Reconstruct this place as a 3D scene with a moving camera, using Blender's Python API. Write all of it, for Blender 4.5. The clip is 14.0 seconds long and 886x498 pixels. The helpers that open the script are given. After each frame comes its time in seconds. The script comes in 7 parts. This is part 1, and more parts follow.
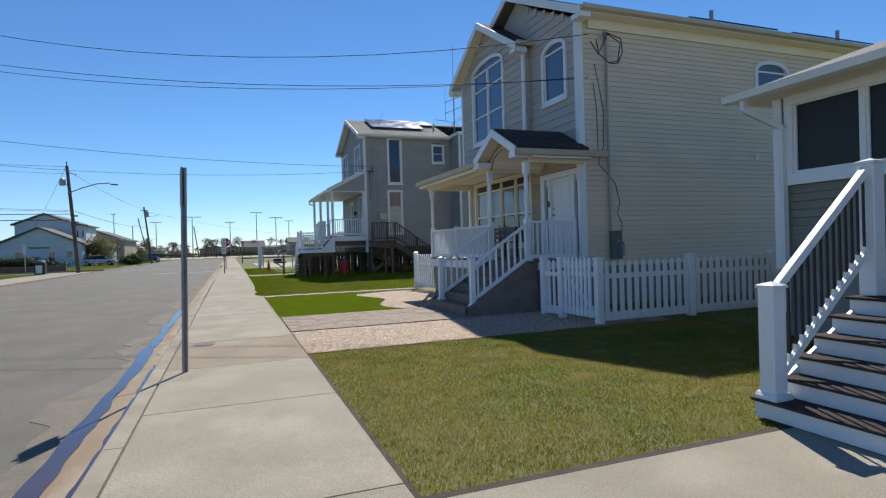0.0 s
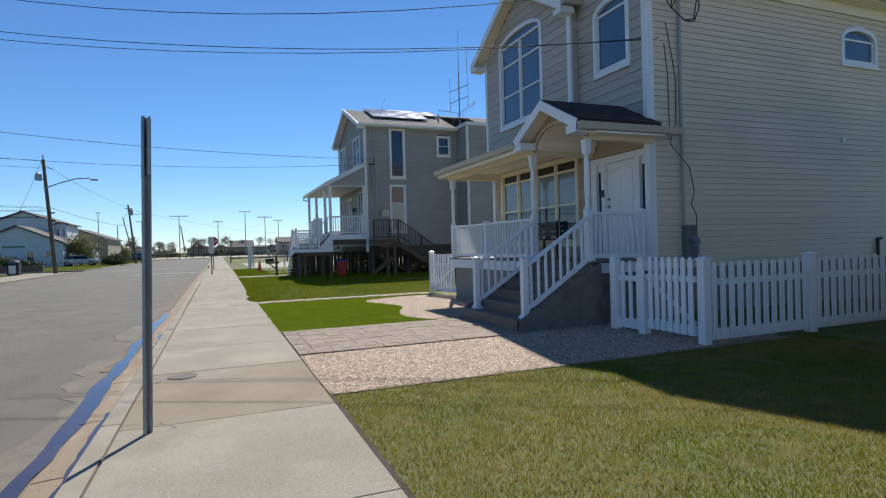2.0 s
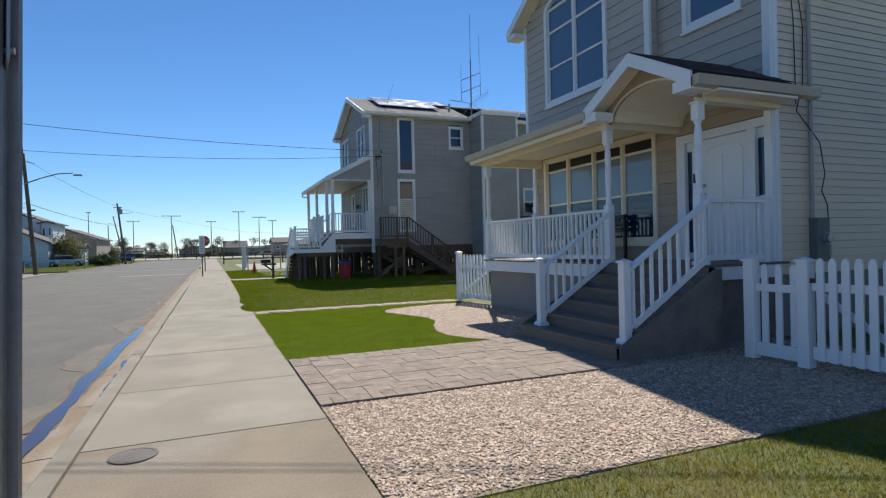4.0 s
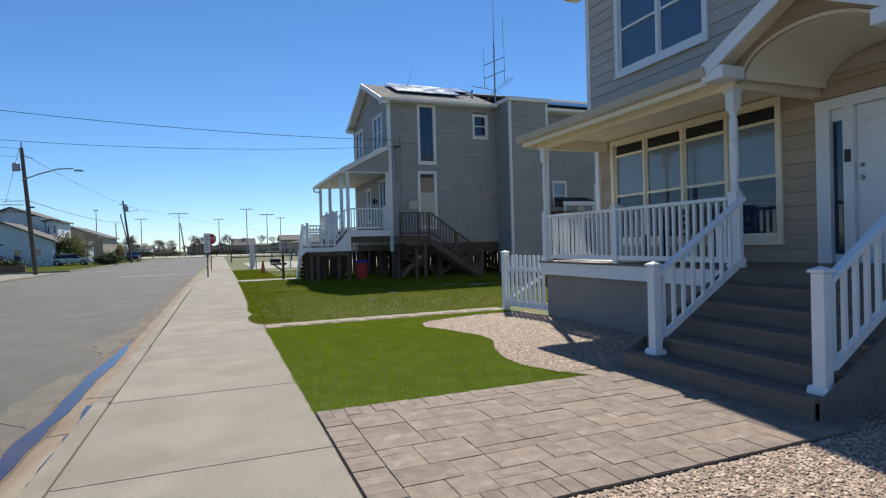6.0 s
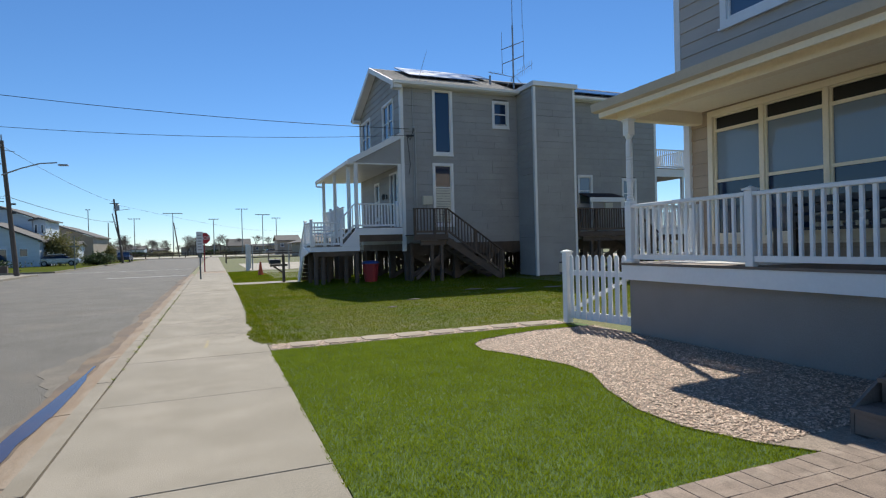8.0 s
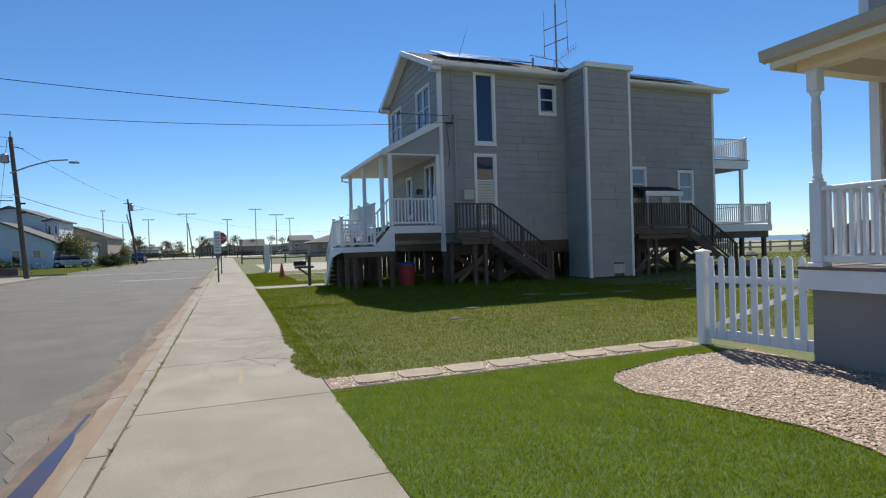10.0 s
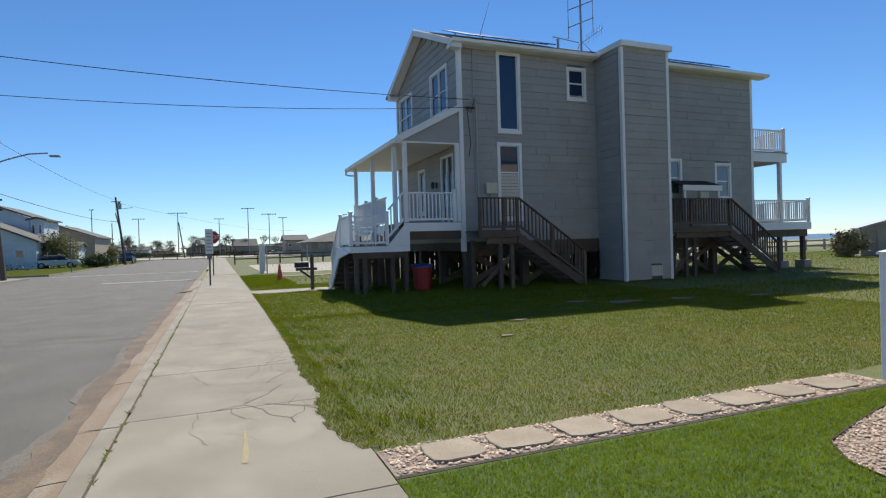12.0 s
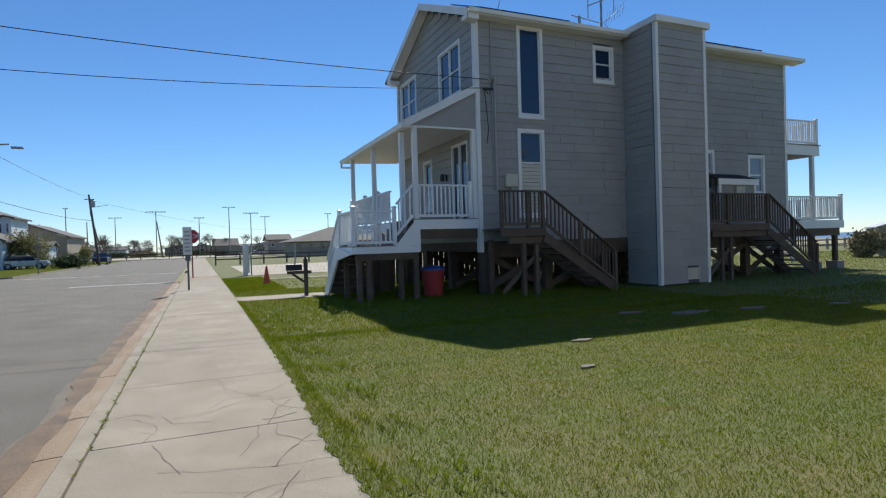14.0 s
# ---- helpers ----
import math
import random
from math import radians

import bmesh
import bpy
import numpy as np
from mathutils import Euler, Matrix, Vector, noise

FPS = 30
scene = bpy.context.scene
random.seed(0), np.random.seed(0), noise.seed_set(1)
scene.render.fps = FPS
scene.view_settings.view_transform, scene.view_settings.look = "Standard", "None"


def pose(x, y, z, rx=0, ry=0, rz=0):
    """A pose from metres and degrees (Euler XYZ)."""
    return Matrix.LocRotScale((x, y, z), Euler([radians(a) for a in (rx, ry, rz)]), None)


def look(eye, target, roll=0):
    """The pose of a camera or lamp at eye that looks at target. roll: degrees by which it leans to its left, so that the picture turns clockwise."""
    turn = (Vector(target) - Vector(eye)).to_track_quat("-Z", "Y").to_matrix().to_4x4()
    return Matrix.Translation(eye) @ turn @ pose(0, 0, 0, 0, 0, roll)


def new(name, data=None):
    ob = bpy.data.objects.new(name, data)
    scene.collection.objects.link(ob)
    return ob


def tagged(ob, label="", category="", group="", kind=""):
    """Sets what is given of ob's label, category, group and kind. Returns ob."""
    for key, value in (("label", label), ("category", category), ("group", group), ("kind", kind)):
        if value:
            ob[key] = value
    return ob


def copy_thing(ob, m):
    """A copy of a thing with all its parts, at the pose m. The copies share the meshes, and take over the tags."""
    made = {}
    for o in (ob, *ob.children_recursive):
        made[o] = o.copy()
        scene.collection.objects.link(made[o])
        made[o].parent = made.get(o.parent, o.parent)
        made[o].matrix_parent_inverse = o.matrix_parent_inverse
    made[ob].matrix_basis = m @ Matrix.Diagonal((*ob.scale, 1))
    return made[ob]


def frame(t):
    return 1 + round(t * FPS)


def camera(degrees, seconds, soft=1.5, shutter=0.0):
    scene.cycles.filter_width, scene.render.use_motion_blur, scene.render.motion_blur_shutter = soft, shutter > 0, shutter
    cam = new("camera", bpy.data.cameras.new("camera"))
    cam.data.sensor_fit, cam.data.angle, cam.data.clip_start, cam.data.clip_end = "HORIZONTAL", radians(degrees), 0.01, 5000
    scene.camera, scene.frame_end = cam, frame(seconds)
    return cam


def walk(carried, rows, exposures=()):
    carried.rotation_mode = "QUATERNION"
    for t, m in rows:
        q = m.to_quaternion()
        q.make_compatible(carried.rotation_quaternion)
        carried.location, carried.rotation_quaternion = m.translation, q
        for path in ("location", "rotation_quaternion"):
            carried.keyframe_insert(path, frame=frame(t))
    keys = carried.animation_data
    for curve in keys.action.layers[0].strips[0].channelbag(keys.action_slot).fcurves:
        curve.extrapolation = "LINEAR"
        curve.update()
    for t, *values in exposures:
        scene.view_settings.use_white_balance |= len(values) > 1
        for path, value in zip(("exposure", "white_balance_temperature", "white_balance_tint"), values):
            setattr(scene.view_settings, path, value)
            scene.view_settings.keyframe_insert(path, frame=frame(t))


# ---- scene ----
cam = camera(76.7, 14.0, 1.2)
PATH = [
    (0, (0.547, 0.208, 1.447), (1.258, 2.077, 1.433), -1.7),
    (0.5, (0.501, 0.807, 1.47), (1.219, 2.673, 1.459), -1.5),
    (1, (0.54, 1.475, 1.435), (1.281, 3.333, 1.419), -1.7),
    (1.5, (0.433, 2.12, 1.447), (1.165, 3.981, 1.434), -1.6),
    (2, (0.545, 2.729, 1.412), (1.291, 4.585, 1.398), -1.6),
    (2.2, (0.551, 2.999, 1.431), (1.301, 4.853, 1.417), -1.9),
    (4.3, (0.697, 5.709, 1.378), (1.462, 7.556, 1.368), -1.4),
    (4.5, (0.717, 5.904, 1.414), (1.465, 7.759, 1.399), -1.4),
    (5, (0.689, 6.453, 1.44), (1.416, 8.316, 1.428), -1.4),
    (5.5, (0.83, 7.063, 1.408), (1.571, 8.92, 1.392), -1.6),
    (6, (0.779, 7.701, 1.441), (1.52, 9.559, 1.421), -1.6),
    (6.5, (0.94, 8.333, 1.375), (1.689, 10.188, 1.359), -1.5),
    (7, (0.875, 8.96, 1.397), (1.632, 10.811, 1.378), -1.6),
    (7.5, (0.863, 9.56, 1.389), (1.62, 11.411, 1.373), -1.5),
    (8, (0.822, 10.212, 1.401), (1.578, 12.064, 1.384), -1.5),
    (8.5, (0.702, 10.765, 1.45), (1.442, 12.623, 1.435), -1.4),
    (9, (0.677, 11.421, 1.435), (1.413, 13.28, 1.418), -1.6),
    (9.2, (0.589, 11.67, 1.409), (1.31, 13.536, 1.39), -1.6),
    (11.3, (0.582, 14.227, 1.431), (1.304, 16.092, 1.416), -1.9),
    (11.5, (0.549, 14.446, 1.417), (1.275, 16.309, 1.395), -1.8),
    (12, (0.547, 14.993, 1.423), (1.289, 16.85, 1.405), -1.7),
    (12.5, (0.607, 15.598, 1.455), (1.376, 17.444, 1.432), -1.9),
    (13, (0.564, 16.151, 1.472), (1.336, 17.995, 1.452), -1.6),
    (13.5, (0.686, 16.742, 1.451), (1.492, 18.573, 1.428), -1.8),
    (14, (0.558, 17.376, 1.452), (1.356, 19.209, 1.431), -1.7),
]
walk(cam, [(t, look(eye, target, roll)) for t, eye, target, roll in PATH], exposures=((0.0, 0.26, 5950, 8), (14.0, 0.26, 5950, 8)))

# ---- world, sun, exposure ----
SUN_AZ, SUN_EL = radians(25.7), radians(46.0)
world = bpy.data.worlds.new("world")
scene.world = world
world.use_nodes = True
wn = world.node_tree.nodes
sky = wn.new("ShaderNodeTexSky")
sky.sky_type = "NISHITA"
sky.sun_disc = False
sky.sun_elevation, sky.sun_rotation = SUN_EL, SUN_AZ
sky.altitude, sky.air_density, sky.dust_density, sky.ozone_density = 0.0, 0.88, 0.0, 6.0
wn["Background"].inputs["Strength"].default_value = 0.094
deep = wn.new("ShaderNodeHueSaturation")
deep.inputs["Saturation"].default_value = 1.08
world.node_tree.links.new(sky.outputs[0], deep.inputs["Color"])
world.node_tree.links.new(deep.outputs[0], wn["Background"].inputs[0])
sun_data = bpy.data.lights.new("sun", "SUN")
sun_data.energy, sun_data.angle, sun_data.color = 5.0, radians(0.5), (1.0, 0.90, 0.75)
sun = new("sun", sun_data)
sun.matrix_world = look((0, 0, 30), Vector((0, 0, 30)) - Vector((math.sin(SUN_AZ) * math.cos(SUN_EL), math.cos(SUN_AZ) * math.cos(SUN_EL), math.sin(SUN_EL))))


# ---- materials ----
def surface(name, base, other=None, rough=0.7, scale=3.0, fine=60.0, amount=0.5, fine_amount=0.25, bump=0.2, metal=0.0, per_piece=0.0, per_island=0.0, stretch=(1, 1, 1), spec=None, third=None, third_at=0.62, third_scale=0.6):
    """Two-scale noise colour, bump and roughness; per_piece varies the value by object, per_island by loose piece."""
    m = bpy.data.materials.new(name)
    m.use_nodes = True
    n, l = m.node_tree.nodes, m.node_tree.links
    b = n["Principled BSDF"]
    other = other or tuple(c * 0.75 for c in base)
    pos = n.new("ShaderNodeNewGeometry")
    mp = n.new("ShaderNodeVectorMath")
    mp.operation = "MULTIPLY"
    mp.inputs[1].default_value = stretch
    l.new(pos.outputs["Position"], mp.inputs[0])
    big, small = n.new("ShaderNodeTexNoise"), n.new("ShaderNodeTexNoise")
    big.inputs["Scale"].default_value, small.inputs["Scale"].default_value = scale, fine
    big.inputs["Detail"].default_value, small.inputs["Detail"].default_value = 5.0, 3.0
    for t in (big, small):
        l.new(mp.outputs[0], t.inputs["Vector"])
    ramp = n.new("ShaderNodeMapRange")
    ramp.inputs[1].default_value, ramp.inputs[2].default_value = 0.35, 0.65
    l.new(big.outputs["Fac"], ramp.inputs[0])
    amt = n.new("ShaderNodeMath")
    amt.operation = "MULTIPLY"
    amt.inputs[1].default_value = amount
    l.new(ramp.outputs[0], amt.inputs[0])
    mix = n.new("ShaderNodeMix")
    mix.data_type = "RGBA"
    mix.inputs[6].default_value, mix.inputs[7].default_value = (*base, 1), (*other, 1)
    l.new(amt.outputs[0], mix.inputs[0])
    last = mix.outputs[2]
    if third:
        stain = n.new("ShaderNodeTexNoise")
        stain.inputs["Scale"].default_value, stain.inputs["Detail"].default_value = third_scale, 8.0
        l.new(mp.outputs[0], stain.inputs["Vector"])
        sr = n.new("ShaderNodeMapRange")
        sr.inputs[1].default_value, sr.inputs[2].default_value, sr.inputs[4].default_value = third_at, third_at + 0.13, 0.8
        l.new(stain.outputs["Fac"], sr.inputs[0])
        m3 = n.new("ShaderNodeMix")
        m3.data_type = "RGBA"
        m3.inputs[7].default_value = (*third, 1)
        l.new(sr.outputs[0], m3.inputs[0])
        l.new(last, m3.inputs[6])
        last = m3.outputs[2]
    hsv = n.new("ShaderNodeHueSaturation")
    l.new(last, hsv.inputs["Color"])
    val = n.new("ShaderNodeMapRange")
    val.inputs[1].default_value, val.inputs[2].default_value = 0.3, 0.7
    val.inputs[3].default_value, val.inputs[4].default_value = 1 - fine_amount, 1 + fine_amount
    l.new(small.outputs["Fac"], val.inputs[0])
    v = val.outputs[0]
    for source, spread in (("object", per_piece), ("island", per_island)):
        if spread:
            if source == "object":
                rnd = n.new("ShaderNodeObjectInfo").outputs["Random"]
            else:
                rnd = pos.outputs["Random Per Island"]
            r2 = n.new("ShaderNodeMapRange")
            r2.inputs[3].default_value, r2.inputs[4].default_value = 1 - spread, 1 + spread
            l.new(rnd, r2.inputs[0])
            mul = n.new("ShaderNodeMath")
            mul.operation = "MULTIPLY"
            l.new(v, mul.inputs[0])
            l.new(r2.outputs[0], mul.inputs[1])
            v = mul.outputs[0]
    l.new(v, hsv.inputs["Value"])
    l.new(hsv.outputs[0], b.inputs["Base Color"])
    b.inputs["Metallic"].default_value = metal
    rr = n.new("ShaderNodeMapRange")
    rr.inputs[3].default_value, rr.inputs[4].default_value = max(rough - 0.12, 0.03), min(rough + 0.12, 1.0)
    l.new(big.outputs["Fac"], rr.inputs[0])
    l.new(rr.outputs[0], b.inputs["Roughness"])
    if spec is not None:
        b.inputs["Specular IOR Level"].default_value = spec
    if bump:
        bp = n.new("ShaderNodeBump")
        bp.inputs["Strength"].default_value, bp.inputs["Distance"].default_value = bump, 0.01
        l.new(small.outputs["Fac"], bp.inputs["Height"])
        l.new(bp.outputs[0], b.inputs["Normal"])
    return m


def leafy(m, share=0.5):
    """Lets light through thin blades and leaves."""
    n, l = m.node_tree.nodes, m.node_tree.links
    b, out = n["Principled BSDF"], n["Material Output"]
    t, mix = n.new("ShaderNodeBsdfTranslucent"), n.new("ShaderNodeMixShader")
    mix.inputs[0].default_value = share
    src = b.inputs["Base Color"].links[0].from_socket
    l.new(src, t.inputs[0])
    l.new(b.outputs[0], mix.inputs[1])
    l.new(t.outputs[0], mix.inputs[2])
    l.new(mix.outputs[0], out.inputs[0])


def glass_pane(name, tint=(0.02, 0.03, 0.045), rough=0.03):
    """A window pane seen against a dark room: reflecting, smooth."""
    m = bpy.data.materials.new(name)
    m.use_nodes = True
    b = m.node_tree.nodes["Principled BSDF"]
    b.inputs["Base Color"].default_value = (*tint, 1)
    b.inputs["Roughness"].default_value = rough
    b.inputs["IOR"].default_value = 1.6
    b.inputs["Specular IOR Level"].default_value = 0.6
    return m


M = {}
M["white"] = surface("white_vinyl", (0.80, 0.81, 0.82), (0.74, 0.75, 0.76), 0.42, 1.5, 25, 0.5, 0.02, 0.02)
M["trim"] = surface("white_trim_paint", (0.76, 0.76, 0.75), (0.68, 0.68, 0.66), 0.5, 1.2, 30, 0.6, 0.03, 0.04)
M["cream"] = surface("cream_trim_paint", (0.84, 0.75, 0.57), (0.77, 0.68, 0.51), 0.5, 1.2, 30, 0.6, 0.03, 0.04)
M["soffit"] = surface("cream_soffit_vinyl", (0.88, 0.81, 0.65), (0.82, 0.75, 0.60), 0.55, 1.2, 20, 0.5, 0.03, 0.03)
M["gutter"] = surface("tan_metal_gutter", (0.50, 0.44, 0.34), (0.42, 0.36, 0.28), 0.4, 2, 30, 0.6, 0.04, 0.03)
M["clap"] = surface("grey_taupe_clapboard", (0.475, 0.425, 0.375), (0.405, 0.365, 0.325), 0.6, 1.5, 45, 0.5, 0.05, 0.08, per_piece=0.06, stretch=(1, 1, 6))
M["clap_tan"] = surface("tan_wood_shingle_siding", (0.44, 0.345, 0.25), (0.37, 0.29, 0.21), 0.65, 1.5, 45, 0.5, 0.07, 0.12, per_piece=0.08, stretch=(1, 1, 5))
M["vinyl"] = surface("beige_vinyl_siding", (0.74, 0.625, 0.46), (0.68, 0.575, 0.42), 0.45, 0.5, 30, 0.6, 0.03, 0.04, per_piece=0.03, third=(0.62, 0.535, 0.40), third_scale=0.35, third_at=0.55)
M["green_siding"] = surface("olive_grey_siding", (0.215, 0.205, 0.165), (0.175, 0.168, 0.135), 0.55, 0.8, 30, 0.6, 0.05, 0.05, per_piece=0.05)
M["shake"] = surface("blue_grey_shingle_siding", (0.325, 0.321, 0.306), (0.278, 0.275, 0.262), 0.7, 1.2, 40, 0.6, 0.10, 0.3, per_piece=0.04, stretch=(1, 1, 1))
# near-black core; in the board slits its colour draws the lap shadow lines
M["wall_core"] = surface("shade_dark_core", (0.10, 0.10, 0.095), None, 0.9, 2, 20, 0.3, 0.1, 0.1)
M["stucco"] = surface("grey_painted_foundation", (0.29, 0.265, 0.24), (0.24, 0.22, 0.20), 0.85, 1.2, 80, 0.6, 0.06, 0.25)
M["stone_block"] = surface("brown_grey_cast_block", (0.20, 0.17, 0.145), (0.14, 0.12, 0.105), 0.85, 4, 60, 0.8, 0.15, 0.4, per_piece=0.12)
M["tread"] = surface("brown_grey_composite_decking", (0.18, 0.138, 0.112), (0.14, 0.108, 0.088), 0.6, 2.5, 50, 0.6, 0.1, 0.12, stretch=(8, 1, 8), per_piece=0.05)
M["roof"] = surface("dark_asphalt_shingle", (0.055, 0.042, 0.04), (0.085, 0.07, 0.065), 0.95, 6, 140, 0.7, 0.4, 0.5, per_piece=0.1, spec=0.15)
M["roof_grey"] = surface("grey_asphalt_shingle", (0.20, 0.185, 0.17), (0.15, 0.14, 0.13), 0.9, 6, 140, 0.7, 0.3, 0.4)
M["glass"] = glass_pane("window_glass", (0.010, 0.024, 0.06))
M["glass_blind"] = glass_pane("window_glass_over_pale_blind", (0.20, 0.245, 0.30), 0.05)
# blue base colour paints the sky's reflection into the upper panes
M["glass_sky"] = glass_pane("window_glass_sky_tint", (0.075, 0.125, 0.21), 0.04)
M["screen"] = glass_pane("dark_insect_screen", (0.018, 0.017, 0.018), 0.35)
M["screen"].node_tree.nodes["Principled BSDF"].inputs["IOR"].default_value = 1.35
M["blind"] = surface("ivory_slatted_blind", (0.55, 0.53, 0.44), None, 0.6, 2, 40, 0.3, 0.03, 0.05)
M["asphalt"] = surface("worn_asphalt", (0.15, 0.136, 0.112), (0.128, 0.117, 0.097), 0.88, 0.9, 160, 0.8, 0.6, 0.7, third=(0.172, 0.15, 0.118), third_at=0.56, third_scale=0.5)
M["concrete"] = surface("pale_sidewalk_concrete", (0.30, 0.262, 0.20), (0.262, 0.228, 0.172), 0.88, 1.3, 150, 0.8, 0.4, 0.4, third=(0.345, 0.30, 0.232), third_scale=1.1, third_at=0.5, per_piece=0.05)
M["concrete_old"] = surface("stained_old_concrete", (0.29, 0.228, 0.155), (0.235, 0.185, 0.13), 0.88, 1.6, 160, 0.8, 0.22, 0.35, third=(0.34, 0.295, 0.235), third_scale=0.8, third_at=0.55, per_piece=0.04)
M["curb"] = surface("curb_concrete", (0.31, 0.27, 0.205), (0.24, 0.205, 0.15), 0.85, 2.2, 130, 0.8, 0.2, 0.3, per_piece=0.05)
M["rust"] = surface("rust_stained_gutter_concrete", (0.285, 0.215, 0.14), (0.245, 0.17, 0.105), 0.8, 1.4, 90, 0.9, 0.25, 0.25, stretch=(2, 0.5, 1), third=(0.33, 0.27, 0.20), third_at=0.52, third_scale=1.6)
M["rust_dark"] = surface("dark_rust_stain", (0.165, 0.112, 0.07), (0.125, 0.098, 0.072), 0.85, 3.0, 80, 0.9, 0.25, 0.2, third=(0.21, 0.15, 0.09), third_at=0.5, third_scale=2.2)
M["silt"] = surface("dry_silt", (0.185, 0.157, 0.118), (0.15, 0.132, 0.104), 0.9, 3.5, 90, 0.9, 0.3, 0.3)
M["water"] = surface("gutter_water", (0.05, 0.033, 0.045), (0.08, 0.05, 0.045), 0.13, 2.5, 14, 0.7, 0.1, 0.05)
M["soil"] = surface("lawn_soil_and_thatch", (0.10, 0.12, 0.025), (0.15, 0.13, 0.045), 0.95, 1.2, 90, 0.8, 0.4, 0.5)
M["dirt_and_shade"] = surface("dark_edge_soil_and_shade", (0.055, 0.04, 0.03), None, 0.95, 6, 80, 0.6, 0.3, 0.5)
M["turf_base"] = surface("turf_backing", (0.07, 0.12, 0.018), None, 0.95, 2, 120, 0.5, 0.3, 0.4)
M["grass"] = surface("spring_lawn_grass", (0.16, 0.185, 0.009), (0.29, 0.23, 0.042), 0.85, 0.7, 4, 1.0, 0.2, 0, per_island=0.28, third=(0.35, 0.26, 0.085), third_scale=1.8, third_at=0.54, spec=0.1)
M["grass_far"] = surface("green_lawn_grass", (0.125, 0.175, 0.006), (0.18, 0.195, 0.012), 0.85, 0.7, 4, 0.9, 0.22, 0, per_island=0.25, third=(0.235, 0.22, 0.03), third_scale=1.5, third_at=0.57, spec=0.1)
M["turf"] = surface("artificial_turf_blades", (0.19, 0.25, 0.010), (0.225, 0.285, 0.014), 0.55, 1.6, 3, 0.7, 0.12, 0, per_island=0.2, spec=0.2)
M["gravel_base"] = surface("gravel_bed", (0.34, 0.27, 0.20), (0.22, 0.17, 0.13), 0.9, 40, 120, 0.8, 0.35, 0.6)
M["gravel"] = surface("pale_pink_pebbles", (0.58, 0.44, 0.32), (0.36, 0.24, 0.165), 0.75, 14, 90, 0.9, 0.2, 0.2, per_island=0.5)
M["paver"] = surface("taupe_concrete_paver", (0.285, 0.215, 0.162), (0.215, 0.165, 0.125), 0.85, 9.0, 120, 0.9, 0.2, 0.4, per_piece=0.12, third=(0.35, 0.28, 0.215), third_scale=6, third_at=0.55)
M["flag"] = surface("tan_flagstone", (0.37, 0.30, 0.21), (0.29, 0.23, 0.16), 0.85, 3, 80, 0.8, 0.12, 0.4, per_piece=0.08)
M["joint"] = surface("dark_joint_fill", (0.115, 0.092, 0.07), None, 0.95, 9, 90, 0.6, 0.3, 0.3)
M["galv"] = surface("galvanised_steel", (0.34, 0.35, 0.36), (0.27, 0.27, 0.28), 0.45, 3, 40, 0.6, 0.08, 0.06, metal=0.6)
M["pipe"] = surface("grey_pvc_conduit", (0.36, 0.36, 0.35), None, 0.5, 2, 30, 0.3, 0.03, 0.02)
M["meter"] = surface("grey_green_meter_enamel", (0.13, 0.155, 0.145), None, 0.5, 3, 30, 0.4, 0.05, 0.03)
M["black"] = surface("black_metal", (0.018, 0.018, 0.02), None, 0.45, 3, 30, 0.3, 0.1, 0.02)
M["wire"] = surface("black_cable_sheath", (0.02, 0.02, 0.022), None, 0.6, 3, 30, 0.3, 0.1, 0.0)
M["wood_dark"] = surface("weathered_brown_timber", (0.118, 0.084, 0.060), (0.085, 0.062, 0.046), 0.8, 3, 60, 0.8, 0.2, 0.3, per_piece=0.12, stretch=(1, 1, 1))
M["pole_wood"] = surface("creosoted_pole_wood", (0.13, 0.105, 0.085), (0.09, 0.07, 0.055), 0.85, 4, 50, 0.8, 0.2, 0.3, stretch=(3, 3, 0.4))
M["solar"] = surface("solar_cell_glass", (0.012, 0.015, 0.03), None, 0.12, 2, 20, 0.3, 0.05, 0.0, spec=0.8)
M["red"] = surface("red_plastic", (0.34, 0.03, 0.035), None, 0.45, 3, 30, 0.4, 0.05, 0.03)
M["blue"] = surface("blue_plastic", (0.03, 0.07, 0.28), None, 0.45, 3, 30, 0.4, 0.05, 0.03)
M["orange"] = surface("orange_plastic", (0.62, 0.10, 0.03), None, 0.5, 3, 30, 0.4, 0.05, 0.03)
M["sign_red"] = surface("red_sign_face", (0.42, 0.02, 0.025), None, 0.4, 3, 30, 0.2, 0.02, 0.0)
M["sign_white"] = surface("white_sign_face", (0.72, 0.72, 0.70), None, 0.4, 3, 30, 0.2, 0.02, 0.0)
M["sign_green"] = surface("green_sign_face", (0.02, 0.20, 0.08), None, 0.4, 3, 30, 0.2, 0.02, 0.0)
M["bark"] = surface("grey_brown_bark", (0.15, 0.12, 0.10), None, 0.9, 4, 30, 0.6, 0.2, 0.3)
M["leaf_yellow"] = surface("yellow_green_spring_leaves", (0.20, 0.19, 0.06), (0.14, 0.13, 0.05), 0.6, 1, 6, 0.6, 0.2, 0, per_island=0.3)
M["leaf_dark"] = surface("dark_green_leaves", (0.05, 0.075, 0.025), (0.035, 0.055, 0.02), 0.55, 1, 6, 0.6, 0.2, 0, per_island=0.35)
M["dune"] = surface("tan_dune_grass", (0.30, 0.25, 0.13), (0.20, 0.19, 0.09), 0.9, 0.08, 3, 0.8, 0.25, 0.3)
M["field"] = surface("far_mixed_ground", (0.20, 0.21, 0.09), (0.24, 0.21, 0.13), 0.95, 0.06, 3, 0.8, 0.2, 0.2)
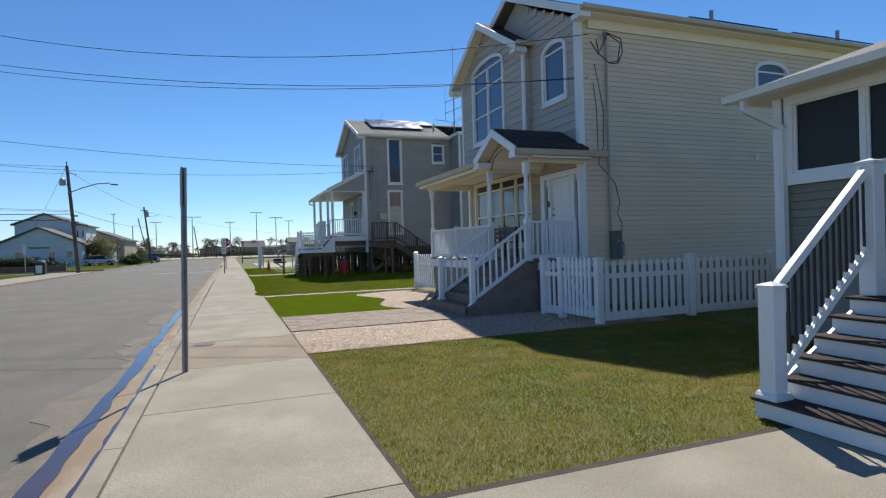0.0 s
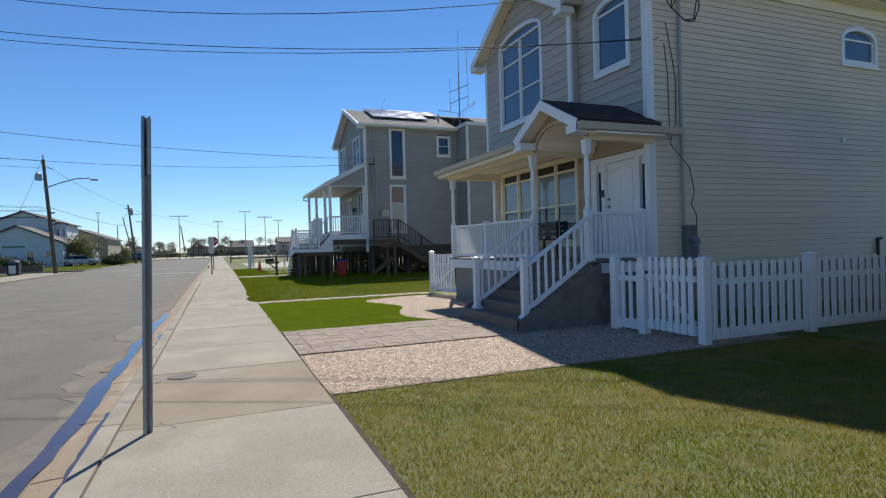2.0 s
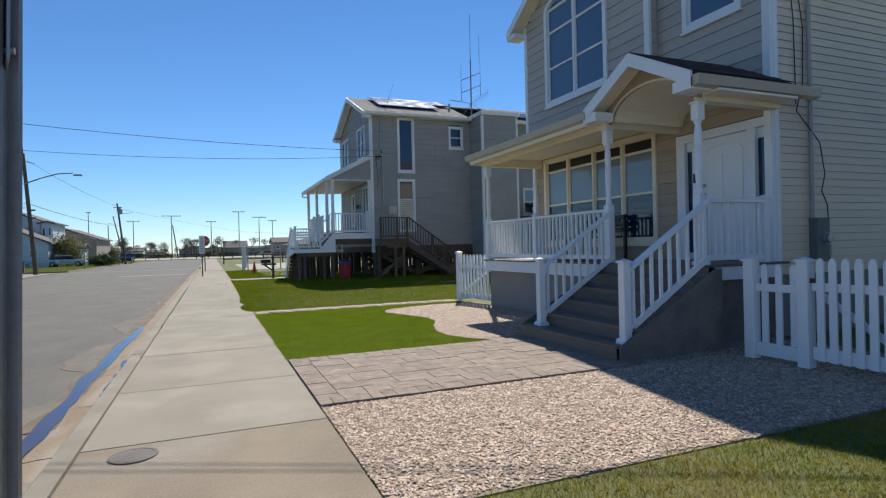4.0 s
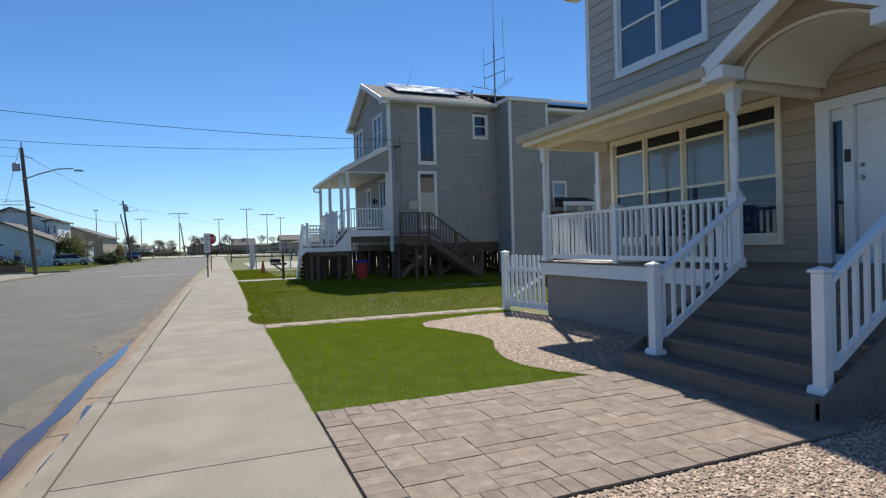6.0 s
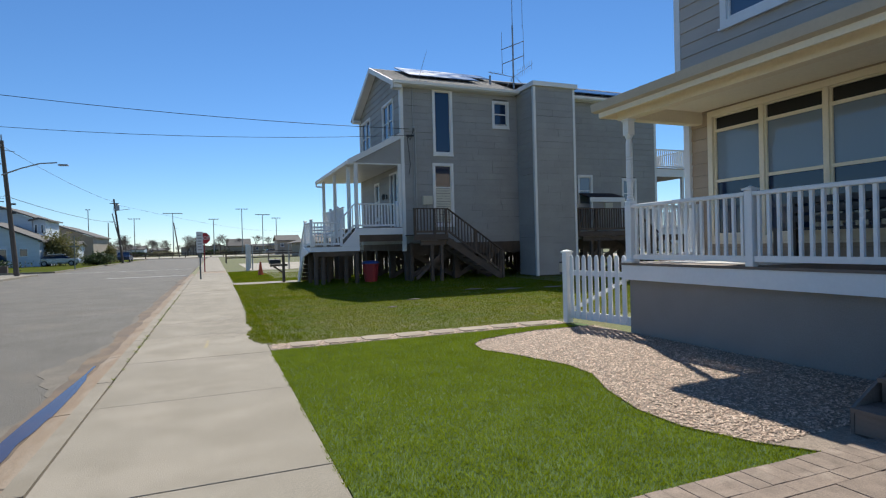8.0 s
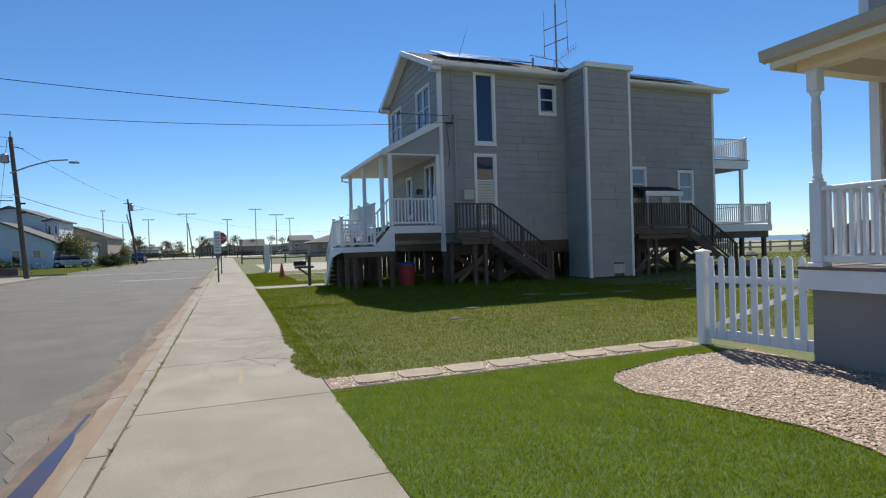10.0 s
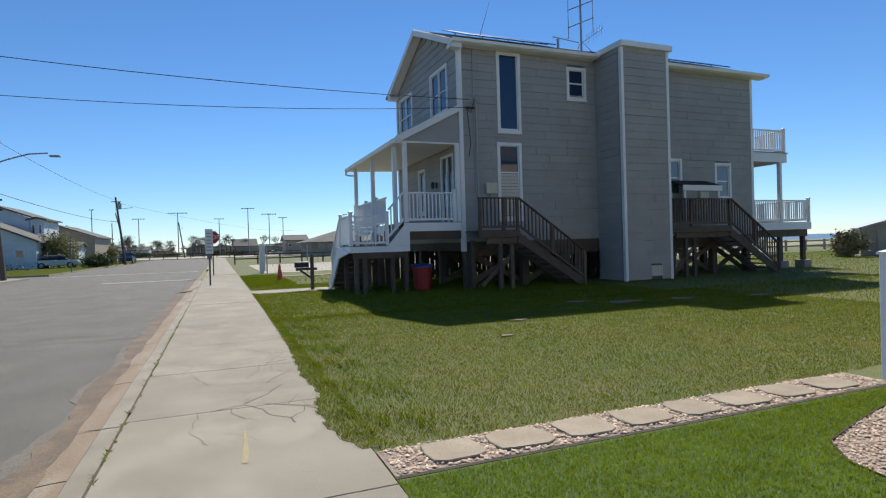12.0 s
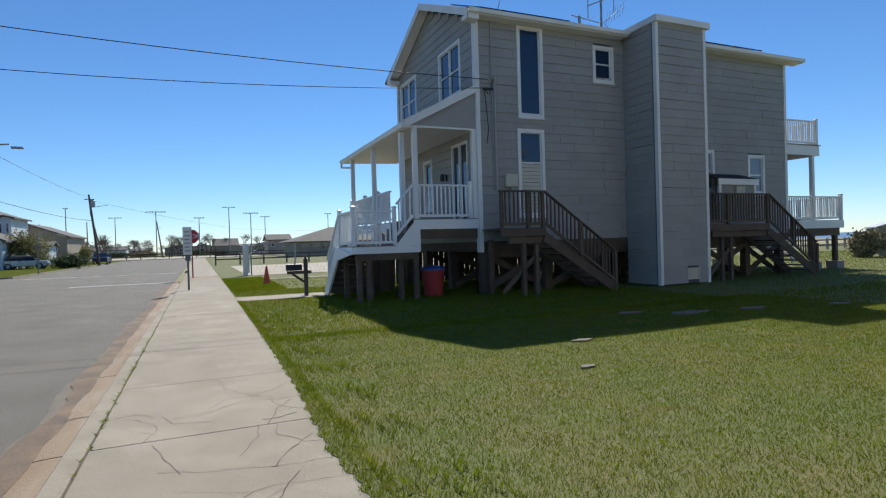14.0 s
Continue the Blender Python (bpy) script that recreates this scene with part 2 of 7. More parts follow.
M["sand"] = surface("pale_sand_and_gravel", (0.42, 0.37, 0.29), (0.33, 0.29, 0.22), 0.9, 0.5, 40, 0.8, 0.15, 0.3)
M["sea"] = surface("sea_water", (0.03, 0.06, 0.10), (0.04, 0.08, 0.12), 0.3, 0.02, 0.4, 0.6, 0.1, 0.1)
M["far_white"] = surface("pale_blue_white_siding", (0.62, 0.66, 0.70), None, 0.6, 0.6, 10, 0.4, 0.04, 0.05, stretch=(1, 1, 6))
M["far_brown"] = surface("tan_house_siding", (0.36, 0.30, 0.23), None, 0.7, 0.6, 10, 0.4, 0.06, 0.05, stretch=(1, 1, 6))
M["far_roof"] = surface("grey_brown_far_roof", (0.13, 0.12, 0.11), None, 0.9, 2, 20, 0.5, 0.15, 0.2)
M["car"] = surface("silver_car_paint", (0.42, 0.44, 0.46), None, 0.25, 2, 20, 0.2, 0.02, 0.0, metal=0.4)
M["car_dark"] = surface("dark_blue_car_paint", (0.03, 0.045, 0.09), None, 0.25, 2, 20, 0.2, 0.02, 0.0)
M["tyre"] = surface("black_rubber", (0.02, 0.02, 0.02), None, 0.8, 3, 30, 0.3, 0.1, 0.05)
M["paint_line"] = surface("worn_white_road_paint", (0.50, 0.49, 0.46), (0.24, 0.23, 0.22), 0.8, 3, 60, 0.7, 0.2, 0.1)
M["yellow_paint"] = surface("faded_yellow_spray_paint", (0.40, 0.31, 0.13), (0.33, 0.285, 0.21), 0.85, 6, 60, 0.9, 0.2, 0.1)
M["wall_brown"] = surface("brown_block_wall", (0.16, 0.11, 0.085), None, 0.85, 2, 40, 0.6, 0.12, 0.2)
M["ivory"] = surface("ivory_plastic_box", (0.52, 0.50, 0.40), None, 0.5, 3, 30, 0.3, 0.03, 0.02)
M["brass"] = surface("dull_nickel", (0.45, 0.43, 0.40), None, 0.3, 3, 30, 0.3, 0.03, 0.0, metal=0.9)

for key, share in (("grass", 0.5), ("grass_far", 0.5), ("turf", 0.5), ("leaf_yellow", 0.4), ("leaf_dark", 0.4)):
    leafy(M[key], share)


# ---- mesh helpers ----
def mesh_of(name, bm, mat, bevel=0.0):
    if bevel:
        bmesh.ops.bevel(bm, geom=bm.edges[:], offset=bevel, segments=1, affect="EDGES", clamp_overlap=True)
    bmesh.ops.recalc_face_normals(bm, faces=bm.faces[:])
    me = bpy.data.meshes.new(name)
    bm.to_mesh(me)
    bm.free()
    me.materials.append(M[mat] if isinstance(mat, str) else mat)
    return me


def part(name, bm, mat, parent=None, label="", kind="", bevel=0.0):
    """bm: a bmesh, linked as one object under parent."""
    ob = new(name, mesh_of(name, bm, mat, bevel))
    ob.parent = parent
    return tagged(ob, label, kind=kind)


def thing(name, at, label, category, group="", kind=""):
    ob = new(name)
    ob.location = at
    ob.empty_display_size = 0.2
    return tagged(ob, label, category, group, kind)


def put(name, bm, mat, parent, label="", kind="", bevel=0.0):
    """As part(), for a bmesh drawn in world places under a parent that may stand elsewhere."""
    ob = part(name, bm, mat, parent, label, kind, bevel)
    base = Vector((0, 0, 0))
    p = parent
    while p is not None:
        base += p.location
        p = p.parent
    ob.data.transform(Matrix.Translation(-base))
    return ob


def box(bm, x0, x1, y0, y1, z0, z1):
    v = [bm.verts.new((x, y, z)) for z in (z0, z1) for x, y in ((x0, y0), (x1, y0), (x1, y1), (x0, y1))]
    for f in ((3, 2, 1, 0), (4, 5, 6, 7), (0, 1, 5, 4), (1, 2, 6, 5), (2, 3, 7, 6), (3, 0, 4, 7)):
        bm.faces.new([v[i] for i in f])
    return bm


def boxes(*spans):
    bm = bmesh.new()
    for s in spans:
        box(bm, *s)
    return bm


def beam(bm, p, q, w, h, up=(0, 0, 1)):
    """A bar of width w (sideways) and height h from p to q."""
    p, q = Vector(p), Vector(q)
    d = (q - p).normalized()
    side = d.cross(Vector(up))
    side = side.normalized() if side.length > 1e-4 else Vector((1, 0, 0))
    u = side.cross(d).normalized()
    c = [(-1, -1), (1, -1), (1, 1), (-1, 1)]
    a = [bm.verts.new(p + side * (w / 2 * i) + u * (h / 2 * j)) for i, j in c]
    b = [bm.verts.new(q + side * (w / 2 * i) + u * (h / 2 * j)) for i, j in c]
    bm.faces.new(a[::-1])
    bm.faces.new(b)
    for i in range(4):
        bm.faces.new((a[i], a[(i + 1) % 4], b[(i + 1) % 4], b[i]))
    return bm


def beams(*spans):
    bm = bmesh.new()
    for s in spans:
        beam(bm, *s)
    return bm


def prism(bm, pts, axis, a, b):
    """A flat polygon carried along an axis from a to b. pts are the other two coordinates in order."""
    def at(p, k):
        return {"x": (k, p[0], p[1]), "y": (p[0], k, p[1]), "z": (p[0], p[1], k)}[axis]
    lo, hi = [bm.verts.new(at(p, a)) for p in pts], [bm.verts.new(at(p, b)) for p in pts]
    bm.faces.new(lo[::-1])
    bm.faces.new(hi)
    for i in range(len(pts)):
        j = (i + 1) % len(pts)
        bm.faces.new((lo[i], lo[j], hi[j], hi[i]))
    return bm


def tube(bm, p, q, r0, r1=None, n=10, cap=True):
    p, q = Vector(p), Vector(q)
    r1 = r0 if r1 is None else r1
    m = (q - p).to_track_quat("Z", "Y").to_matrix()
    ring = [m @ Vector((math.cos(2 * math.pi * i / n), math.sin(2 * math.pi * i / n), 0)) for i in range(n)]
    a, b = [bm.verts.new(p + v * r0) for v in ring], [bm.verts.new(q + v * r1) for v in ring]
    for i in range(n):
        bm.faces.new((a[i], a[(i + 1) % n], b[(i + 1) % n], b[i]))
    if cap:
        bm.faces.new(a[::-1])
        bm.faces.new(b)
    return bm


def lathe(bm, at, profile, n=12):
    """profile: (radius, height) from the bottom up."""
    rings = [[bm.verts.new((at[0] + r * math.cos(2 * math.pi * i / n), at[1] + r * math.sin(2 * math.pi * i / n), at[2] + z)) for i in range(n)] for r, z in profile]
    for a, b in zip(rings, rings[1:]):
        for i in range(n):
            bm.faces.new((a[i], a[(i + 1) % n], b[(i + 1) % n], b[i]))
    bm.faces.new(rings[0][::-1])
    bm.faces.new(rings[-1])
    return bm


def cable(name, pts, r, mat, parent=None, label="", category="", sag=0.0, kind=""):
    cu = bpy.data.curves.new(name, "CURVE")
    cu.dimensions, cu.bevel_depth, cu.bevel_resolution = "3D", r, 1
    path = []
    for a, b in zip(pts, pts[1:]):
        a, b = Vector(a), Vector(b)
        k = 14 if sag else 3
        for i in range(k):
            t = i / k
            path.append(a.lerp(b, t) - Vector((0, 0, sag * 4 * t * (1 - t))))
    path.append(Vector(pts[-1]))
    s = cu.splines.new("POLY")
    s.points.add(len(path) - 1)
    for i, p in enumerate(path):
        s.points[i].co = (*p, 1)
    tmp = bpy.data.objects.new(name, cu)
    me = bpy.data.meshes.new_from_object(tmp)
    bpy.data.objects.remove(tmp)
    me.materials.clear()
    me.materials.append(M[mat])
    ob = new(name, me)
    if parent is not None:
        base, p = Vector((0, 0, 0)), parent
        while p is not None:
            base += p.location
            p = p.parent
        me.transform(Matrix.Translation(-base))
        ob.parent = parent
    return tagged(ob, label, category, kind=kind)


class Plane:
    """A vertical wall plane: u runs along it, n points out of it."""
    def __init__(self, axis, at, out):
        self.axis, self.at, self.out = axis, at, out

    def p(self, u, z, d=0.0):
        k = self.at + self.out * d
        return Vector((k, u, z)) if self.axis == "x" else Vector((u, k, z))

    def slab(self, bm, u0, u1, z0, z1, d0, d1):
        a, b = sorted((self.at + self.out * d0, self.at + self.out * d1))
        return box(bm, a, b, u0, u1, z0, z1) if self.axis == "x" else box(bm, u0, u1, a, b, z0, z1)


def rect_hole(u0, u1, z0, z1):
    return lambda z: (u0, u1) if z0 <= z <= z1 else None


def arch_hole(u0, u1, z0, zs, zc):
    c, w = (u0 + u1) / 2, (u1 - u0) / 2
    def f(z):
        if z0 <= z <= zs:
            return (u0, u1)
        if zs < z < zc:
            k = w * math.sqrt(max(0.0, 1 - ((z - zs) / (zc - zs)) ** 2))
            return (c - k, c + k)
        return None
    return f


def siding(parent, plane, u0, u1, z0, z1, holes, course, length, mat, core="wall_core", name="siding_board", limit=None, thick=0.14, lap=0.022, seed=1, wall_name="wall"):
    """A wall with real openings, sheathed in lapped boards. limit(z) gives the clear span of a gable."""
    rng = random.Random(seed)
    core_bm = bmesh.new()
    boards = []
    sub = max(1, int(math.ceil(course / 0.09)))
    z = z0
    row = 0
    while z < z1 - 1e-4:
        top = min(z + course, z1)
        for k in range(sub):
            a, b = z + (top - z) * k / sub, z + (top - z) * (k + 1) / sub
            for s, e in spans_at((a + b) / 2, u0, u1, holes, limit):
                plane.slab(core_bm, s, e, a, b, -thick, 0.0)
        for s, e in spans_at((z + top) / 2, u0, u1, holes, limit):
            u = s
            if length < 50:
                u_next = s + length * (0.35 + 0.5 * rng.random() if row % 2 else 0.75 + 0.25 * rng.random())
            else:
                u_next = e
            while u < e - 1e-3:
                v = min(u_next, e)
                if e - v < 0.12:
                    v = e
                boards.append((u, v, z, top))
                u, u_next = v, v + length * (0.85 + 0.3 * rng.random())
        z = top
        row += 1
    wall = put(wall_name, core_bm, core, parent)
    unit = bmesh.new()
    prof = [(0.001, 0.0), (lap, 0.0), (lap, 0.012), (0.006, 1.0), (0.001, 1.0)]
    lo = [unit.verts.new((0, d, h)) for d, h in prof]
    hi = [unit.verts.new((1, d, h)) for d, h in prof]
    unit.faces.new(lo[::-1]), unit.faces.new(hi)
    for i in range(5):
        j = (i + 1) % 5
        unit.faces.new((lo[i], lo[j], hi[j], hi[i]))
    me = mesh_of(name, unit, mat)
    basis = Matrix(((1, 0, 0), (0, plane.out, 0), (0, 0, 1))).to_4x4() if plane.axis == "y" else Matrix(((0, plane.out, 0), (1, 0, 0), (0, 0, 1))).to_4x4()
    base, p = Vector((0, 0, 0)), parent
    while p is not None:
        base += p.location
        p = p.parent
    made = []
    for u, v, a, b in boards:
        ob = new(name, me)
        ob.parent = wall
        jit = rng.uniform(-0.002, 0.003) if length < 50 else 0
        gap = 0.002 if lap > 0.025 else 0.0015
        thick_ = rng.uniform(0.75, 1.15) if lap > 0.025 else 1
        # shortened boards leave a slit where the core colour stands in for shadow
        ob.matrix_local = Matrix.Translation(plane.p(u + gap, a + jit * (3 if lap > 0.025 else 1), 0.0) - base) @ basis @ Matrix.Diagonal((v - u - 2 * gap, thick_, b - a + (0.004 if lap > 0.025 else -0.0035), 1))
        made.append(ob)
    return wall


def spans_at(z, u0, u1, holes, limit):
    if limit:
        lim = limit(z)
        if lim is None:
            return []
        u0, u1 = max(u0, lim[0]), min(u1, lim[1])
        if u1 - u0 < 0.05:
            return []
    cuts = sorted(h(z) for h in holes if h(z))
    out, s = [], u0
    for a, b in cuts:
        if a > s + 0.02:
            out.append((s, min(a, u1)))
        s = max(s, b)
    if s < u1 - 0.02:
        out.append((s, u1))
    return [(a, b) for a, b in out if b - a > 0.02]


def arch_ring(u0, u1, zs, zc, n=14):
    c, w = (u0 + u1) / 2, (u1 - u0) / 2
    return [(c - w * math.cos(math.pi * i / n), zs + (zc - zs) * math.sin(math.pi * i / n)) for i in range(n + 1)]


def poly_part(name, plane, pts, d0, d1, mat, parent):
    bm = bmesh.new()
    a, b = [bm.verts.new(plane.p(u, z, d0)) for u, z in pts], [bm.verts.new(plane.p(u, z, d1)) for u, z in pts]
    bm.faces.new(a), bm.faces.new(b[::-1])
    for i in range(len(pts)):
        j = (i + 1) % len(pts)
        bm.faces.new((a[i], a[j], b[j], b[i]))
    return put(name, bm, mat, parent)


def window(parent, plane, u0, u1, z0, z1, casing=0.09, mat="trim", mullions=(), rails=(), glass="glass", crown=None, sash=0.045, lower_glass=None, label=""):
    """u0..u1, z0..z1: the outer edge of the casing (z1 the springing where it has an arched crown). mullions, rails: places of bars."""
    w = thing("window", plane.p((u0 + u1) / 2, z0), label or "white-framed house window with glass panes", "")
    w.location -= world_base(parent)
    w.parent = parent
    for key in ("category",):
        if key in w:
            del w[key]
    inner = (u0 + casing, u1 - casing, z0 + casing, z1 - (0 if crown else casing))
    bm = bmesh.new()
    plane.slab(bm, u0, u0 + casing, z0, z1, -0.06, 0.05)
    plane.slab(bm, u1 - casing, u1, z0, z1, -0.06, 0.05)
    plane.slab(bm, u0 + casing, u1 - casing, z0, z0 + casing, -0.06, 0.052)
    if not crown:
        plane.slab(bm, u0 + casing, u1 - casing, z1 - casing, z1, -0.06, 0.048)
    else:
        outer, inn = arch_ring(u0, u1, z1, crown), arch_ring(inner[0], inner[1], z1, crown - casing)
        for i in range(len(outer) - 1):
            quad = (outer[i], outer[i + 1], inn[i + 1], inn[i])
            a, b = [bm.verts.new(plane.p(u, z, -0.06)) for u, z in quad], [bm.verts.new(plane.p(u, z, 0.05)) for u, z in quad]
            bm.faces.new(a), bm.faces.new(b[::-1])
            for k in range(4):
                bm.faces.new((a[k], a[(k + 1) % 4], b[(k + 1) % 4], b[k]))
    put("window_frame", bm, mat, w)
    sill = bmesh.new()
    plane.slab(sill, u0 - 0.02, u1 + 0.02, z0 - 0.035, z0 - 0.002, -0.02, 0.075)
    put("window_sill", sill, mat, w)
    us = [inner[0], *mullions, inner[1]]
    zs = [inner[2], *rails, inner[3]]
    for m_ in mullions:
        bm = bmesh.new()
        plane.slab(bm, m_ - 0.03, m_ + 0.03, inner[2], inner[3], -0.05, 0.03)
        put("mullion", bm, mat, w)
    for i in range(len(us) - 1):
        a, b = us[i] + (0.03 if i else 0), us[i + 1] - (0.03 if i < len(us) - 2 else 0)
        bm = bmesh.new()
        plane.slab(bm, a, a + sash * 0.7, zs[0], zs[-1], -0.045, 0.005)
        plane.slab(bm, b - sash * 0.7, b, zs[0], zs[-1], -0.045, 0.005)
        for z in zs:
            lo = max(z - sash / 2, zs[0])
            plane.slab(bm, a + sash * 0.7, b - sash * 0.7, lo, lo + sash, -0.043, 0.008)
        put("sash", bm, mat, w)
        for k in range(len(zs) - 1):
            bm = bmesh.new()
            plane.slab(bm, a + 0.005, b - 0.005, zs[k] + 0.01, zs[k + 1] - 0.002, -0.03, -0.022)
            put("pane", bm, ("screen" if glass == "glass_blind" and len(rails) > 1 and k == len(rails) else (lower_glass if lower_glass and k == 0 else glass)), w)
    if crown:
        pts = arch_ring(inner[0] + 0.002, inner[1] - 0.002, z1 + 0.004, crown - casing - 0.003)
        poly_part("pane", plane, pts, -0.03, -0.022, glass, w)
        bm = bmesh.new()
        plane.slab(bm, inner[0], inner[1], z1 - 0.02, z1 + 0.03, -0.045, 0.02)
        put("transom_bar", bm, mat, w) if len(us) > 2 else bm.free()
    return w


def world_base(p):
    base = Vector((0, 0, 0))
    while p is not None:
        base += p.location
        p = p.parent
    return base


def railing(parent, p, q, floor_p, floor_q, height, mat="white", spacing=0.125, width=0.036, low=0.09, top=(0.09, 0.05)):
    """A straight or raking rail from p to q (plan) over floors at the two heights; balusters stand upright."""
    a, b = Vector((*p, floor_p)), Vector((*q, floor_q))
    r = thing("railing", (0, 0, 0), "", "")
    r.parent = parent
    r.location = a - world_base(parent)
    put("top_rail", beams((a + Vector((0, 0, height)), b + Vector((0, 0, height)), *top)), mat, r, bevel=0.008)
    put("bottom_rail", beams((a + Vector((0, 0, low)), b + Vector((0, 0, low)), 0.045, 0.07)), mat, r)
    run = Vector(((b - a).x, (b - a).y, 0)).length
    n = max(1, int(run / spacing))
    lo, hi = low + 0.02, height - top[1] / 2
    me = mesh_of("baluster", boxes((-width / 2, width / 2, -width / 2, width / 2, lo, hi)), mat)
    for i in range(n):
        t = (i + 0.5) / n
        ob = new("baluster", me)
        ob.parent = r
        ob.location = a.lerp(b, t) - a
    return r


def post(parent, x, y, z0, z1, w=0.1, mat="white", cap=True, base=False, name="post"):
    o = thing(name, (x, y, z0), "", "")
    o.parent = parent
    o.location = Vector((x, y, z0)) - world_base(parent)
    part("shaft", boxes((-w / 2, w / 2, -w / 2, w / 2, 0, z1 - z0)), mat, o, bevel=0.006)
    if cap:
        bm = boxes((-w / 2 - 0.015, w / 2 + 0.015, -w / 2 - 0.015, w / 2 + 0.015, z1 - z0 + 0.001, z1 - z0 + 0.025))
        k = w / 2 + 0.008
        v = [bm.verts.new((s * k, t * k, z1 - z0 + 0.0255)) for s, t in ((-1, -1), (1, -1), (1, 1), (-1, 1))]
        tip = bm.verts.new((0, 0, z1 - z0 + 0.055))
        for i in range(4):
            bm.faces.new((v[i], v[(i + 1) % 4], tip))
        bm.faces.new(v[::-1])
        part("cap", bm, mat, o)
    if base:
        bm = bmesh.new()
        k = w / 2 + 0.028
        prism(bm, [(-k, 0.001), (k, 0.001), (k, 0.03), (w / 2 + 0.004, 0.06), (-w / 2 - 0.004, 0.06), (-k, 0.03)], "y", -k, k)
        part("base_trim", bm, mat, o)
    return o


# ---- ground, road, pavement ----
ROAD_Z = -0.12
W0, W1 = -0.235, 1.50


def sheet(name, x0, x1, y0, y1, z, mat, kind="structure", nx=1, ny=1):
    bm = bmesh.new()
    g = [[bm.verts.new((x0 + (x1 - x0) * i / nx, y0 + (y1 - y0) * j / ny, z)) for i in range(nx + 1)] for j in range(ny + 1)]
    for j in range(ny):
        for i in range(nx):
            bm.faces.new((g[j][i], g[j][i + 1], g[j + 1][i + 1], g[j + 1][i]))
    return part(name, bm, mat, kind=kind)


ground = part("ground", boxes((-900, 900, -300, 1500, -0.6, -0.16)), "field", kind="structure")
tagged(ground, "flat green and tan ground running to the horizon")
road = part("road", boxes((-10.9, -0.67, -60, 132, -0.158, ROAD_Z), (-60, -10.9, 58.5, 64, -0.158, ROAD_Z), (-60, 20, 132, 139, -0.158, ROAD_Z)), "asphalt", kind="structure")
tagged(road, "worn grey asphalt road with faint cracks")
yard = part("ground_lawn", boxes((W1 + 0.01, 60, -60, 38.4, -0.158, -0.025), (W1 + 0.01, 3.0, 38.4, 45, -0.158, -0.025), (W1 + 0.01, 60, 45.6, 132, -0.158, -0.035), (3.0, 60, 38.4, 45.6, -0.158, -0.03)), "soil", kind="structure")
tagged(yard, "soil and thatch under the lawns")
part("ground_sand", boxes((3.0, 40, 50.35, 70, -0.03, -0.02)), "sand", kind="structure")
part("pavement_far", boxes((-14.0, -11.05, -60, 58.3, -0.158, -0.01)), "concrete", kind="structure")
part("ground_verge", boxes((-60, -14.0, -60, 58.3, -0.158, -0.03), (-60, -11.4, 64.5, 131, -0.158, -0.02)), "grass_far", kind="structure")
sea = part("water", boxes((130, 900, -300, 1400, -0.158, -0.10)), "sea", kind="structure")
part("ground_dune", boxes((60, 129, -200, 400, -0.158, 0.05)), "dune", kind="structure")
part("ground_beach", boxes((-300, 58, 140, 170, -0.158, -0.02)), "sand", kind="structure")

# gutter strip with rust stains, silt and the stream of water
rng = random.Random(4)
gutter = new("gutter")
tagged(gutter, "rust-stained concrete gutter strip along the kerb", kind="structure")
y = -8.0
while y < 46:
    step = 3.05 if y < 30 else 6.1
    bm = bmesh.new()
    prism(bm, [(-0.665, -0.15), (-0.412, -0.15), (-0.412, -0.098), (-0.55, -0.102), (-0.665, -0.112)], "y", y, y + step - 0.02)
    part("gutter_slab", bm, "rust", gutter)
    y += step


def ribbon(name, pts, z, mat, kind="", label="", thick=0.004):
    """pts: (y, x0, x1); a thin irregular sheet."""
    bm = bmesh.new()
    rows = [[bm.verts.new((x, y, z + dz)) for dz in (0, -thick) for x in (x0, x1)] for y, x0, x1 in pts]
    for a, b in zip(rows, rows[1:]):
        bm.faces.new((a[0], a[1], b[1], b[0]))
        bm.faces.new((a[2], b[2], b[3], a[3]))
        bm.faces.new((a[0], b[0], b[2], a[2]))
        bm.faces.new((a[1], a[3], b[3], b[1]))
    return tagged(part(name, bm, mat, kind=kind), label)


def wobble(y, seed, amp):
    return amp * (noise.noise((y * 0.9, seed, 0.0)) + 0.5 * noise.noise((y * 3.1, seed, 4.0)))


ys = np.arange(-6, 46, 0.15)
def drift(y, seed, rate, lo, hi):
    return lo + (hi - lo) * min(1.0, max(0.0, 0.5 + 1.1 * noise.noise((y * rate, seed, 2.0)) + 0.5 * noise.noise((y * rate * 4.3, seed, 7.0))))


ribbon("silt", [(y, -0.68 - drift(y, 3.0, 0.5, 0.16, 0.62) * (1.0 if y < 19 else max(0.45, 1 - (y - 19) * 0.10)), -0.668) for y in ys], ROAD_Z + 0.004, "silt", "stuff", "dry tan silt beside the gutter")
ribbon("silt", [(y, -0.675 - drift(y, 13.0, 0.6, 0.10, 0.26), -0.668 + drift(y, 17.0, 1.3, 0.0, 0.05)) for y in ys if y > 11], ROAD_Z + 0.0125, "rust_dark", "stuff", "dark rust-brown stain along the gutter edge")
ribbon("stream", [(y, -0.67 - drift(y, 9.0, 0.22, 0.05, 0.20) * min(1, max(0.3, (19.6 - y) / 4)), -0.66 + drift(y, 5.0, 0.5, -0.02, 0.05)) for y in np.arange(-6, 18.9, 0.08)], -0.1010, "water", "stuff", "shallow dark water running along the gutter", 0.003)
for y0, y1 in ((-6.0, 8.9), (12.2, 14.3)):
    ribbon("stream", [(y, -0.43 - drift(y, 23.0, 0.8, 0.01, 0.08), -0.412) for y in np.arange(y0, y1, 0.08)], -0.0955, "water", "stuff", "thin trickle of water against the kerb", 0.003)

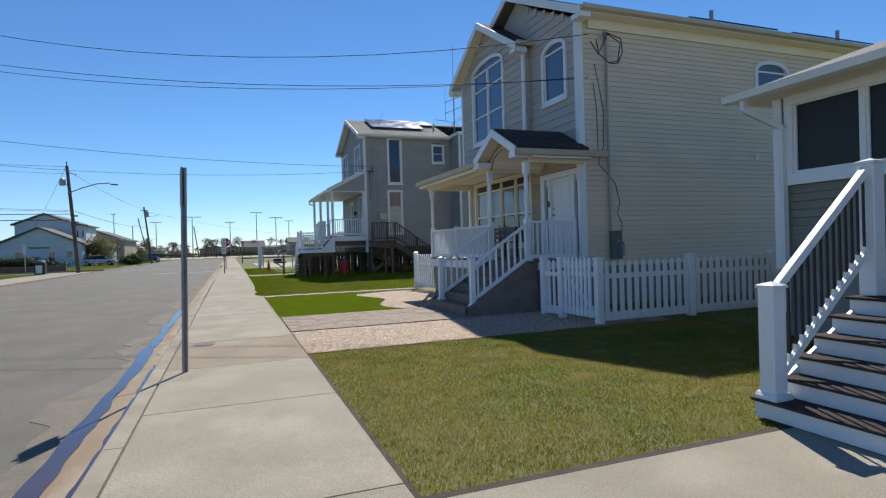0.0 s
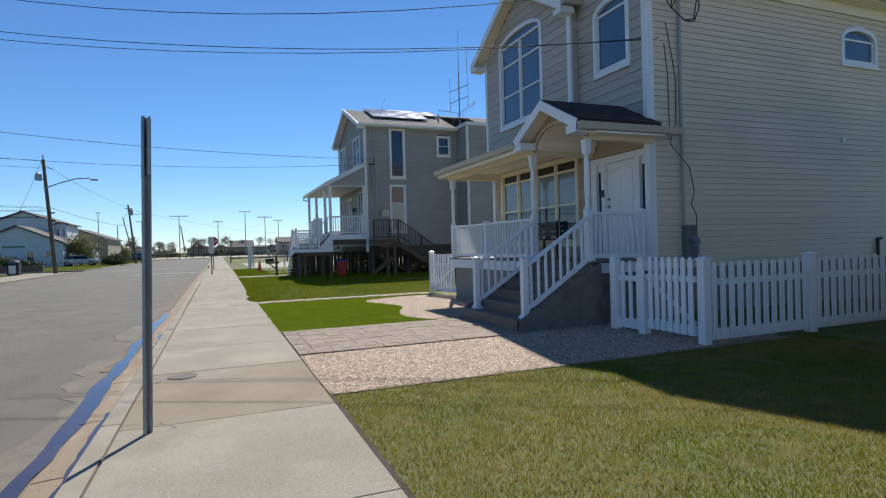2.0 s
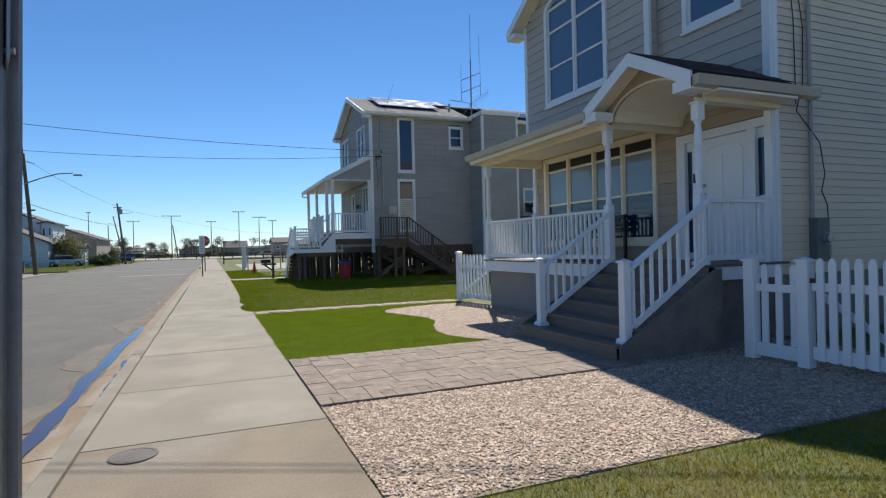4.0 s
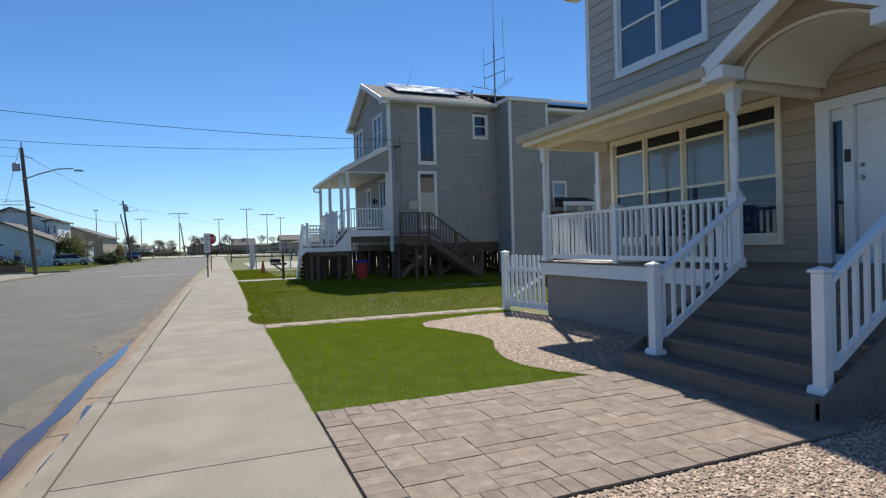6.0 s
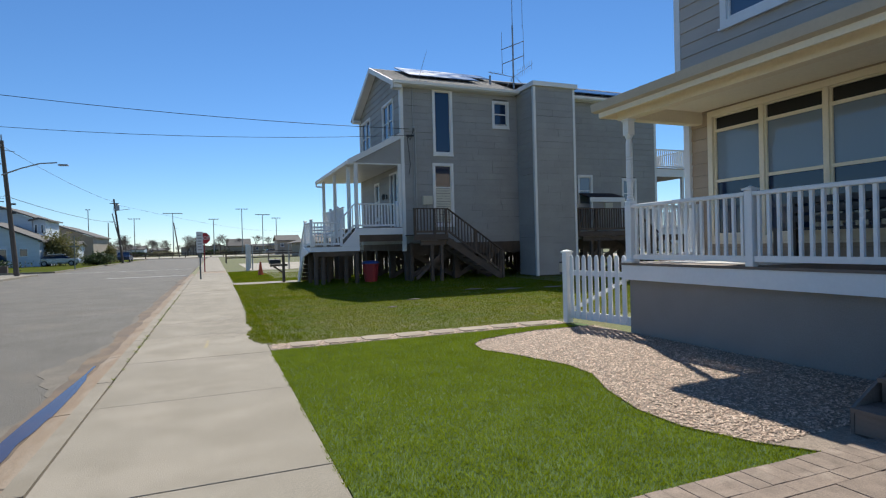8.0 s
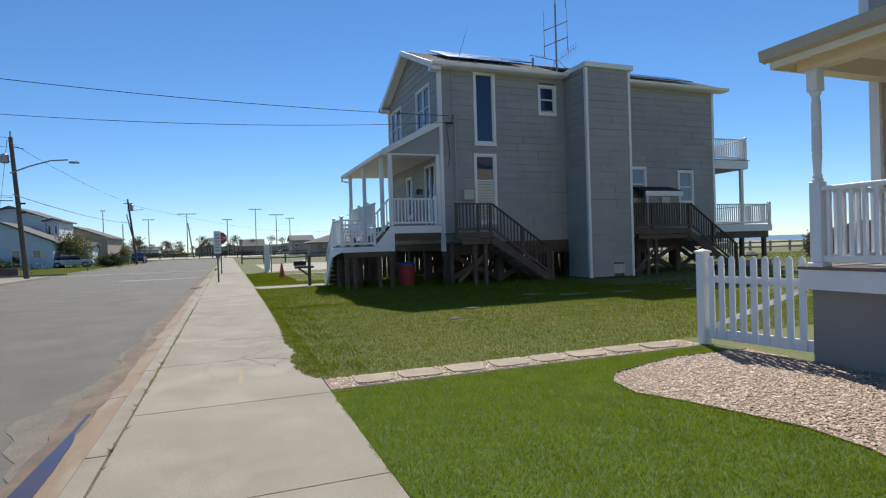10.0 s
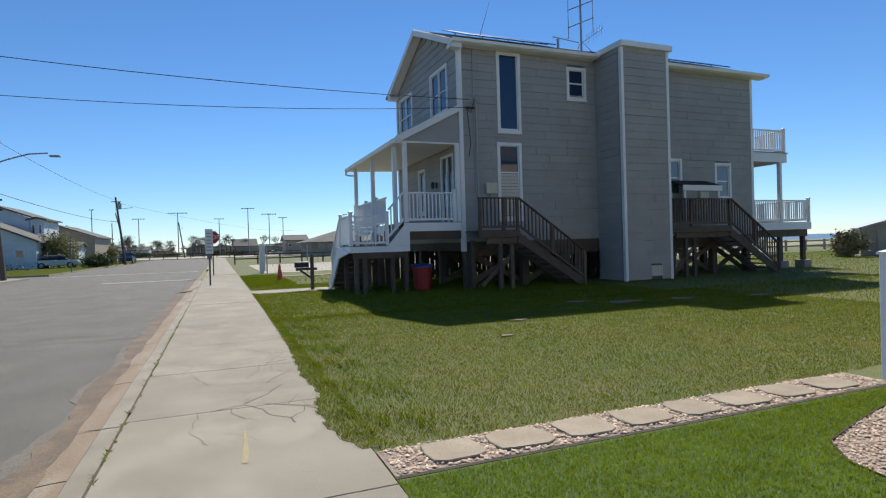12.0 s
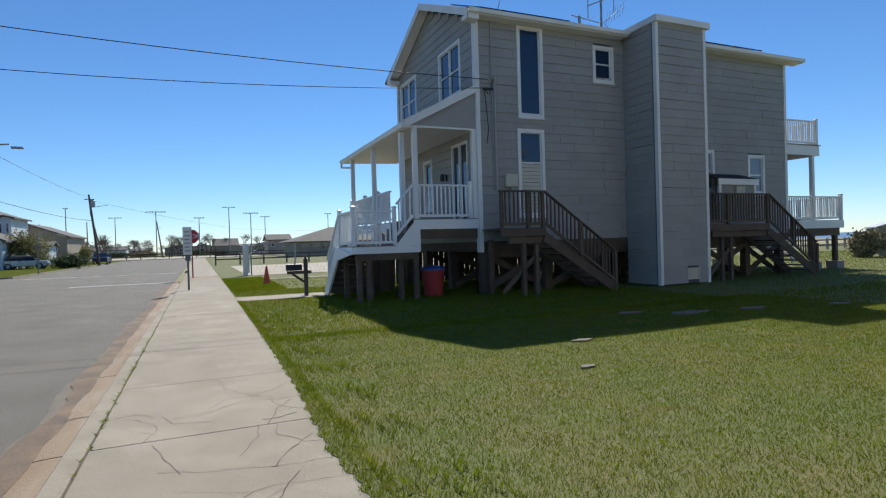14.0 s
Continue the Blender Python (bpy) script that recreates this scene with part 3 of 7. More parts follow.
# kerb stones
kerb = new("kerb")
tagged(kerb, "low concrete kerb in long stones", kind="structure")
y = -7.2
rng = random.Random(11)
while y < 44.5:
    step = 3.05
    bm = bmesh.new()
    dz = rng.uniform(-0.004, 0.004)
    prism(bm, [(-0.405, -0.16), (W0 - 0.012, -0.16), (W0 - 0.012, dz), (-0.385, dz), (-0.402, dz - 0.02)], "y", y, y + step - 0.012)
    part("kerb_stone", bm, "curb", kerb)
    y += step
part("kerb_far", boxes((-11.05, -10.9, -60, 58.3, -0.158, 0.0), (-11.4, -11.25, 64.5, 131, -0.158, 0.0), (-60, -11.4, 64.35, 64.5, -0.158, 0.0)), "curb", kind="structure")
part("kerb_beyond", boxes((-0.405, W0 - 0.012, 62, 131, -0.158, -0.002)), "curb", kind="structure")

# sidewalk slabs
pavement = new("pavement")
tagged(pavement, "pale concrete sidewalk in broom-finished slabs with cracked edges", kind="structure")
part("joint_bed", boxes((W0 - 0.012, W1 + 0.005, -60, 62, -0.158, -0.02)), "joint", pavement)
joints = [-60, -8.15, -6.15, -4.15, -2.15, -0.15, 1.8, 3.5, 5.86, 7.85, 10.0, 11.75, 13.85, 16.06, 18.2, 20.36, 22.2, 24.17, 27.75, 31.2, 34.8, 38.0, 41.2, 44.5, 47.5]
for i, (a, b) in enumerate(zip(joints, joints[1:])):
    mat = "concrete_old" if a in (7.85,) else "concrete"
    part("paving_slab", boxes((W0 + 0.004, W1, a + 0.004, b - 0.004, -0.019, rng.uniform(-0.003, 0.001))), mat, pavement, bevel=0.004 if b < 30 else 0)
part("paving_slab", boxes((W0 + 0.004, W1, 47.5, 50.5, -0.019, -0.01)), "rust", pavement)
part("paving_slab", boxes((W0 + 0.004, W1, 50.51, 132, -0.019, -0.002)), "concrete", pavement)
part("apron", boxes((W1 + 0.02, 14, -60, 3.22, -0.12, -0.008)), "concrete", pavement, "pale concrete drive beside the lawn")
part("driveway", boxes((W1 + 0.02, 4.15, 34.05, 35.5, -0.12, -0.012)), "concrete", pavement, "narrow concrete path to the porch stair")
part("driveway", boxes((W1 + 0.02, 30, 45.0, 45.6, -0.12, -0.012)), "concrete", pavement)


def crack(pts, w, z=0.0012, name="crack"):
    bm = bmesh.new()
    pts = [Vector((x, y, z)) for x, y in pts]
    fine = []
    for a, b in zip(pts, pts[1:]):
        n = max(2, int((b - a).length / 0.06))
        for i in range(n):
            p = a.lerp(b, i / n)
            fine.append(p + Vector((noise.noise(p * 7) * 0.03, noise.noise(p * 7 + Vector((5, 5, 0))) * 0.03, 0)))
    fine.append(pts[-1])
    rows = []
    for i, p in enumerate(fine):
        d = (fine[min(i + 1, len(fine) - 1)] - fine[max(i - 1, 0)]).normalized()
        s = Vector((-d.y, d.x, 0)) * w * (0.35 + abs(noise.noise(p * 11))) * 0.4
        rows.append((bm.verts.new(p - s), bm.verts.new(p + s)))
    for a, b in zip(rows, rows[1:]):
        bm.faces.new((a[0], a[1], b[1], b[0]))
    part(name, bm, "joint", pavement, kind="stuff")


crng = random.Random(8)


def wander(x, y, a, n, w, fork=0.0):
    """A crack that wanders off, thinning, with side branches."""
    pts = [(x, y)]
    for k in range(n):
        a += crng.uniform(-0.55, 0.55)
        l = crng.uniform(0.10, 0.22)
        x, y = x + l * math.cos(a), y + l * math.sin(a)
        if x > 1.45 or x < -0.2:
            break
        pts.append((x, y))
        if crng.random() < fork:
            wander(x, y, a + crng.choice((-1, 1)) * crng.uniform(0.6, 1.3), crng.randint(2, 4), w * 0.6)
    if len(pts) > 1:
        crack(pts, w)


crack([(0.45, 20.35), (0.72, 20.46), (0.95, 20.78), (1.12, 21.1)], 0.022)
crack([(0.72, 20.44), (0.86, 20.22), (0.92, 20.0), (1.06, 19.85), (1.08, 19.7)], 0.020)
crack([(0.92, 20.38), (1.08, 20.28), (1.2, 20.16), (1.32, 20.12), (1.36, 20.0)], 0.022)
crack([(1.2, 20.16), (1.18, 19.98), (1.04, 19.82)], 0.014)
crack([(1.08, 20.28), (1.16, 20.45), (1.22, 20.6)], 0.012)
crack([(0.6, 20.38), (0.62, 20.15), (0.7, 20.0), (0.8, 19.93)], 0.010)
crack([(0.25, 21.5), (0.62, 21.35), (0.98, 21.25), (1.4, 21.22)], 0.010)
crack([(0.98, 21.25), (1.14, 21.55), (1.32, 21.8)], 0.012)
crack([(0.2, 22.1), (0.28, 21.75), (0.4, 21.4)], 0.010)
crack([(0.78, 21.55), (0.92, 21.9), (0.96, 22.2)], 0.010)
crack([(1.1, 22.18), (1.08, 21.9), (1.25, 21.65), (1.38, 21.6)], 0.010)
crack([(1.05, 22.2), (1.15, 22.6), (1.32, 22.9)], 0.014)
crack([(1.4, 23.0), (1.15, 22.95), (0.95, 23.05), (0.7, 22.9), (0.45, 22.7)], 0.010)
crack([(0.7, 24.1), (0.78, 23.6), (0.98, 23.2), (1.1, 23.1)], 0.012)
crack([(0.2, 22.9), (0.32, 22.6), (0.62, 22.5)], 0.009)
crack([(-0.2, 23.0), (0.05, 23.05), (0.15, 22.85)], 0.010)
for x, y, a in ((1.42, 19.9, 2.6), (1.42, 20.9, 3.3), (1.42, 22.5, 2.9), (1.42, 23.6, 3.4), (1.42, 24.6, 2.8), (0.3, 20.4, -1.2), (0.1, 22.2, 1.4)):
    wander(x, y, a, 5, 0.009, 0.35)
crack([(1.0, 22.35), (1.14, 22.33), (1.3, 22.42)], 0.045)
crack([(-0.22, 8.0), (0.05, 7.95), (0.2, 7.7)], 0.01)
for pts in ([(-2.4, 8.2), (-2.0, 9.2), (-1.6, 9.6)], [(-1.9, 9.0), (-1.2, 9.1)], [(-9, 19), (-5, 19.3), (-1.4, 19.1)], [(-1.6, 30), (-1.9, 36), (-1.5, 40)], [(-10, 27), (-4, 27.5), (-1, 27.3)], [(-6, 5), (-5, 12), (-5.2, 22), (-5.1, 40)]):
    crack(pts, 0.012, ROAD_Z + 0.0012, "road_crack")
ribbon("yellow_mark", [(18.95, 0.64, 0.68), (19.2, 0.66, 0.70), (19.45, 0.675, 0.70), (19.65, 0.68, 0.70)], 0.003, "yellow_paint", "", "faded yellow spray mark on the slab", 0.002)
part("road_marking", boxes((-5.1, -0.85, 48.3, 48.7, ROAD_Z, ROAD_Z + 0.003)), "paint_line", kind="structure")
part("road_marking", boxes((-10.5, -1.0, 61.5, 61.8, ROAD_Z, ROAD_Z + 0.003)), "paint_line", kind="structure")
for y, w, l in ((20.8, 0.06, 0.12), (23.0, 0.06, 0.12), (17.4, 0.03, 0.08), (25.3, 0.04, 0.1), (13.9, 0.03, 0.06), (28.3, 0.04, 0.1)):
    crack([(W0 - 0.02, y - l), (W0 + 0.01, y), (W0 - 0.01, y + l)], w, 0.0022, "kerb_chip")
for y in (11.1, 14.15, 17.2, 20.25, 23.3, 8.05):
    crack([(-0.405, y), (-0.32, y + 0.01), (W0, y)], 0.012, 0.006, "kerb_joint")
for y in (8.6, 11.75, 14.6, 20.6, 23.6):
    crack([(-0.66, y), (-0.54, y + 0.02), (-0.415, y)], 0.035, -0.0955, "gutter_joint")
cover = thing("utility_cover", (0.13, 9.75, 0.0), "round rusty iron cover set in the sidewalk", "cover")
part("lid", lathe(bmesh.new(), (0, 0, 0.001), [(0.155, 0), (0.155, 0.004), (0.135, 0.005), (0.13, 0.002)], 24), "stone_block", cover)


# ---- grass, turf, gravel ----
def blades(name, area, n, height, width, mat, label, z=0.0, seed=0, lean=0.5, edge=None):
    """Many small curved blades in one mesh; area(x, y) says where they grow inside the box edge."""
    r = np.random.RandomState(seed)
    x0, x1, y0, y1 = edge
    x, y = r.uniform(x0, x1, n), r.uniform(y0, y1, n)
    keep = area(x, y)
    x, y = x[keep], y[keep]
    k = len(x)
    a = r.uniform(0, 2 * np.pi, k)
    h = height * r.uniform(0.5, 1.25, k)
    w = width * r.uniform(0.7, 1.3, k)
    b = r.uniform(0, 2 * np.pi, k)
    off = h * lean * r.uniform(0.2, 1.0, k)
    v = np.empty((k, 4, 3))
    dx, dy = np.cos(a) * w / 2, np.sin(a) * w / 2
    v[:, 0] = np.stack([x - dx, y - dy, np.full(k, z)], 1)
    v[:, 1] = np.stack([x + dx, y + dy, np.full(k, z)], 1)
    mx, my = x + np.cos(b) * off * 0.35, y + np.sin(b) * off * 0.35
    v[:, 2] = np.stack([mx + dx * 0.7, my + dy * 0.7, z + h * 0.6], 1)
    v[:, 3] = np.stack([x + np.cos(b) * off, y + np.sin(b) * off, z + h], 1)
    idx = np.arange(k)[:, None] * 4
    faces = np.concatenate([idx + np.array([0, 1, 2]), idx + np.array([0, 2, 3])], 0)
    me = bpy.data.meshes.new(name)
    me.vertices.add(k * 4)
    me.vertices.foreach_set("co", v.reshape(-1))
    me.loops.add(len(faces) * 3)
    me.loops.foreach_set("vertex_index", faces.reshape(-1))
    me.polygons.add(len(faces))
    me.polygons.foreach_set("loop_start", np.arange(len(faces)) * 3)
    me.update(calc_edges=True)
    me.materials.append(M[mat])
    return tagged(new(name, me), label, "grass", kind="stuff")


def wav(y, s, amp=0.03):
    return amp * (np.sin(y * 5.1 + s) + 0.6 * np.sin(y * 13.3 + 2 * s) + 0.4 * np.sin(y * 29.0 + s))


def near_lawn(x, y):
    return (x > W1 + 0.035 + wav(y, 1, 0.02)) & (y > 3.30 + wav(x, 2, 0.02) + 0.25 * np.clip(x - 4.4, 0, 1)) & (y < 8.2 + wav(x, 3, 0.03))


BED = [(4.42, 12.64), (4.2, 12.94), (4.02, 13.4), (4.02, 13.88), (4.2, 14.5), (4.47, 15.08), (4.50, 15.57), (4.28, 16.35), (4.06, 16.85), (4.15, 17.3), (4.4, 17.58), (4.95, 17.75), (5.5, 17.9), (6.3, 17.9), (6.62, 17.85)]


def bed_edge(y):
    ys_, xs_ = zip(*[(b, a) for a, b in BED[:10]])
    return np.interp(y, ys_, xs_)


def bed_top(x):
    return np.interp(x, [4.15, 4.4, 4.95, 5.5, 6.3], [17.3, 17.58, 17.75, 17.9, 17.9])


def turf_area(x, y):
    body = (x < bed_edge(y)) & (y < 17.3)
    top = (y >= 17.3) & (y < 18.25) & ((x < 4.13) | (y > bed_top(x))) & (x < 6.3)
    return (x > W1 - 0.012 + wav(y, 3, 0.012)) & (y > 12.645) & (body | top)


EDGE = [(18.84, 1.42), (19.4, 1.29), (20.1, 1.30), (20.5, 1.41), (21.4, 1.35), (23.0, 1.42), (24.4, 1.44), (27.0, 1.47), (32.0, 1.48)]


def slab_edge(y):
    return np.interp(y, [a for a, b in EDGE], [b for a, b in EDGE]) + 0.015 * np.sin(y * 17.0) + 0.012 * np.sin(y * 41.0 + 1.0)


def over_edge(x, y):
    return x > slab_edge(y)


def back_lawn(x, y):
    return (x > W1 + 0.05 - 0.06 * (y > 19.2) * (y < 25) + wav(y, 5, 0.025)) & (y > 18.82 + wav(x, 4, 0.03)) & ~((y > 34.0) & (y < 35.55) & (x < 4.2)) & (y < 45)


blades("lawn_grass", over_edge, 26000, 0.030, 0.005, "grass_far", "green grass creeping over the slab edge", 0.002, 15, 1.0, (1.25, 1.60, 18.86, 33.9))
blades("lawn_grass", lambda x, y: (x > 1.60 - 0.14 * (np.sin(y * 9) > 0.1)) & (np.sin(x * 31 + y * 7) + np.sin(y * 5.3 + x * 3) > 0.9), 9000, 0.07, 0.006, "grass_far", "taller tufts in the lawn edge", -0.02, 16, 0.8, (1.45, 2.2, 18.9, 30))
ribbon("edge_soil", [(y, float(slab_edge(y)) + 0.012, 1.53) for y in np.arange(18.86, 33.9, 0.05)], 0.003, "soil", "stuff", "dark soil creeping over the slab edge")
blades("lawn_grass", near_lawn, 230000, 0.026, 0.0045, "grass", "patchy yellow-green mown grass in front of the fence", -0.028, 1, 0.9, (1.5, 8.5, 3.1, 8.4))
blades("lawn_grass", lambda x, y: x < 60, 16000, 0.050, 0.005, "grass", "patchy yellow-green mown grass beside the house", -0.028, 2, 0.9, (8.3, 16, 6.3, 10.9))
blades("artificial_turf", turf_area, 300000, 0.024, 0.0035, "turf", "bright green artificial turf beside the sidewalk", -0.012, 3, 0.9, (1.45, 6.3, 12.6, 18.3))
blades("lawn_grass", back_lawn, 420000, 0.026, 0.005, "grass_far", "green mown lawn in front of the raised house", -0.028, 4, 0.9, (1.3, 13, 18.7, 27))
blades("lawn_grass", back_lawn, 150000, 0.05, 0.010, "grass_far", "green mown lawn beside and behind the raised house", -0.028, 5, 0.9, (1.3, 45, 26, 45))
blades("lawn_grass", back_lawn, 150000, 0.04, 0.009, "grass_far", "green mown lawn beside the sidewalk", -0.028, 8, 0.9, (1.3, 12, 26.5, 38))
blades("lawn_grass", lambda x, y: x > 12.9, 60000, 0.06, 0.010, "grass_far", "green mown lawn running back between the houses", -0.028, 6, 0.9, (12.9, 40, 18.9, 27))
blades("lawn_grass", lambda x, y: x < W1 + 12, 30000, 0.08, 0.02, "grass_far", "rough grass beyond the path", -0.03, 7, 0.9, (1.55, 3.4, 38, 47))
bm = bmesh.new()
prism(bm, [(W1 + 0.012, 12.64)] + [(a, b) for a, b in BED] + [(6.6, 18.28), (W1 + 0.012, 18.28)], "z", -0.024, -0.012)
part("turf_backing", bm, "turf_base", kind="structure")
for name, spans in (("edge_soil", [(W1 + 0.006, W1 + 0.05, 3.31, 8.19, -0.05, -0.016)]), ("edge_soil", [(W1 + 0.006, W1 + 0.045, 33.0, 33.9, -0.05, -0.016)]), ("edge_soil", [(W1 + 0.012, 8.3, 3.222, 3.30, -0.05, -0.012)]), ("edge_soil", [(W1 + 0.012, 6.6, 18.29, 18.33, -0.05, -0.012)])):
    part(name, boxes(*spans), "dirt_and_shade", kind="stuff")
# thin dark strip drawn for the shade line where turf meets gravel
bm = bmesh.new()
for (a, b), (c, d) in zip(BED, BED[1:]):
    beam(bm, (a, b, -0.012), (c, d, -0.012), 0.012, 0.022)
tagged(part("bed_edging", bm, "dirt_and_shade"), "dark strip standing in for the shade round the gravel bed", "edging")
weeds = random.Random(21)
bm = bmesh.new()
for k in range(70):
    x, y = W0 + weeds.uniform(-0.02, 0.02), weeds.uniform(16.5, 30)
    for j in range(6):
        a, l = weeds.uniform(0, 6.28), weeds.uniform(0.015, 0.05)
        v = [bm.verts.new(p) for p in ((x - 0.004, y, 0), (x + 0.004, y, 0), (x + math.cos(a) * l, y + math.sin(a) * l, l * 0.7))]
        bm.faces.new(v)
tagged(part("weeds", bm, "turf", kind="stuff"), "small weeds in the kerb joint")


def pebbles(name, area, n, size, mat, label, z, seed, edge, flat=0.55):
    r = np.random.RandomState(seed)
    x0, x1, y0, y1 = edge
    x, y = r.uniform(x0, x1, n), r.uniform(y0, y1, n)
    keep = area(x, y)
    x, y = x[keep], y[keep]
    k = len(x)
    base = np.array([(1, 0, 0), (0.4, 0.9, 0.1), (-0.6, 0.7, -0.1), (-1, -0.1, 0.1), (-0.3, -0.9, 0), (0.6, -0.7, -0.1), (0.1, 0.05, 1)])
    tri = np.array([(0, 1, 6), (1, 2, 6), (2, 3, 6), (3, 4, 6), (4, 5, 6), (5, 0, 6)])
    a, s = r.uniform(0, 6.28, k), size * r.uniform(0.55, 1.35, k)
    sc = np.stack([s, s * r.uniform(0.5, 1, k), s * flat * r.uniform(0.5, 1.2, k)], 1)
    p = base[None] * sc[:, None] + r.uniform(-0.12, 0.12, (k, 7, 3)) * s[:, None, None]
    tilt = r.uniform(-0.5, 0.5, k)
    px = p[..., 0] * np.cos(a)[:, None] - p[..., 1] * np.sin(a)[:, None]
    py = p[..., 0] * np.sin(a)[:, None] + p[..., 1] * np.cos(a)[:, None]
    v = np.stack([px + x[:, None], py + y[:, None], p[..., 2] + px * tilt[:, None] * 0.6 + z + r.uniform(0, size * 0.5, k)[:, None]], 2)
    f = (np.arange(k)[:, None, None] * 7 + tri[None]).reshape(-1, 3)
    me = bpy.data.meshes.new(name)
    me.vertices.add(k * 7)
    me.vertices.foreach_set("co", v.reshape(-1))
    me.loops.add(len(f) * 3)
    me.loops.foreach_set("vertex_index", f.reshape(-1))
    me.polygons.add(len(f))
    me.polygons.foreach_set("loop_start", np.arange(len(f)) * 3)
    me.update(calc_edges=True)
    me.materials.append(M[mat])
    return tagged(new(name, me), label, "gravel", kind="stuff")


def gravel_strip(x, y):
    return (x > W1 + 0.02) & (y > 8.22 + wav(x, 3, 0.02)) & (y < 10.36) & ((x < 6.6) | (y > 8.3))


def gravel_bed(x, y):
    return (x > bed_edge(np.clip(y, 12.64, 17.3))) & (x < 6.62) & (y > 12.62) & (y < bed_top(x)) & ~((x < 5.2) & (y < 12.9))


bm = boxes((W1 + 0.02, 7.95, 8.2, 10.9, -0.1, -0.016))
prism(bm, [(5.26, 12.66), (5.26, 12.645)] + [(a + 0.01, b) for a, b in BED] + [(6.62, 12.66)], "z", -0.1, -0.016)
part("gravel_base", bm, "gravel_base", kind="structure")
pebbles("gravel", gravel_strip, 52000, 0.0125, "gravel", "pale pink and white pebbles between lawn and pavers", -0.014, 11, (1.5, 6.8, 8.1, 10.4))
pebbles("gravel", gravel_bed, 40000, 0.0125, "gravel", "pale pink and white pebbles in a curved bed", -0.012, 12, (4.0, 6.66, 12.6, 18))
pebbles("gravel", lambda x, y: (x > 5.0) & ((x < 6.9) | (y > 8.4)), 13000, 0.0125, "gravel", "pale pebbles beside the stair", -0.014, 13, (5.0, 8.0, 8.3, 10.6))
pebbles("gravel", lambda x, y: (y > 18.34), 5200, 0.015, "gravel", "pale pebbles between stepping stones", -0.012, 14, (1.55, 6.4, 18.3, 18.8))
part("gravel_base", boxes((W1 + 0.02, 6.45, 18.33, 18.8, -0.1, -0.014)), "gravel_base", kind="structure")
srng = random.Random(3)
x = 1.78
while x < 6.1:
    w = srng.uniform(0.42, 0.52)
    pts = []
    for k in range(10):
        a = 2 * math.pi * k / 10
        e = 0.5
        cx, cy = math.copysign(abs(math.cos(a)) ** e, math.cos(a)), math.copysign(abs(math.sin(a)) ** e, math.sin(a))
        pts.append((x + w / 2 + cx * w / 2 * srng.uniform(0.88, 1.0), 18.57 + cy * 0.2 * srng.uniform(0.85, 1.0)))
    s = tagged(part("stepping_stone", prism(bmesh.new(), pts, "z", -0.012, 0.008), "flag", bevel=0.006), "flat tan stepping stone set in pebbles beside the turf", "stepping stone", "stepping stones")
    x += w + srng.uniform(0.06, 0.1)

# pavers of the path to the stair
path = new("pavement_pavers")
tagged(path, "taupe concrete pavers of mixed sizes with a soldier border", kind="structure")
part("paver_bed", boxes((W1 + 0.008, 5.25, 10.37, 12.64, -0.12, -0.012)), "joint", path)
pv = {}


def paver(x0, x1, y0, y1):
    k = (round(x1 - x0, 3), round(y1 - y0, 3))
    if k not in pv:
        pv[k] = mesh_of("paver", boxes((0.0018, k[0] - 0.0018, 0.0018, k[1] - 0.0018, -0.045, 0.006)), "paver", bevel=0.002)
    ob = new("paver", pv[k])
    ob.parent = path
    ob.location = (x0, y0, prng.uniform(-0.002, 0.003))


prng = random.Random(17)
for yy in (10.38, 12.41):
    x = W1 + 0.016
    while x < 5.2:
        paver(x, x + 0.12, yy, yy + 0.225)
        x += 0.12
y = 10.607
while y < 12.35:
    paver(W1 + 0.016, W1 + 0.241, y, y + 0.1195)
    y += 0.1202
G, NX, NY, GX0 = 0.1325, 26, 14, W1 + 0.243
used = np.zeros((NX, NY), bool)
for i in range(NX):
    for j in range(NY):
        if used[i, j]:
            continue
        for a, b in prng.sample([(2, 2), (3, 2), (3, 2), (2, 1), (3, 1), (1, 2), (2, 2)], 7) + [(1, 1)]:
            if i + a <= NX and j + b <= NY and not used[i:i + a, j:j + b].any():
                used[i:i + a, j:j + b] = True
                g2 = (12.41 - 10.605) / NY
                paver(round(GX0 + i * G, 4), round(GX0 + (i + a) * G, 4), round(10.605 + j * g2, 4), round(10.605 + (j + b) * g2, 4))
                break


# ---- beige house with the front porch ----
house = thing("house", (7.95, 14.0, 0), "two-storey beige house with taupe clapboard front and raised white porch", "house")
HS, HN, HB = 10.90, 17.15, 18.2
PY, PX, PB = Plane("y", HS, -1), Plane("x", 8.02, -1), Plane("x", 7.82, -1)
side = siding(house, PY, 8.02, HB, 0.86, 6.45, [arch_hole(13.43, 14.57, 5.20, 5.72, 5.98)], 0.115, 99, "vinyl", name="siding_board")
siding(house, PX, HS, 13.15, 3.42, 8.6, [arch_hole(11.39, 12.41, 4.86, 6.04, 6.26)], 0.20, 99, "clap", limit=lambda z: (HS, 13.15) if z < 6.45 else ((HS + (z - 6.45) / 0.5, 14.0) if z < 7.95 else None), seed=2, core="clap")
siding(house, PX, HS, HN, 0.86, 3.42, [rect_hole(10.97, 12.60, 1.05, 3.08), rect_hole(13.16, 16.68, 1.37, 3.30)], 0.19, 99, "clap_tan", seed=4)
siding(house, PB, 13.15, HN, 3.45, 7.9, [arch_hole(14.17, 16.23, 4.50, 6.60, 6.88)], 0.20, 99, "clap", limit=lambda z: (13.15, HN) if z < 6.6 else ((13.15 + (z - 6.6) / 0.6, HN - (z - 6.6) / 0.6) if z < 7.74 else None), seed=3, core="clap")
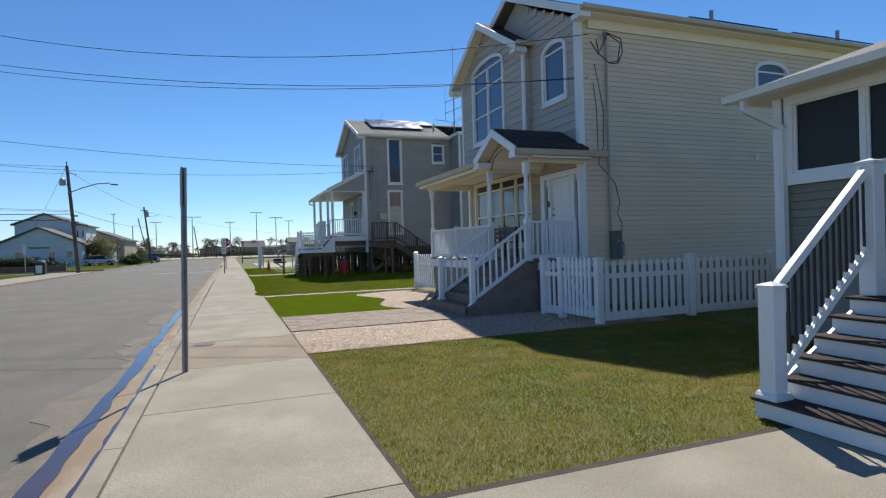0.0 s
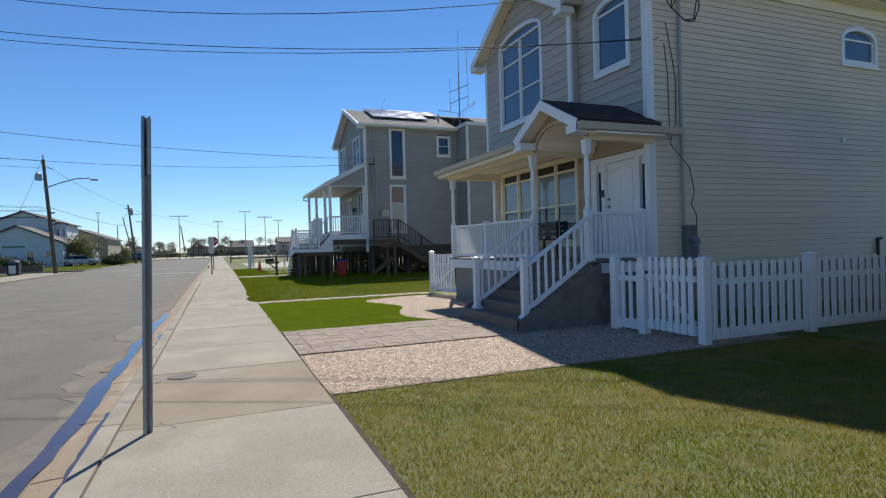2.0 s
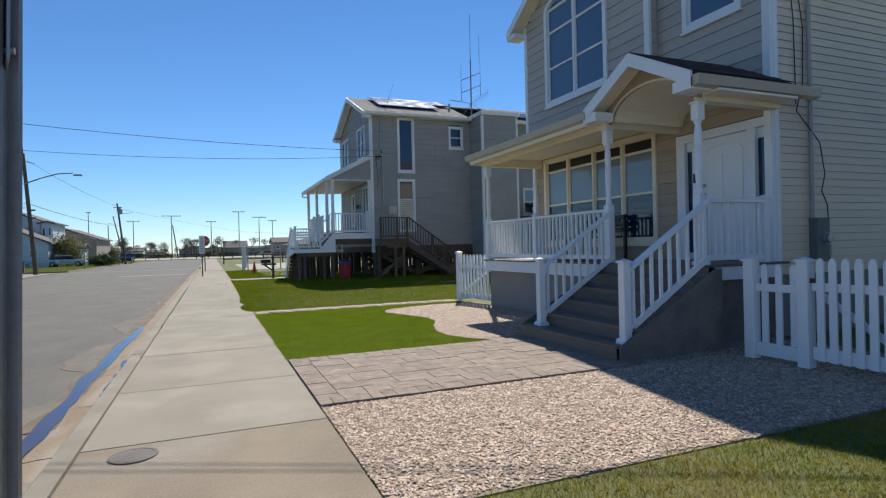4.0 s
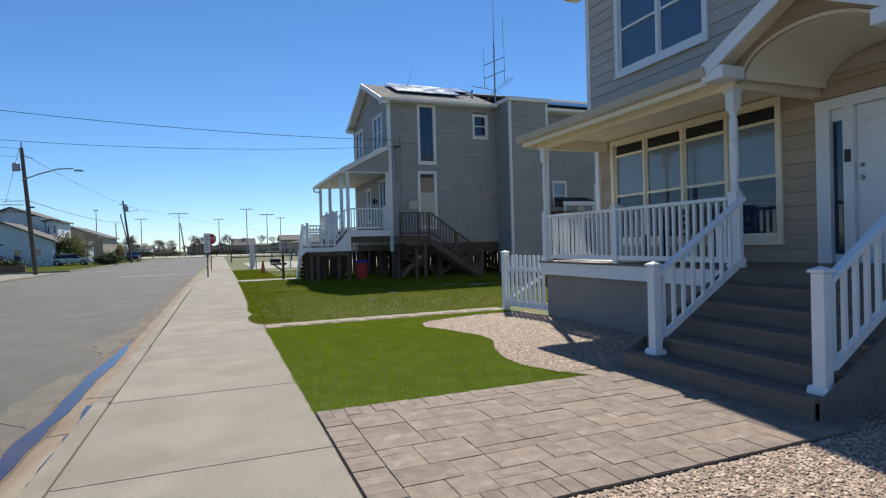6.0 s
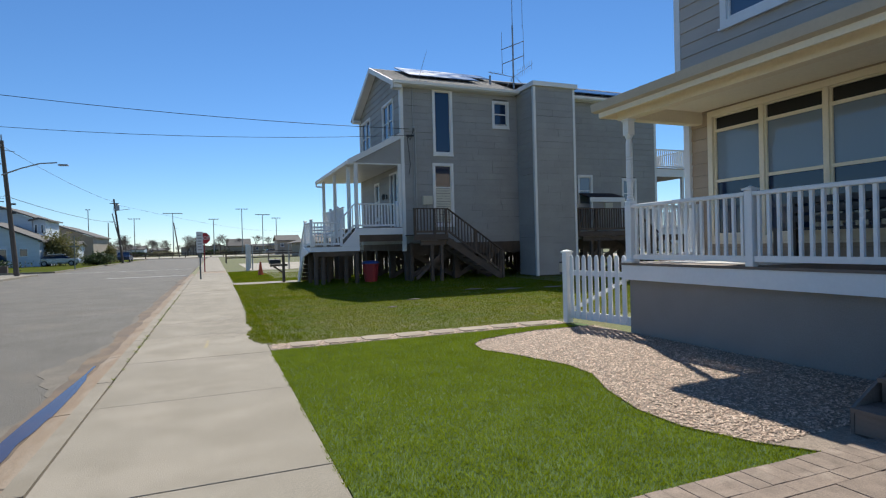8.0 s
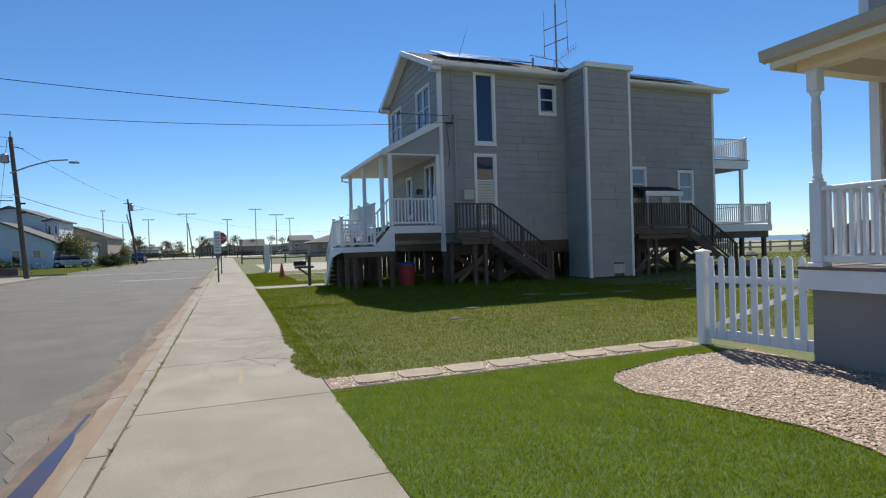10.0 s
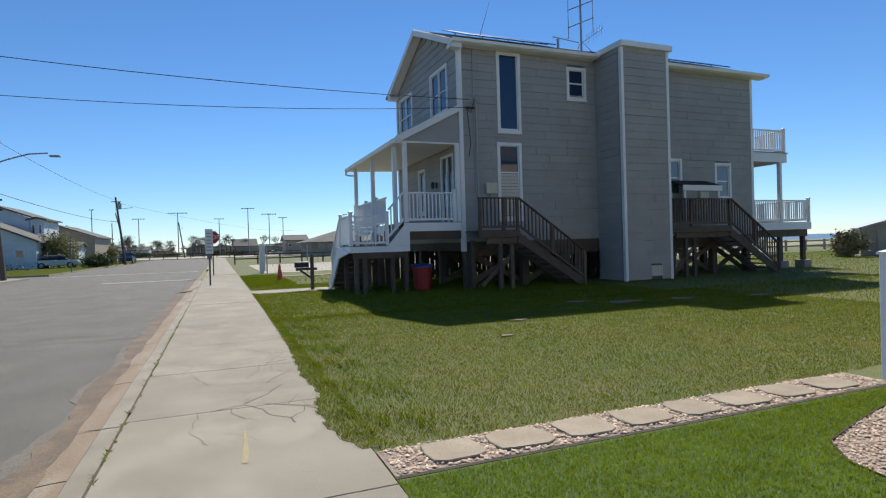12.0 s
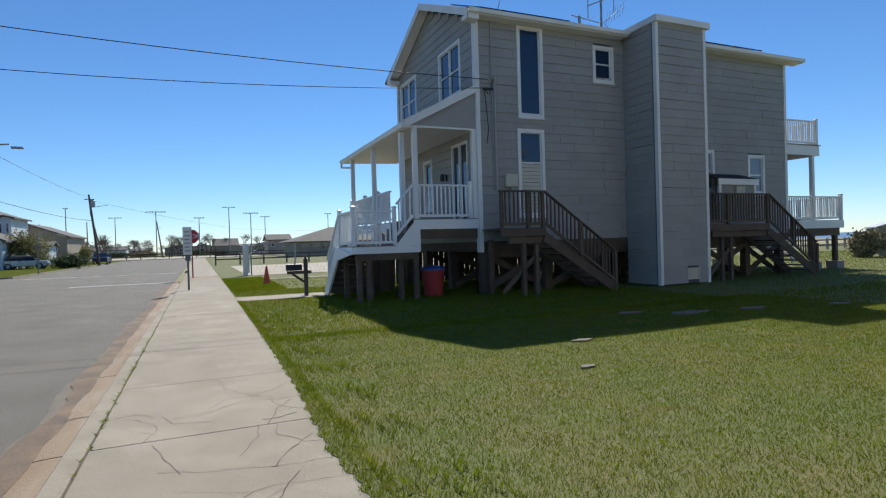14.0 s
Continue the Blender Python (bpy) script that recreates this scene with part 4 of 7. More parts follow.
put("wall", boxes((7.825, 8.02, 13.05, 13.145, 3.45, 6.5)), "clap", house)
PR = Plane("y", 13.145, -1)
for k in range(15):
    put("siding_board", PR.slab(bmesh.new(), 7.86, 7.995, 3.46 + k * 0.20, 3.46 + (k + 1) * 0.20 - 0.012, 0.096, 0.112), "clap", house)
put("wall", boxes((8.02, HB, HN - 0.12, HN - 0.001, 0.86, 6.45), (HB - 0.12, HB, HS + 0.15, HN - 0.12, 0.86, 6.45)), "vinyl", house)
put("wall", boxes((7.83, 8.02, HN - 0.12, HN - 0.001, 3.45, 6.6)), "clap", house)
put("foundation", boxes((8.10, HB, HS + 0.02, HN - 0.02, -0.1, 0.86)), "stucco", house)
put("floor", boxes((8.2, HB - 0.15, HS + 0.16, HN - 0.15, 3.3, 3.44), (7.83, 8.19, 13.16, HN - 0.01, 3.40, 3.448)), "wall_core", house)
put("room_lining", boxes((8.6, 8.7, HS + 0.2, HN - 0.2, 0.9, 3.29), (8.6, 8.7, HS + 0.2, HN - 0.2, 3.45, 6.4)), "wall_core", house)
# corner boards
for spans in ((7.95, 8.02, HS - 0.024, HS + 0.09, 0.86, 6.45), (8.021, 8.11, HS - 0.03, HS - 0.001, 0.86, 6.4), (7.95, 8.019, HN - 0.09, HN + 0.024, 1.05, 3.44), (7.795, 7.845, HN - 0.09, HN + 0.024, 3.45, 6.6), (7.795, 7.845, 13.01, 13.14, 3.45, 6.6)):
    put("corner_board", boxes(spans), "white", house, "white corner board")
# main roof: two slopes over gable ends
RY, RZ = 13.98, 6.50
slope = 0.50


def roof_slab(bm, x0, x1, ya, za, yb, zb, t=0.09):
    prism(bm, [(ya, za), (yb, zb), (yb, zb + t), (ya, za + t)], "x", x0, x1)
    return bm


rz = RZ + (RY - HS + 0.35) * slope
put("roof", roof_slab(bmesh.new(), 7.86, HB + 0.3, HS - 0.35, RZ, RY, rz), "roof_grey", house, "grey asphalt shingle roof")
put("roof", roof_slab(bmesh.new(), 7.86, HB + 0.3, HN + 0.25, RZ, RY, rz), "roof_grey", house, "grey asphalt shingle roof")
for k in range(14):
    t0, t1 = k / 14, (k + 1) / 14
    put("shingle_course", roof_slab(bmesh.new(), 7.84, HB + 0.32, HS - 0.37 + (RY - HS + 0.35) * t0, RZ + 0.09 + (rz - RZ) * t0, HS - 0.35 + (RY - HS + 0.35) * t1, RZ + 0.088 + (rz - RZ) * t1, 0.014), "roof_grey", house)
put("soffit", boxes((7.86, HB + 0.3, HS - 0.36, HS - 0.0, RZ - 0.02, RZ - 0.004)), "soffit", house)
put("frieze_board", boxes((8.25, HB, HS - 0.05, HS - 0.03, RZ - 0.24, RZ - 0.022)), "cream", house, "cream frieze board")
gut = bmesh.new()
prism(gut, [(HS - 0.36, RZ), (HS - 0.47, RZ + 0.02), (HS - 0.48, RZ + 0.11), (HS - 0.465, RZ + 0.11), (HS - 0.455, RZ + 0.035), (HS - 0.37, RZ + 0.02), (HS - 0.37, RZ + 0.11), (HS - 0.36, RZ + 0.11)], "x", 7.84, HB + 0.32)
put("gutter", gut, "gutter", house, "tan metal gutter")


def rake(bm, plane_x0, plane_x1, ya, za, yb, zb, h=0.2):
    prism(bm, [(ya, za - h), (yb, zb - h), (yb, zb), (ya, za)], "x", plane_x0, plane_x1)
    return bm


put("rake_board", rake(bmesh.new(), 7.82, 7.855, HS - 0.36, RZ + 0.09, RY, rz + 0.09), "white", house, "white rake board")
put("rake_board", rake(bmesh.new(), 7.82, 7.855, HN + 0.26, RZ + 0.09, RY, rz + 0.09), "white", house, "white rake board")
put("rake_soffit", rake(bmesh.new(), 7.86, 8.11, HS - 0.33, RZ - 0.01, RY, rz - 0.012, 0.02), "soffit", house)
put("eave_return", boxes((7.83, 8.11, HS - 0.37, HS - 0.03, RZ - 0.13, RZ - 0.03)), "white", house)
put("gable_wall", prism(bmesh.new(), [(HS + 0.1, 6.4), (HN - 0.1, 6.4), (RY, rz - 0.12)], "x", 8.16, 8.20), "clap", house)
# bay gable
BY0, BY1, BYC, BZ, BA = 12.87, 17.47, 15.17, 6.50, 7.86
for s, ya in ((1, BY0), (-1, BY1)):
    put("bay_roof", roof_slab(bmesh.new(), 7.52, 10.6, ya, BZ, BYC, BA, 0.06), "roof", house, "dark shingles over the bay")
    put("rake_board", rake(bmesh.new(), 7.48, 7.515, ya, BZ + 0.07, BYC, BA + 0.07, 0.2), "white", house, "white rake board")
    put("rake_soffit", rake(bmesh.new(), 7.52, 7.82, ya + s * 0.02, BZ - 0.01, BYC, BA - 0.012, 0.02), "soffit", house)
    a, b = sorted((ya, ya + s * 0.33))
    put("eave_return", boxes((7.50, 7.83, a, b, BZ - 0.15, BZ - 0.035)), "white", house)
gut = bmesh.new()
prism(gut, [(BY0, BZ), (BY0 - 0.1, BZ), (BY0 - 0.11, BZ + 0.1), (BY0, BZ + 0.1)], "x", 7.5, 8.12)
put("gutter", gut, "gutter", house)
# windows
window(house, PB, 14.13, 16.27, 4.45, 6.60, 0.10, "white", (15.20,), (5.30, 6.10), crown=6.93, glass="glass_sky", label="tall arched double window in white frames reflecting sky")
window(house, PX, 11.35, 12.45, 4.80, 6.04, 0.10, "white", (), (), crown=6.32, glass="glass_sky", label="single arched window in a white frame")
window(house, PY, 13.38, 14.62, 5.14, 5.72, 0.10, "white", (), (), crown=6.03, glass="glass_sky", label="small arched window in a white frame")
window(house, PX, 13.12, 16.72, 1.33, 3.34, 0.085, "cream", (14.03, 14.91, 15.81), (2.26, 3.03), glass="glass_blind", lower_glass="glass", label="row of four cream-framed sash windows with transoms and pale blinds")
# door with side lights
door = thing("door", PX.p(12.0, 1.05), "white front door with an arched panel between narrow side lights", "")
door.location -= world_base(house)
door.parent = house
del door["label"]
tagged(door, "white panelled front door between narrow side lights")
def fy(y):
    return 10.93 + (y - 11.30) * 1.0556


def fz(z):
    return 1.05 + (z - 1.05) * 1.0725


def DX(bm, a, b, c, d, e, f):
    return PX.slab(bm, fy(a), fy(b), fz(c), fz(d), e, f)


def DP(y, z, d=0.0):
    return PX.p(fy(y), fz(z), d)


bm = bmesh.new()
for a, b in ((11.30, 11.36), (11.52, 11.64), (12.48, 12.60), (12.755, 12.92)):
    DX(bm, a, b, 1.05, 2.86, -0.08, 0.045)
DX(bm, 11.30, 12.92, 2.86, 2.98, -0.08, 0.048)
put("door_frame", bm, "white", door)
leaf = DX(bmesh.new(), 11.645, 12.475, 1.06, 2.855, -0.06, -0.015)
put("door_leaf", leaf, "white", door)
bm = bmesh.new()
for a, b, c, d in ((11.75, 12.03, 1.95, 2.6), (12.09, 12.37, 1.95, 2.6), (11.75, 12.03, 1.2, 1.8), (12.09, 12.37, 1.2, 1.8)):
    DX(bm, a, b, c, d, -0.014, -0.004)
put("door_panel", bm, "white", door)
ring = arch_ring(11.75, 12.37, 2.62, 2.74)
bm = bmesh.new()
for (a, b), (c, d) in zip(ring, ring[1:]):
    beam(bm, DP(a, b, -0.008), DP(c, d, -0.008), 0.012, 0.015)
put("arch_moulding", bm, "white", door)
for a, b in ((11.362, 11.518), (12.602, 12.753)):
    put("side_light_frame", DX(bmesh.new(), a, b, 1.06, 1.16, -0.05, -0.01), "white", door)
    put("side_light_frame", DX(bmesh.new(), a, b, 2.72, 2.857, -0.05, -0.01), "white", door)
    put("pane", DX(bmesh.new(), a, b, 1.162, 2.718, -0.04, -0.03), "glass", door)
for z, r in ((2.03, 0.03), (2.17, 0.026)):
    put("door_handle", tube(bmesh.new(), DP(12.42, z, -0.015), DP(12.42, z, 0.045), r, r * 0.9, 12), "brass", door)
put("keypad", DX(bmesh.new(), 12.51, 12.57, 2.22, 2.36, 0.046, 0.07), "black", door)

# porch deck, foundation, roof
DZ = 1.05
put("porch_foundation", boxes((6.64, 8.0, 12.82, 17.0, -0.1, 0.80)), "stucco", house, "grey painted porch foundation wall")
put("porch_foundation", boxes((6.60, 8.0, 10.92, 12.81, -0.1, 0.83)), "stone_block", house)
put("deck_fascia", boxes((6.54, 6.58, 12.84, 17.06, 0.80, DZ - 0.035), (6.581, 8.01, 17.03, 17.06, 0.80, DZ - 0.035)), "white", house, "white deck fascia board")
put("deck_fascia", boxes((6.76, 8.01, 10.80, 10.83, 0.84, DZ - 0.035)), "white", house)
for k in range(14):
    x = 6.525 + k * 0.116
    ya, yb = 10.78, 17.09
    put("deck_board", boxes((x, x + 0.110, ya, yb, DZ - 0.032, DZ)), "tread", house)
# stair
N = 6
for k in range(N - 1):
    x0, z = 4.95 + k * 0.31, 0.175 * (k + 1)
    put("stair_tread", boxes((x0 - 0.02, x0 + 0.16, 10.60, 12.78, z - 0.03, z), (x0 + 0.166, x0 + 0.34, 10.60, 12.78, z - 0.03, z)), "tread", house)
    put("stair_riser", boxes((x0, x0 + 0.02, 10.62, 12.76, z - 0.175, z - 0.031)), "tread", house)
put("stair_riser", boxes((6.50, 6.515, 10.70, 12.80, 0.87, DZ - 0.033)), "tread", house)
bm = bmesh.new()
prism(bm, [(4.98, -0.05), (6.60, -0.05), (6.60, 1.01), (6.50, 1.01), (4.98, 0.165)], "y", 10.572, 10.597)
put("stair_side", bm, "stone_block", house, "grey-brown boarded stair side")
bm = bmesh.new()
prism(bm, [(4.98, -0.05), (6.53, -0.05), (6.53, 1.01), (6.50, 1.01), (4.98, 0.165)], "y", 12.783, 12.808)
put("stair_side", bm, "stone_block", house)
for yy in (10.68, 12.5):
    post(house, 5.15, yy, 0.176, 1.13, 0.105, "white", True, True, "newel_post")
    railing(house, (5.20, yy), (6.50, yy), 0.24, DZ + 0.02, 0.80, spacing=0.135)
# posts
def turned(x, y, z0, z1):
    o = thing("porch_post", (x, y, z0), "", "")
    o.parent = house
    o.location = Vector((x, y, z0)) - world_base(house)
    h = z1 - z0
    part("base_block", boxes((-0.06, 0.06, -0.06, 0.06, 0, 0.92)), "white", o, bevel=0.006)
    part("base_trim", boxes((-0.085, 0.085, -0.085, 0.085, 0.001, 0.05)), "white", o, bevel=0.01)
    prof = [(0.05, 0.921), (0.058, 0.94), (0.045, 0.96), (0.05, 0.985), (0.038, 1.01), (0.048, 1.2), (0.05, 1.22), (0.044, 1.24), (0.05, 1.26), (0.05, 1.5), (0.044, 1.52), (0.05, 1.54), (0.044, 1.56), (0.05, 1.58), (0.048, h - 0.36), (0.036, h - 0.3), (0.05, h - 0.27), (0.06, h - 0.24)]
    part("turned_shaft", lathe(bmesh.new(), (0, 0, 0), prof, 12), "white", o)
    part("capital", boxes((-0.06, 0.06, -0.06, 0.06, h - 0.239, h), (-0.075, 0.075, -0.075, 0.075, h - 0.03, h - 0.001)), "white", o, bevel=0.004)


for yy in (10.86, 12.66, 16.86):
    turned(6.56, yy, DZ, 3.18)
post(house, 7.72, 10.84, DZ, 1.93, 0.10, "white", True, False)
post(house, 6.56, 14.85, DZ, 1.93, 0.10, "white", True, False)
post(house, 7.92, 16.92, DZ, 1.93, 0.09, "white", False, False)
railing(house, (6.56, 12.74), (6.56, 14.80), DZ, DZ, 0.84, spacing=0.118)
railing(house, (6.56, 14.9), (6.56, 16.80), DZ, DZ, 0.84, spacing=0.118)
railing(house, (6.62, 16.92), (7.88, 16.92), DZ, DZ, 0.84)
railing(house, (6.62, 10.84), (7.68, 10.84), DZ, DZ, 0.84, spacing=0.11)
# porch beam, ceiling, roof
put("porch_beam", boxes((6.48, 6.64, 12.70, 17.0, 3.181, 3.37), (6.64, 8.01, 16.84, 17.0, 3.181, 3.37), (6.48, 8.01, 12.58, 12.699, 3.182, 3.33)), "cream", house, "cream porch beam")
put("porch_ceiling", boxes((6.30, 8.01, 12.75, 17.15, 3.372, 3.392)), "soffit", house, "cream boarded porch ceiling")
put("soffit_board", boxes((6.27, 6.479, 12.75, 17.13, 3.335, 3.371), (6.48, 8.01, 17.001, 17.13, 3.335, 3.371)), "soffit", house)
bm = bmesh.new()
prism(bm, [(6.24, 3.41), (7.99, 3.85), (7.99, 3.91), (6.24, 3.47)], "y", 12.75, 17.16)
put("porch_roof", bm, "roof", house, "dark shingles over the porch")
put("fascia", boxes((6.24, 6.27, 12.75, 17.14, 3.24, 3.41), (6.27, 7.99, 17.13, 17.16, 3.24, 3.41)), "cream", house, "cream fascia board")
for (p0, p1, ax) in (((6.30, 3.20), (12.75, 17.10), "y"),):
    gut = bmesh.new()
    prism(gut, [(6.238, 3.31), (6.155, 3.33), (6.135, 3.44), (6.15, 3.44), (6.17, 3.345), (6.225, 3.325), (6.225, 3.43), (6.238, 3.43)], "y", 12.7, 17.20)
    put("gutter", gut, "gutter", house, "tan metal gutter")
bm = bmesh.new()
prism(bm, [(17.20, 3.41), (17.20, 3.47), (17.16, 3.47), (17.16, 3.41)], "x", 6.24, 7.99)
put("drip_edge", bm, "gutter", house)
# portico gable
PA, PE, PC, PW0, PW1 = 4.00, 3.43, 11.70, 10.60, 12.76
for s, ya in ((1, PW0), (-1, PW1)):
    put("portico_roof", roof_slab(bmesh.new(), 6.22, 8.01, ya, PE, PC, PA, 0.05), "roof", house, "dark shingles over the portico")
    for k in range(6):
        t0, t1 = k / 6, (k + 1) / 6
        put("shingle_course", roof_slab(bmesh.new(), 6.20, 8.012, ya - s * 0.02 + (PC - ya) * t0, PE + 0.052 + (PA - PE) * t0, ya + (PC - ya) * t1, PE + 0.05 + (PA - PE) * t1, 0.014), "roof", house)
    put("rake_board", rake(bmesh.new(), 6.17, 6.205, ya, PE + 0.05, PC, PA + 0.05, 0.19), "white", house, "white rake board")
    put("rake_soffit", rake(bmesh.new(), 6.21, 6.52, ya + s * 0.03, PE - 0.01, PC, PA - 0.01, 0.015), "soffit", house)
    a, b = sorted((ya, ya + s * 0.30))
    put("eave_return", boxes((6.18, 6.52, a, b, PE - 0.17, PE - 0.03)), "white", house)
ring = arch_ring(10.95, 12.5, 3.27, 3.66, 14)
def under_roof(y):
    return PA - 0.02 - abs(y - PC) * (PA - PE) / (PC - PW0)


bm = bmesh.new()
line = [(10.80, 3.22), (10.949, 3.27)] + ring[1:-1] + [(12.501, 3.27), (12.62, 3.22)]
for (a, b), (c, d) in zip(line, line[1:]):
    prism(bm, [(a, b), (c, d), (c, max(d + 0.01, under_roof(c))), (a, max(b + 0.01, under_roof(a)))], "x", 6.53, 6.58)
bmesh.ops.remove_doubles(bm, verts=bm.verts[:], dist=0.0005)
put("gable_panel", bm, "clap_tan", house, "tan shingles in the portico gable")
bm = bmesh.new()
for (a, b), (c, d) in zip(ring, ring[1:]):
    prism(bm, [(a, b - 0.012), (c, d - 0.012), (c, d + 0.022), (a, b + 0.022)], "x", 6.512, 6.528)
bmesh.ops.remove_doubles(bm, verts=bm.verts[:], dist=0.0005)
put("arch_trim", bm, "cream", house)
bm = bmesh.new()
for (a, b), (c, d) in zip(ring, ring[1:]):
    prism(bm, [(a, b), (c, d), (c, d + 0.02), (a, b + 0.02)], "x", 6.583, 7.99)
bmesh.ops.remove_doubles(bm, verts=bm.verts[:], dist=0.0005)
put("barrel_ceiling", bm, "soffit", house, "cream barrel-vaulted portico ceiling")
put("portico_beam", boxes((6.585, 8.01, 10.78, 10.94, 3.181, 3.35)), "cream", house, "cream porch beam")
gut = bmesh.new()
prism(gut, [(PW0, 3.28), (PW0 - 0.09, 3.30), (PW0 - 0.11, 3.42), (PW0, 3.42)], "x", 6.2, 8.45)
put("gutter", gut, "gutter", house, "tan metal gutter")
put("soffit_board", boxes((6.56, 8.01, 10.52, 10.778, 3.25, 3.28)), "soffit", house)
put("recessed_light", tube(bmesh.new(), (7.3, 11.72, 3.665), (7.3, 11.72, 3.678), 0.07, 0.07, 14), "trim", house)

# meter, conduit, cables on the side wall
em = thing("electric_meter", (8.86, 10.86, 1.0), "grey-green electric meter box with round glass meter on beige siding", "electric meter")
put("meter_box", boxes((8.70, 8.98, 10.76, 10.895, 1.02, 1.66)), "meter", em, bevel=0.01)
put("meter_box", boxes((9.0, 9.07, 10.80, 10.895, 1.10, 1.40)), "galv", em)
put("meter_glass", tube(bmesh.new(), (8.90, 10.76, 1.36), (8.90, 10.70, 1.36), 0.075, 0.065, 18), "glass_blind", em)
put("meter_ring", tube(bmesh.new(), (8.90, 10.765, 1.36), (8.90, 10.745, 1.36), 0.09, 0.09, 18), "galv", em)
put("conduit", tube(bmesh.new(), (8.72, 10.84, 1.66), (8.72, 10.84, 6.05), 0.03, 0.03, 10), "pipe", em, "grey conduit pipe")
put("weather_head", tube(bmesh.new(), (8.72, 10.84, 6.05), (8.60, 10.72, 6.18), 0.045, 0.05, 10), "pipe", em)
cable("service_cable", [(8.60, 10.72, 6.16), (8.95, 10.60, 6.0), (9.0, 10.62, 5.7), (8.9, 10.66, 5.45), (8.65, 10.62, 5.42), (8.35, 10.66, 5.65), (8.2, 10.7, 5.9)], 0.012, "wire", em)
cable("service_cable", [(8.60, 10.72, 6.16), (8.93, 10.60, 5.9), (8.9, 10.66, 5.5), (8.66, 10.62, 5.44)], 0.012, "wire", em)
cable("service_cable", [(8.66, 10.70, 6.10), (8.4, 10.68, 5.65), (8.28, 10.6, 5.92)], 0.012, "wire", em)
cable("service_cable", [(8.42, 10.87, 5.45), (8.55, 10.86, 4.8), (8.62, 10.86, 4.4), (8.6, 10.86, 3.6), (8.45, 10.86, 3.2), (8.85, 10.80, 2.75), (8.98, 10.82, 2.3), (8.9, 10.82, 2.05), (9.02, 10.82, 1.85), (9.0, 10.8, 1.66), (8.75, 10.8, 1.64)], 0.008, "wire", em)
cable("service_cable", [(8.36, 10.86, 5.05), (8.44, 10.87, 4.5), (8.46, 10.87, 3.3)], 0.008, "wire", em)
put("side_light", boxes((13.32, 13.42, 10.84, 10.896, 3.42, 3.52)), "white", house)
put("hose_pipe", beams(((14.45, 10.84, 0.9), (14.45, 10.84, 1.3), 0.05, 0.05, (0, 1, 0)), ((14.45, 10.84, 1.28), (14.58, 10.84, 1.3), 0.05, 0.06)), "black", house)
# solar panels and vents on the roof
for x0 in (12.3, 13.35, 16.2, 17.25):
    sp = thing("solar_panel", (x0, 11.6, 6.9), "dark blue solar panel on the grey shingle roof", "solar panel", "solar panels on the roof")
    bm = bmesh.new()
    ya, yb = 10.95, 11.95
    za, zb = RZ + (ya - HS + 0.35) * slope + 0.19, RZ + (yb - HS + 0.35) * slope + 0.19
    prism(bm, [(ya, za), (yb, zb), (yb, zb + 0.04), (ya, za + 0.04)], "x", x0, x0 + 1.0)
    put("panel_face", bm, "solar", sp)
    put("mount", boxes((x0 + 0.1, x0 + 0.14, ya + 0.1, ya + 0.14, za - 0.12, za + 0.03)), "galv", sp)
for x0 in (12.2, 16.9):
    put("vent_pipe", tube(bmesh.new(), (x0, 11.1, 6.7), (x0, 11.1, 7.22), 0.05, 0.05, 10), "galv", house)

# porch furniture
bench = thing("bench", (7.75, 14.6, DZ), "dark slatted porch bench under the windows", "bench")
for a in (13.9, 15.3):
    for b in (7.42, 7.78):
        part("leg", boxes((b - 7.6 - 0.025, b - 7.6 + 0.025, a - 14.6 - 0.025, a - 14.6 + 0.025, 0, 0.42 if b < 7.5 else 0.85)), "black", bench)
for k in range(4):
    part("seat_slat", boxes((-0.2 + k * 0.1, -0.12 + k * 0.1, -0.74, 0.74, 0.421, 0.445)), "black", bench)
for k in range(3):
    part("back_slat", boxes((0.13, 0.153, -0.74, 0.74, 0.52 + k * 0.12, 0.60 + k * 0.12)), "black", bench)
mat_ = tagged(part("doormat", boxes((6.9, 7.5, 14.9, 16.6, DZ + 0.001, DZ + 0.012)), "sign_white"), "pale rug on the porch boards", "rug")


# ---- picket fences ----
def picket(w, h):
    return mesh_of("picket", prism(bmesh.new(), [(-w / 2, 0), (w / 2, 0), (w / 2, h - 0.05), (w * 0.3, h - 0.012), (0, h), (-w * 0.3, h - 0.012), (-w / 2, h - 0.05)], "y", -0.011, 0.011), "white")


def fence(name, label, a, b, z0, h, posts, gap=0.125, w=0.075, category="fence"):
    a, b = Vector((*a, 0)), Vector((*b, 0))
    f = thing(name, a, label, category)
    d = (b - a).normalized()
    turn = math.atan2(d.y, d.x)
    L = (b - a).length
    ps = sorted(posts)
    for s in ps:
        p = a + d * s
        post(f, p.x, p.y, 0, h + 0.03, 0.125, "white", True, False, "fence_post")
    me = picket(w, h - 0.08)
    for s, e in zip(ps, ps[1:]):
        s, e = s + 0.063, e - 0.063
        for rz_, hh in ((0.12, 0.15), (0.82, 0.085)):
            put("fence_rail", beams((a + d * s + Vector((0, 0, rz_)), a + d * e + Vector((0, 0, rz_)), 0.035, hh)), "white", f, bevel=0.004)
        n = int((e - s) / gap)
        for k in range(n):
            ob = new("picket", me)
            ob.parent = f
            ob.matrix_local = Matrix.Translation(d * (s + (k + 0.5) * (e - s) / n) + Vector((0, 0, 0.08)) + Vector((d.y, -d.x, 0)) * 0.03) @ Matrix.Rotation(turn, 4, "Z")
    return f


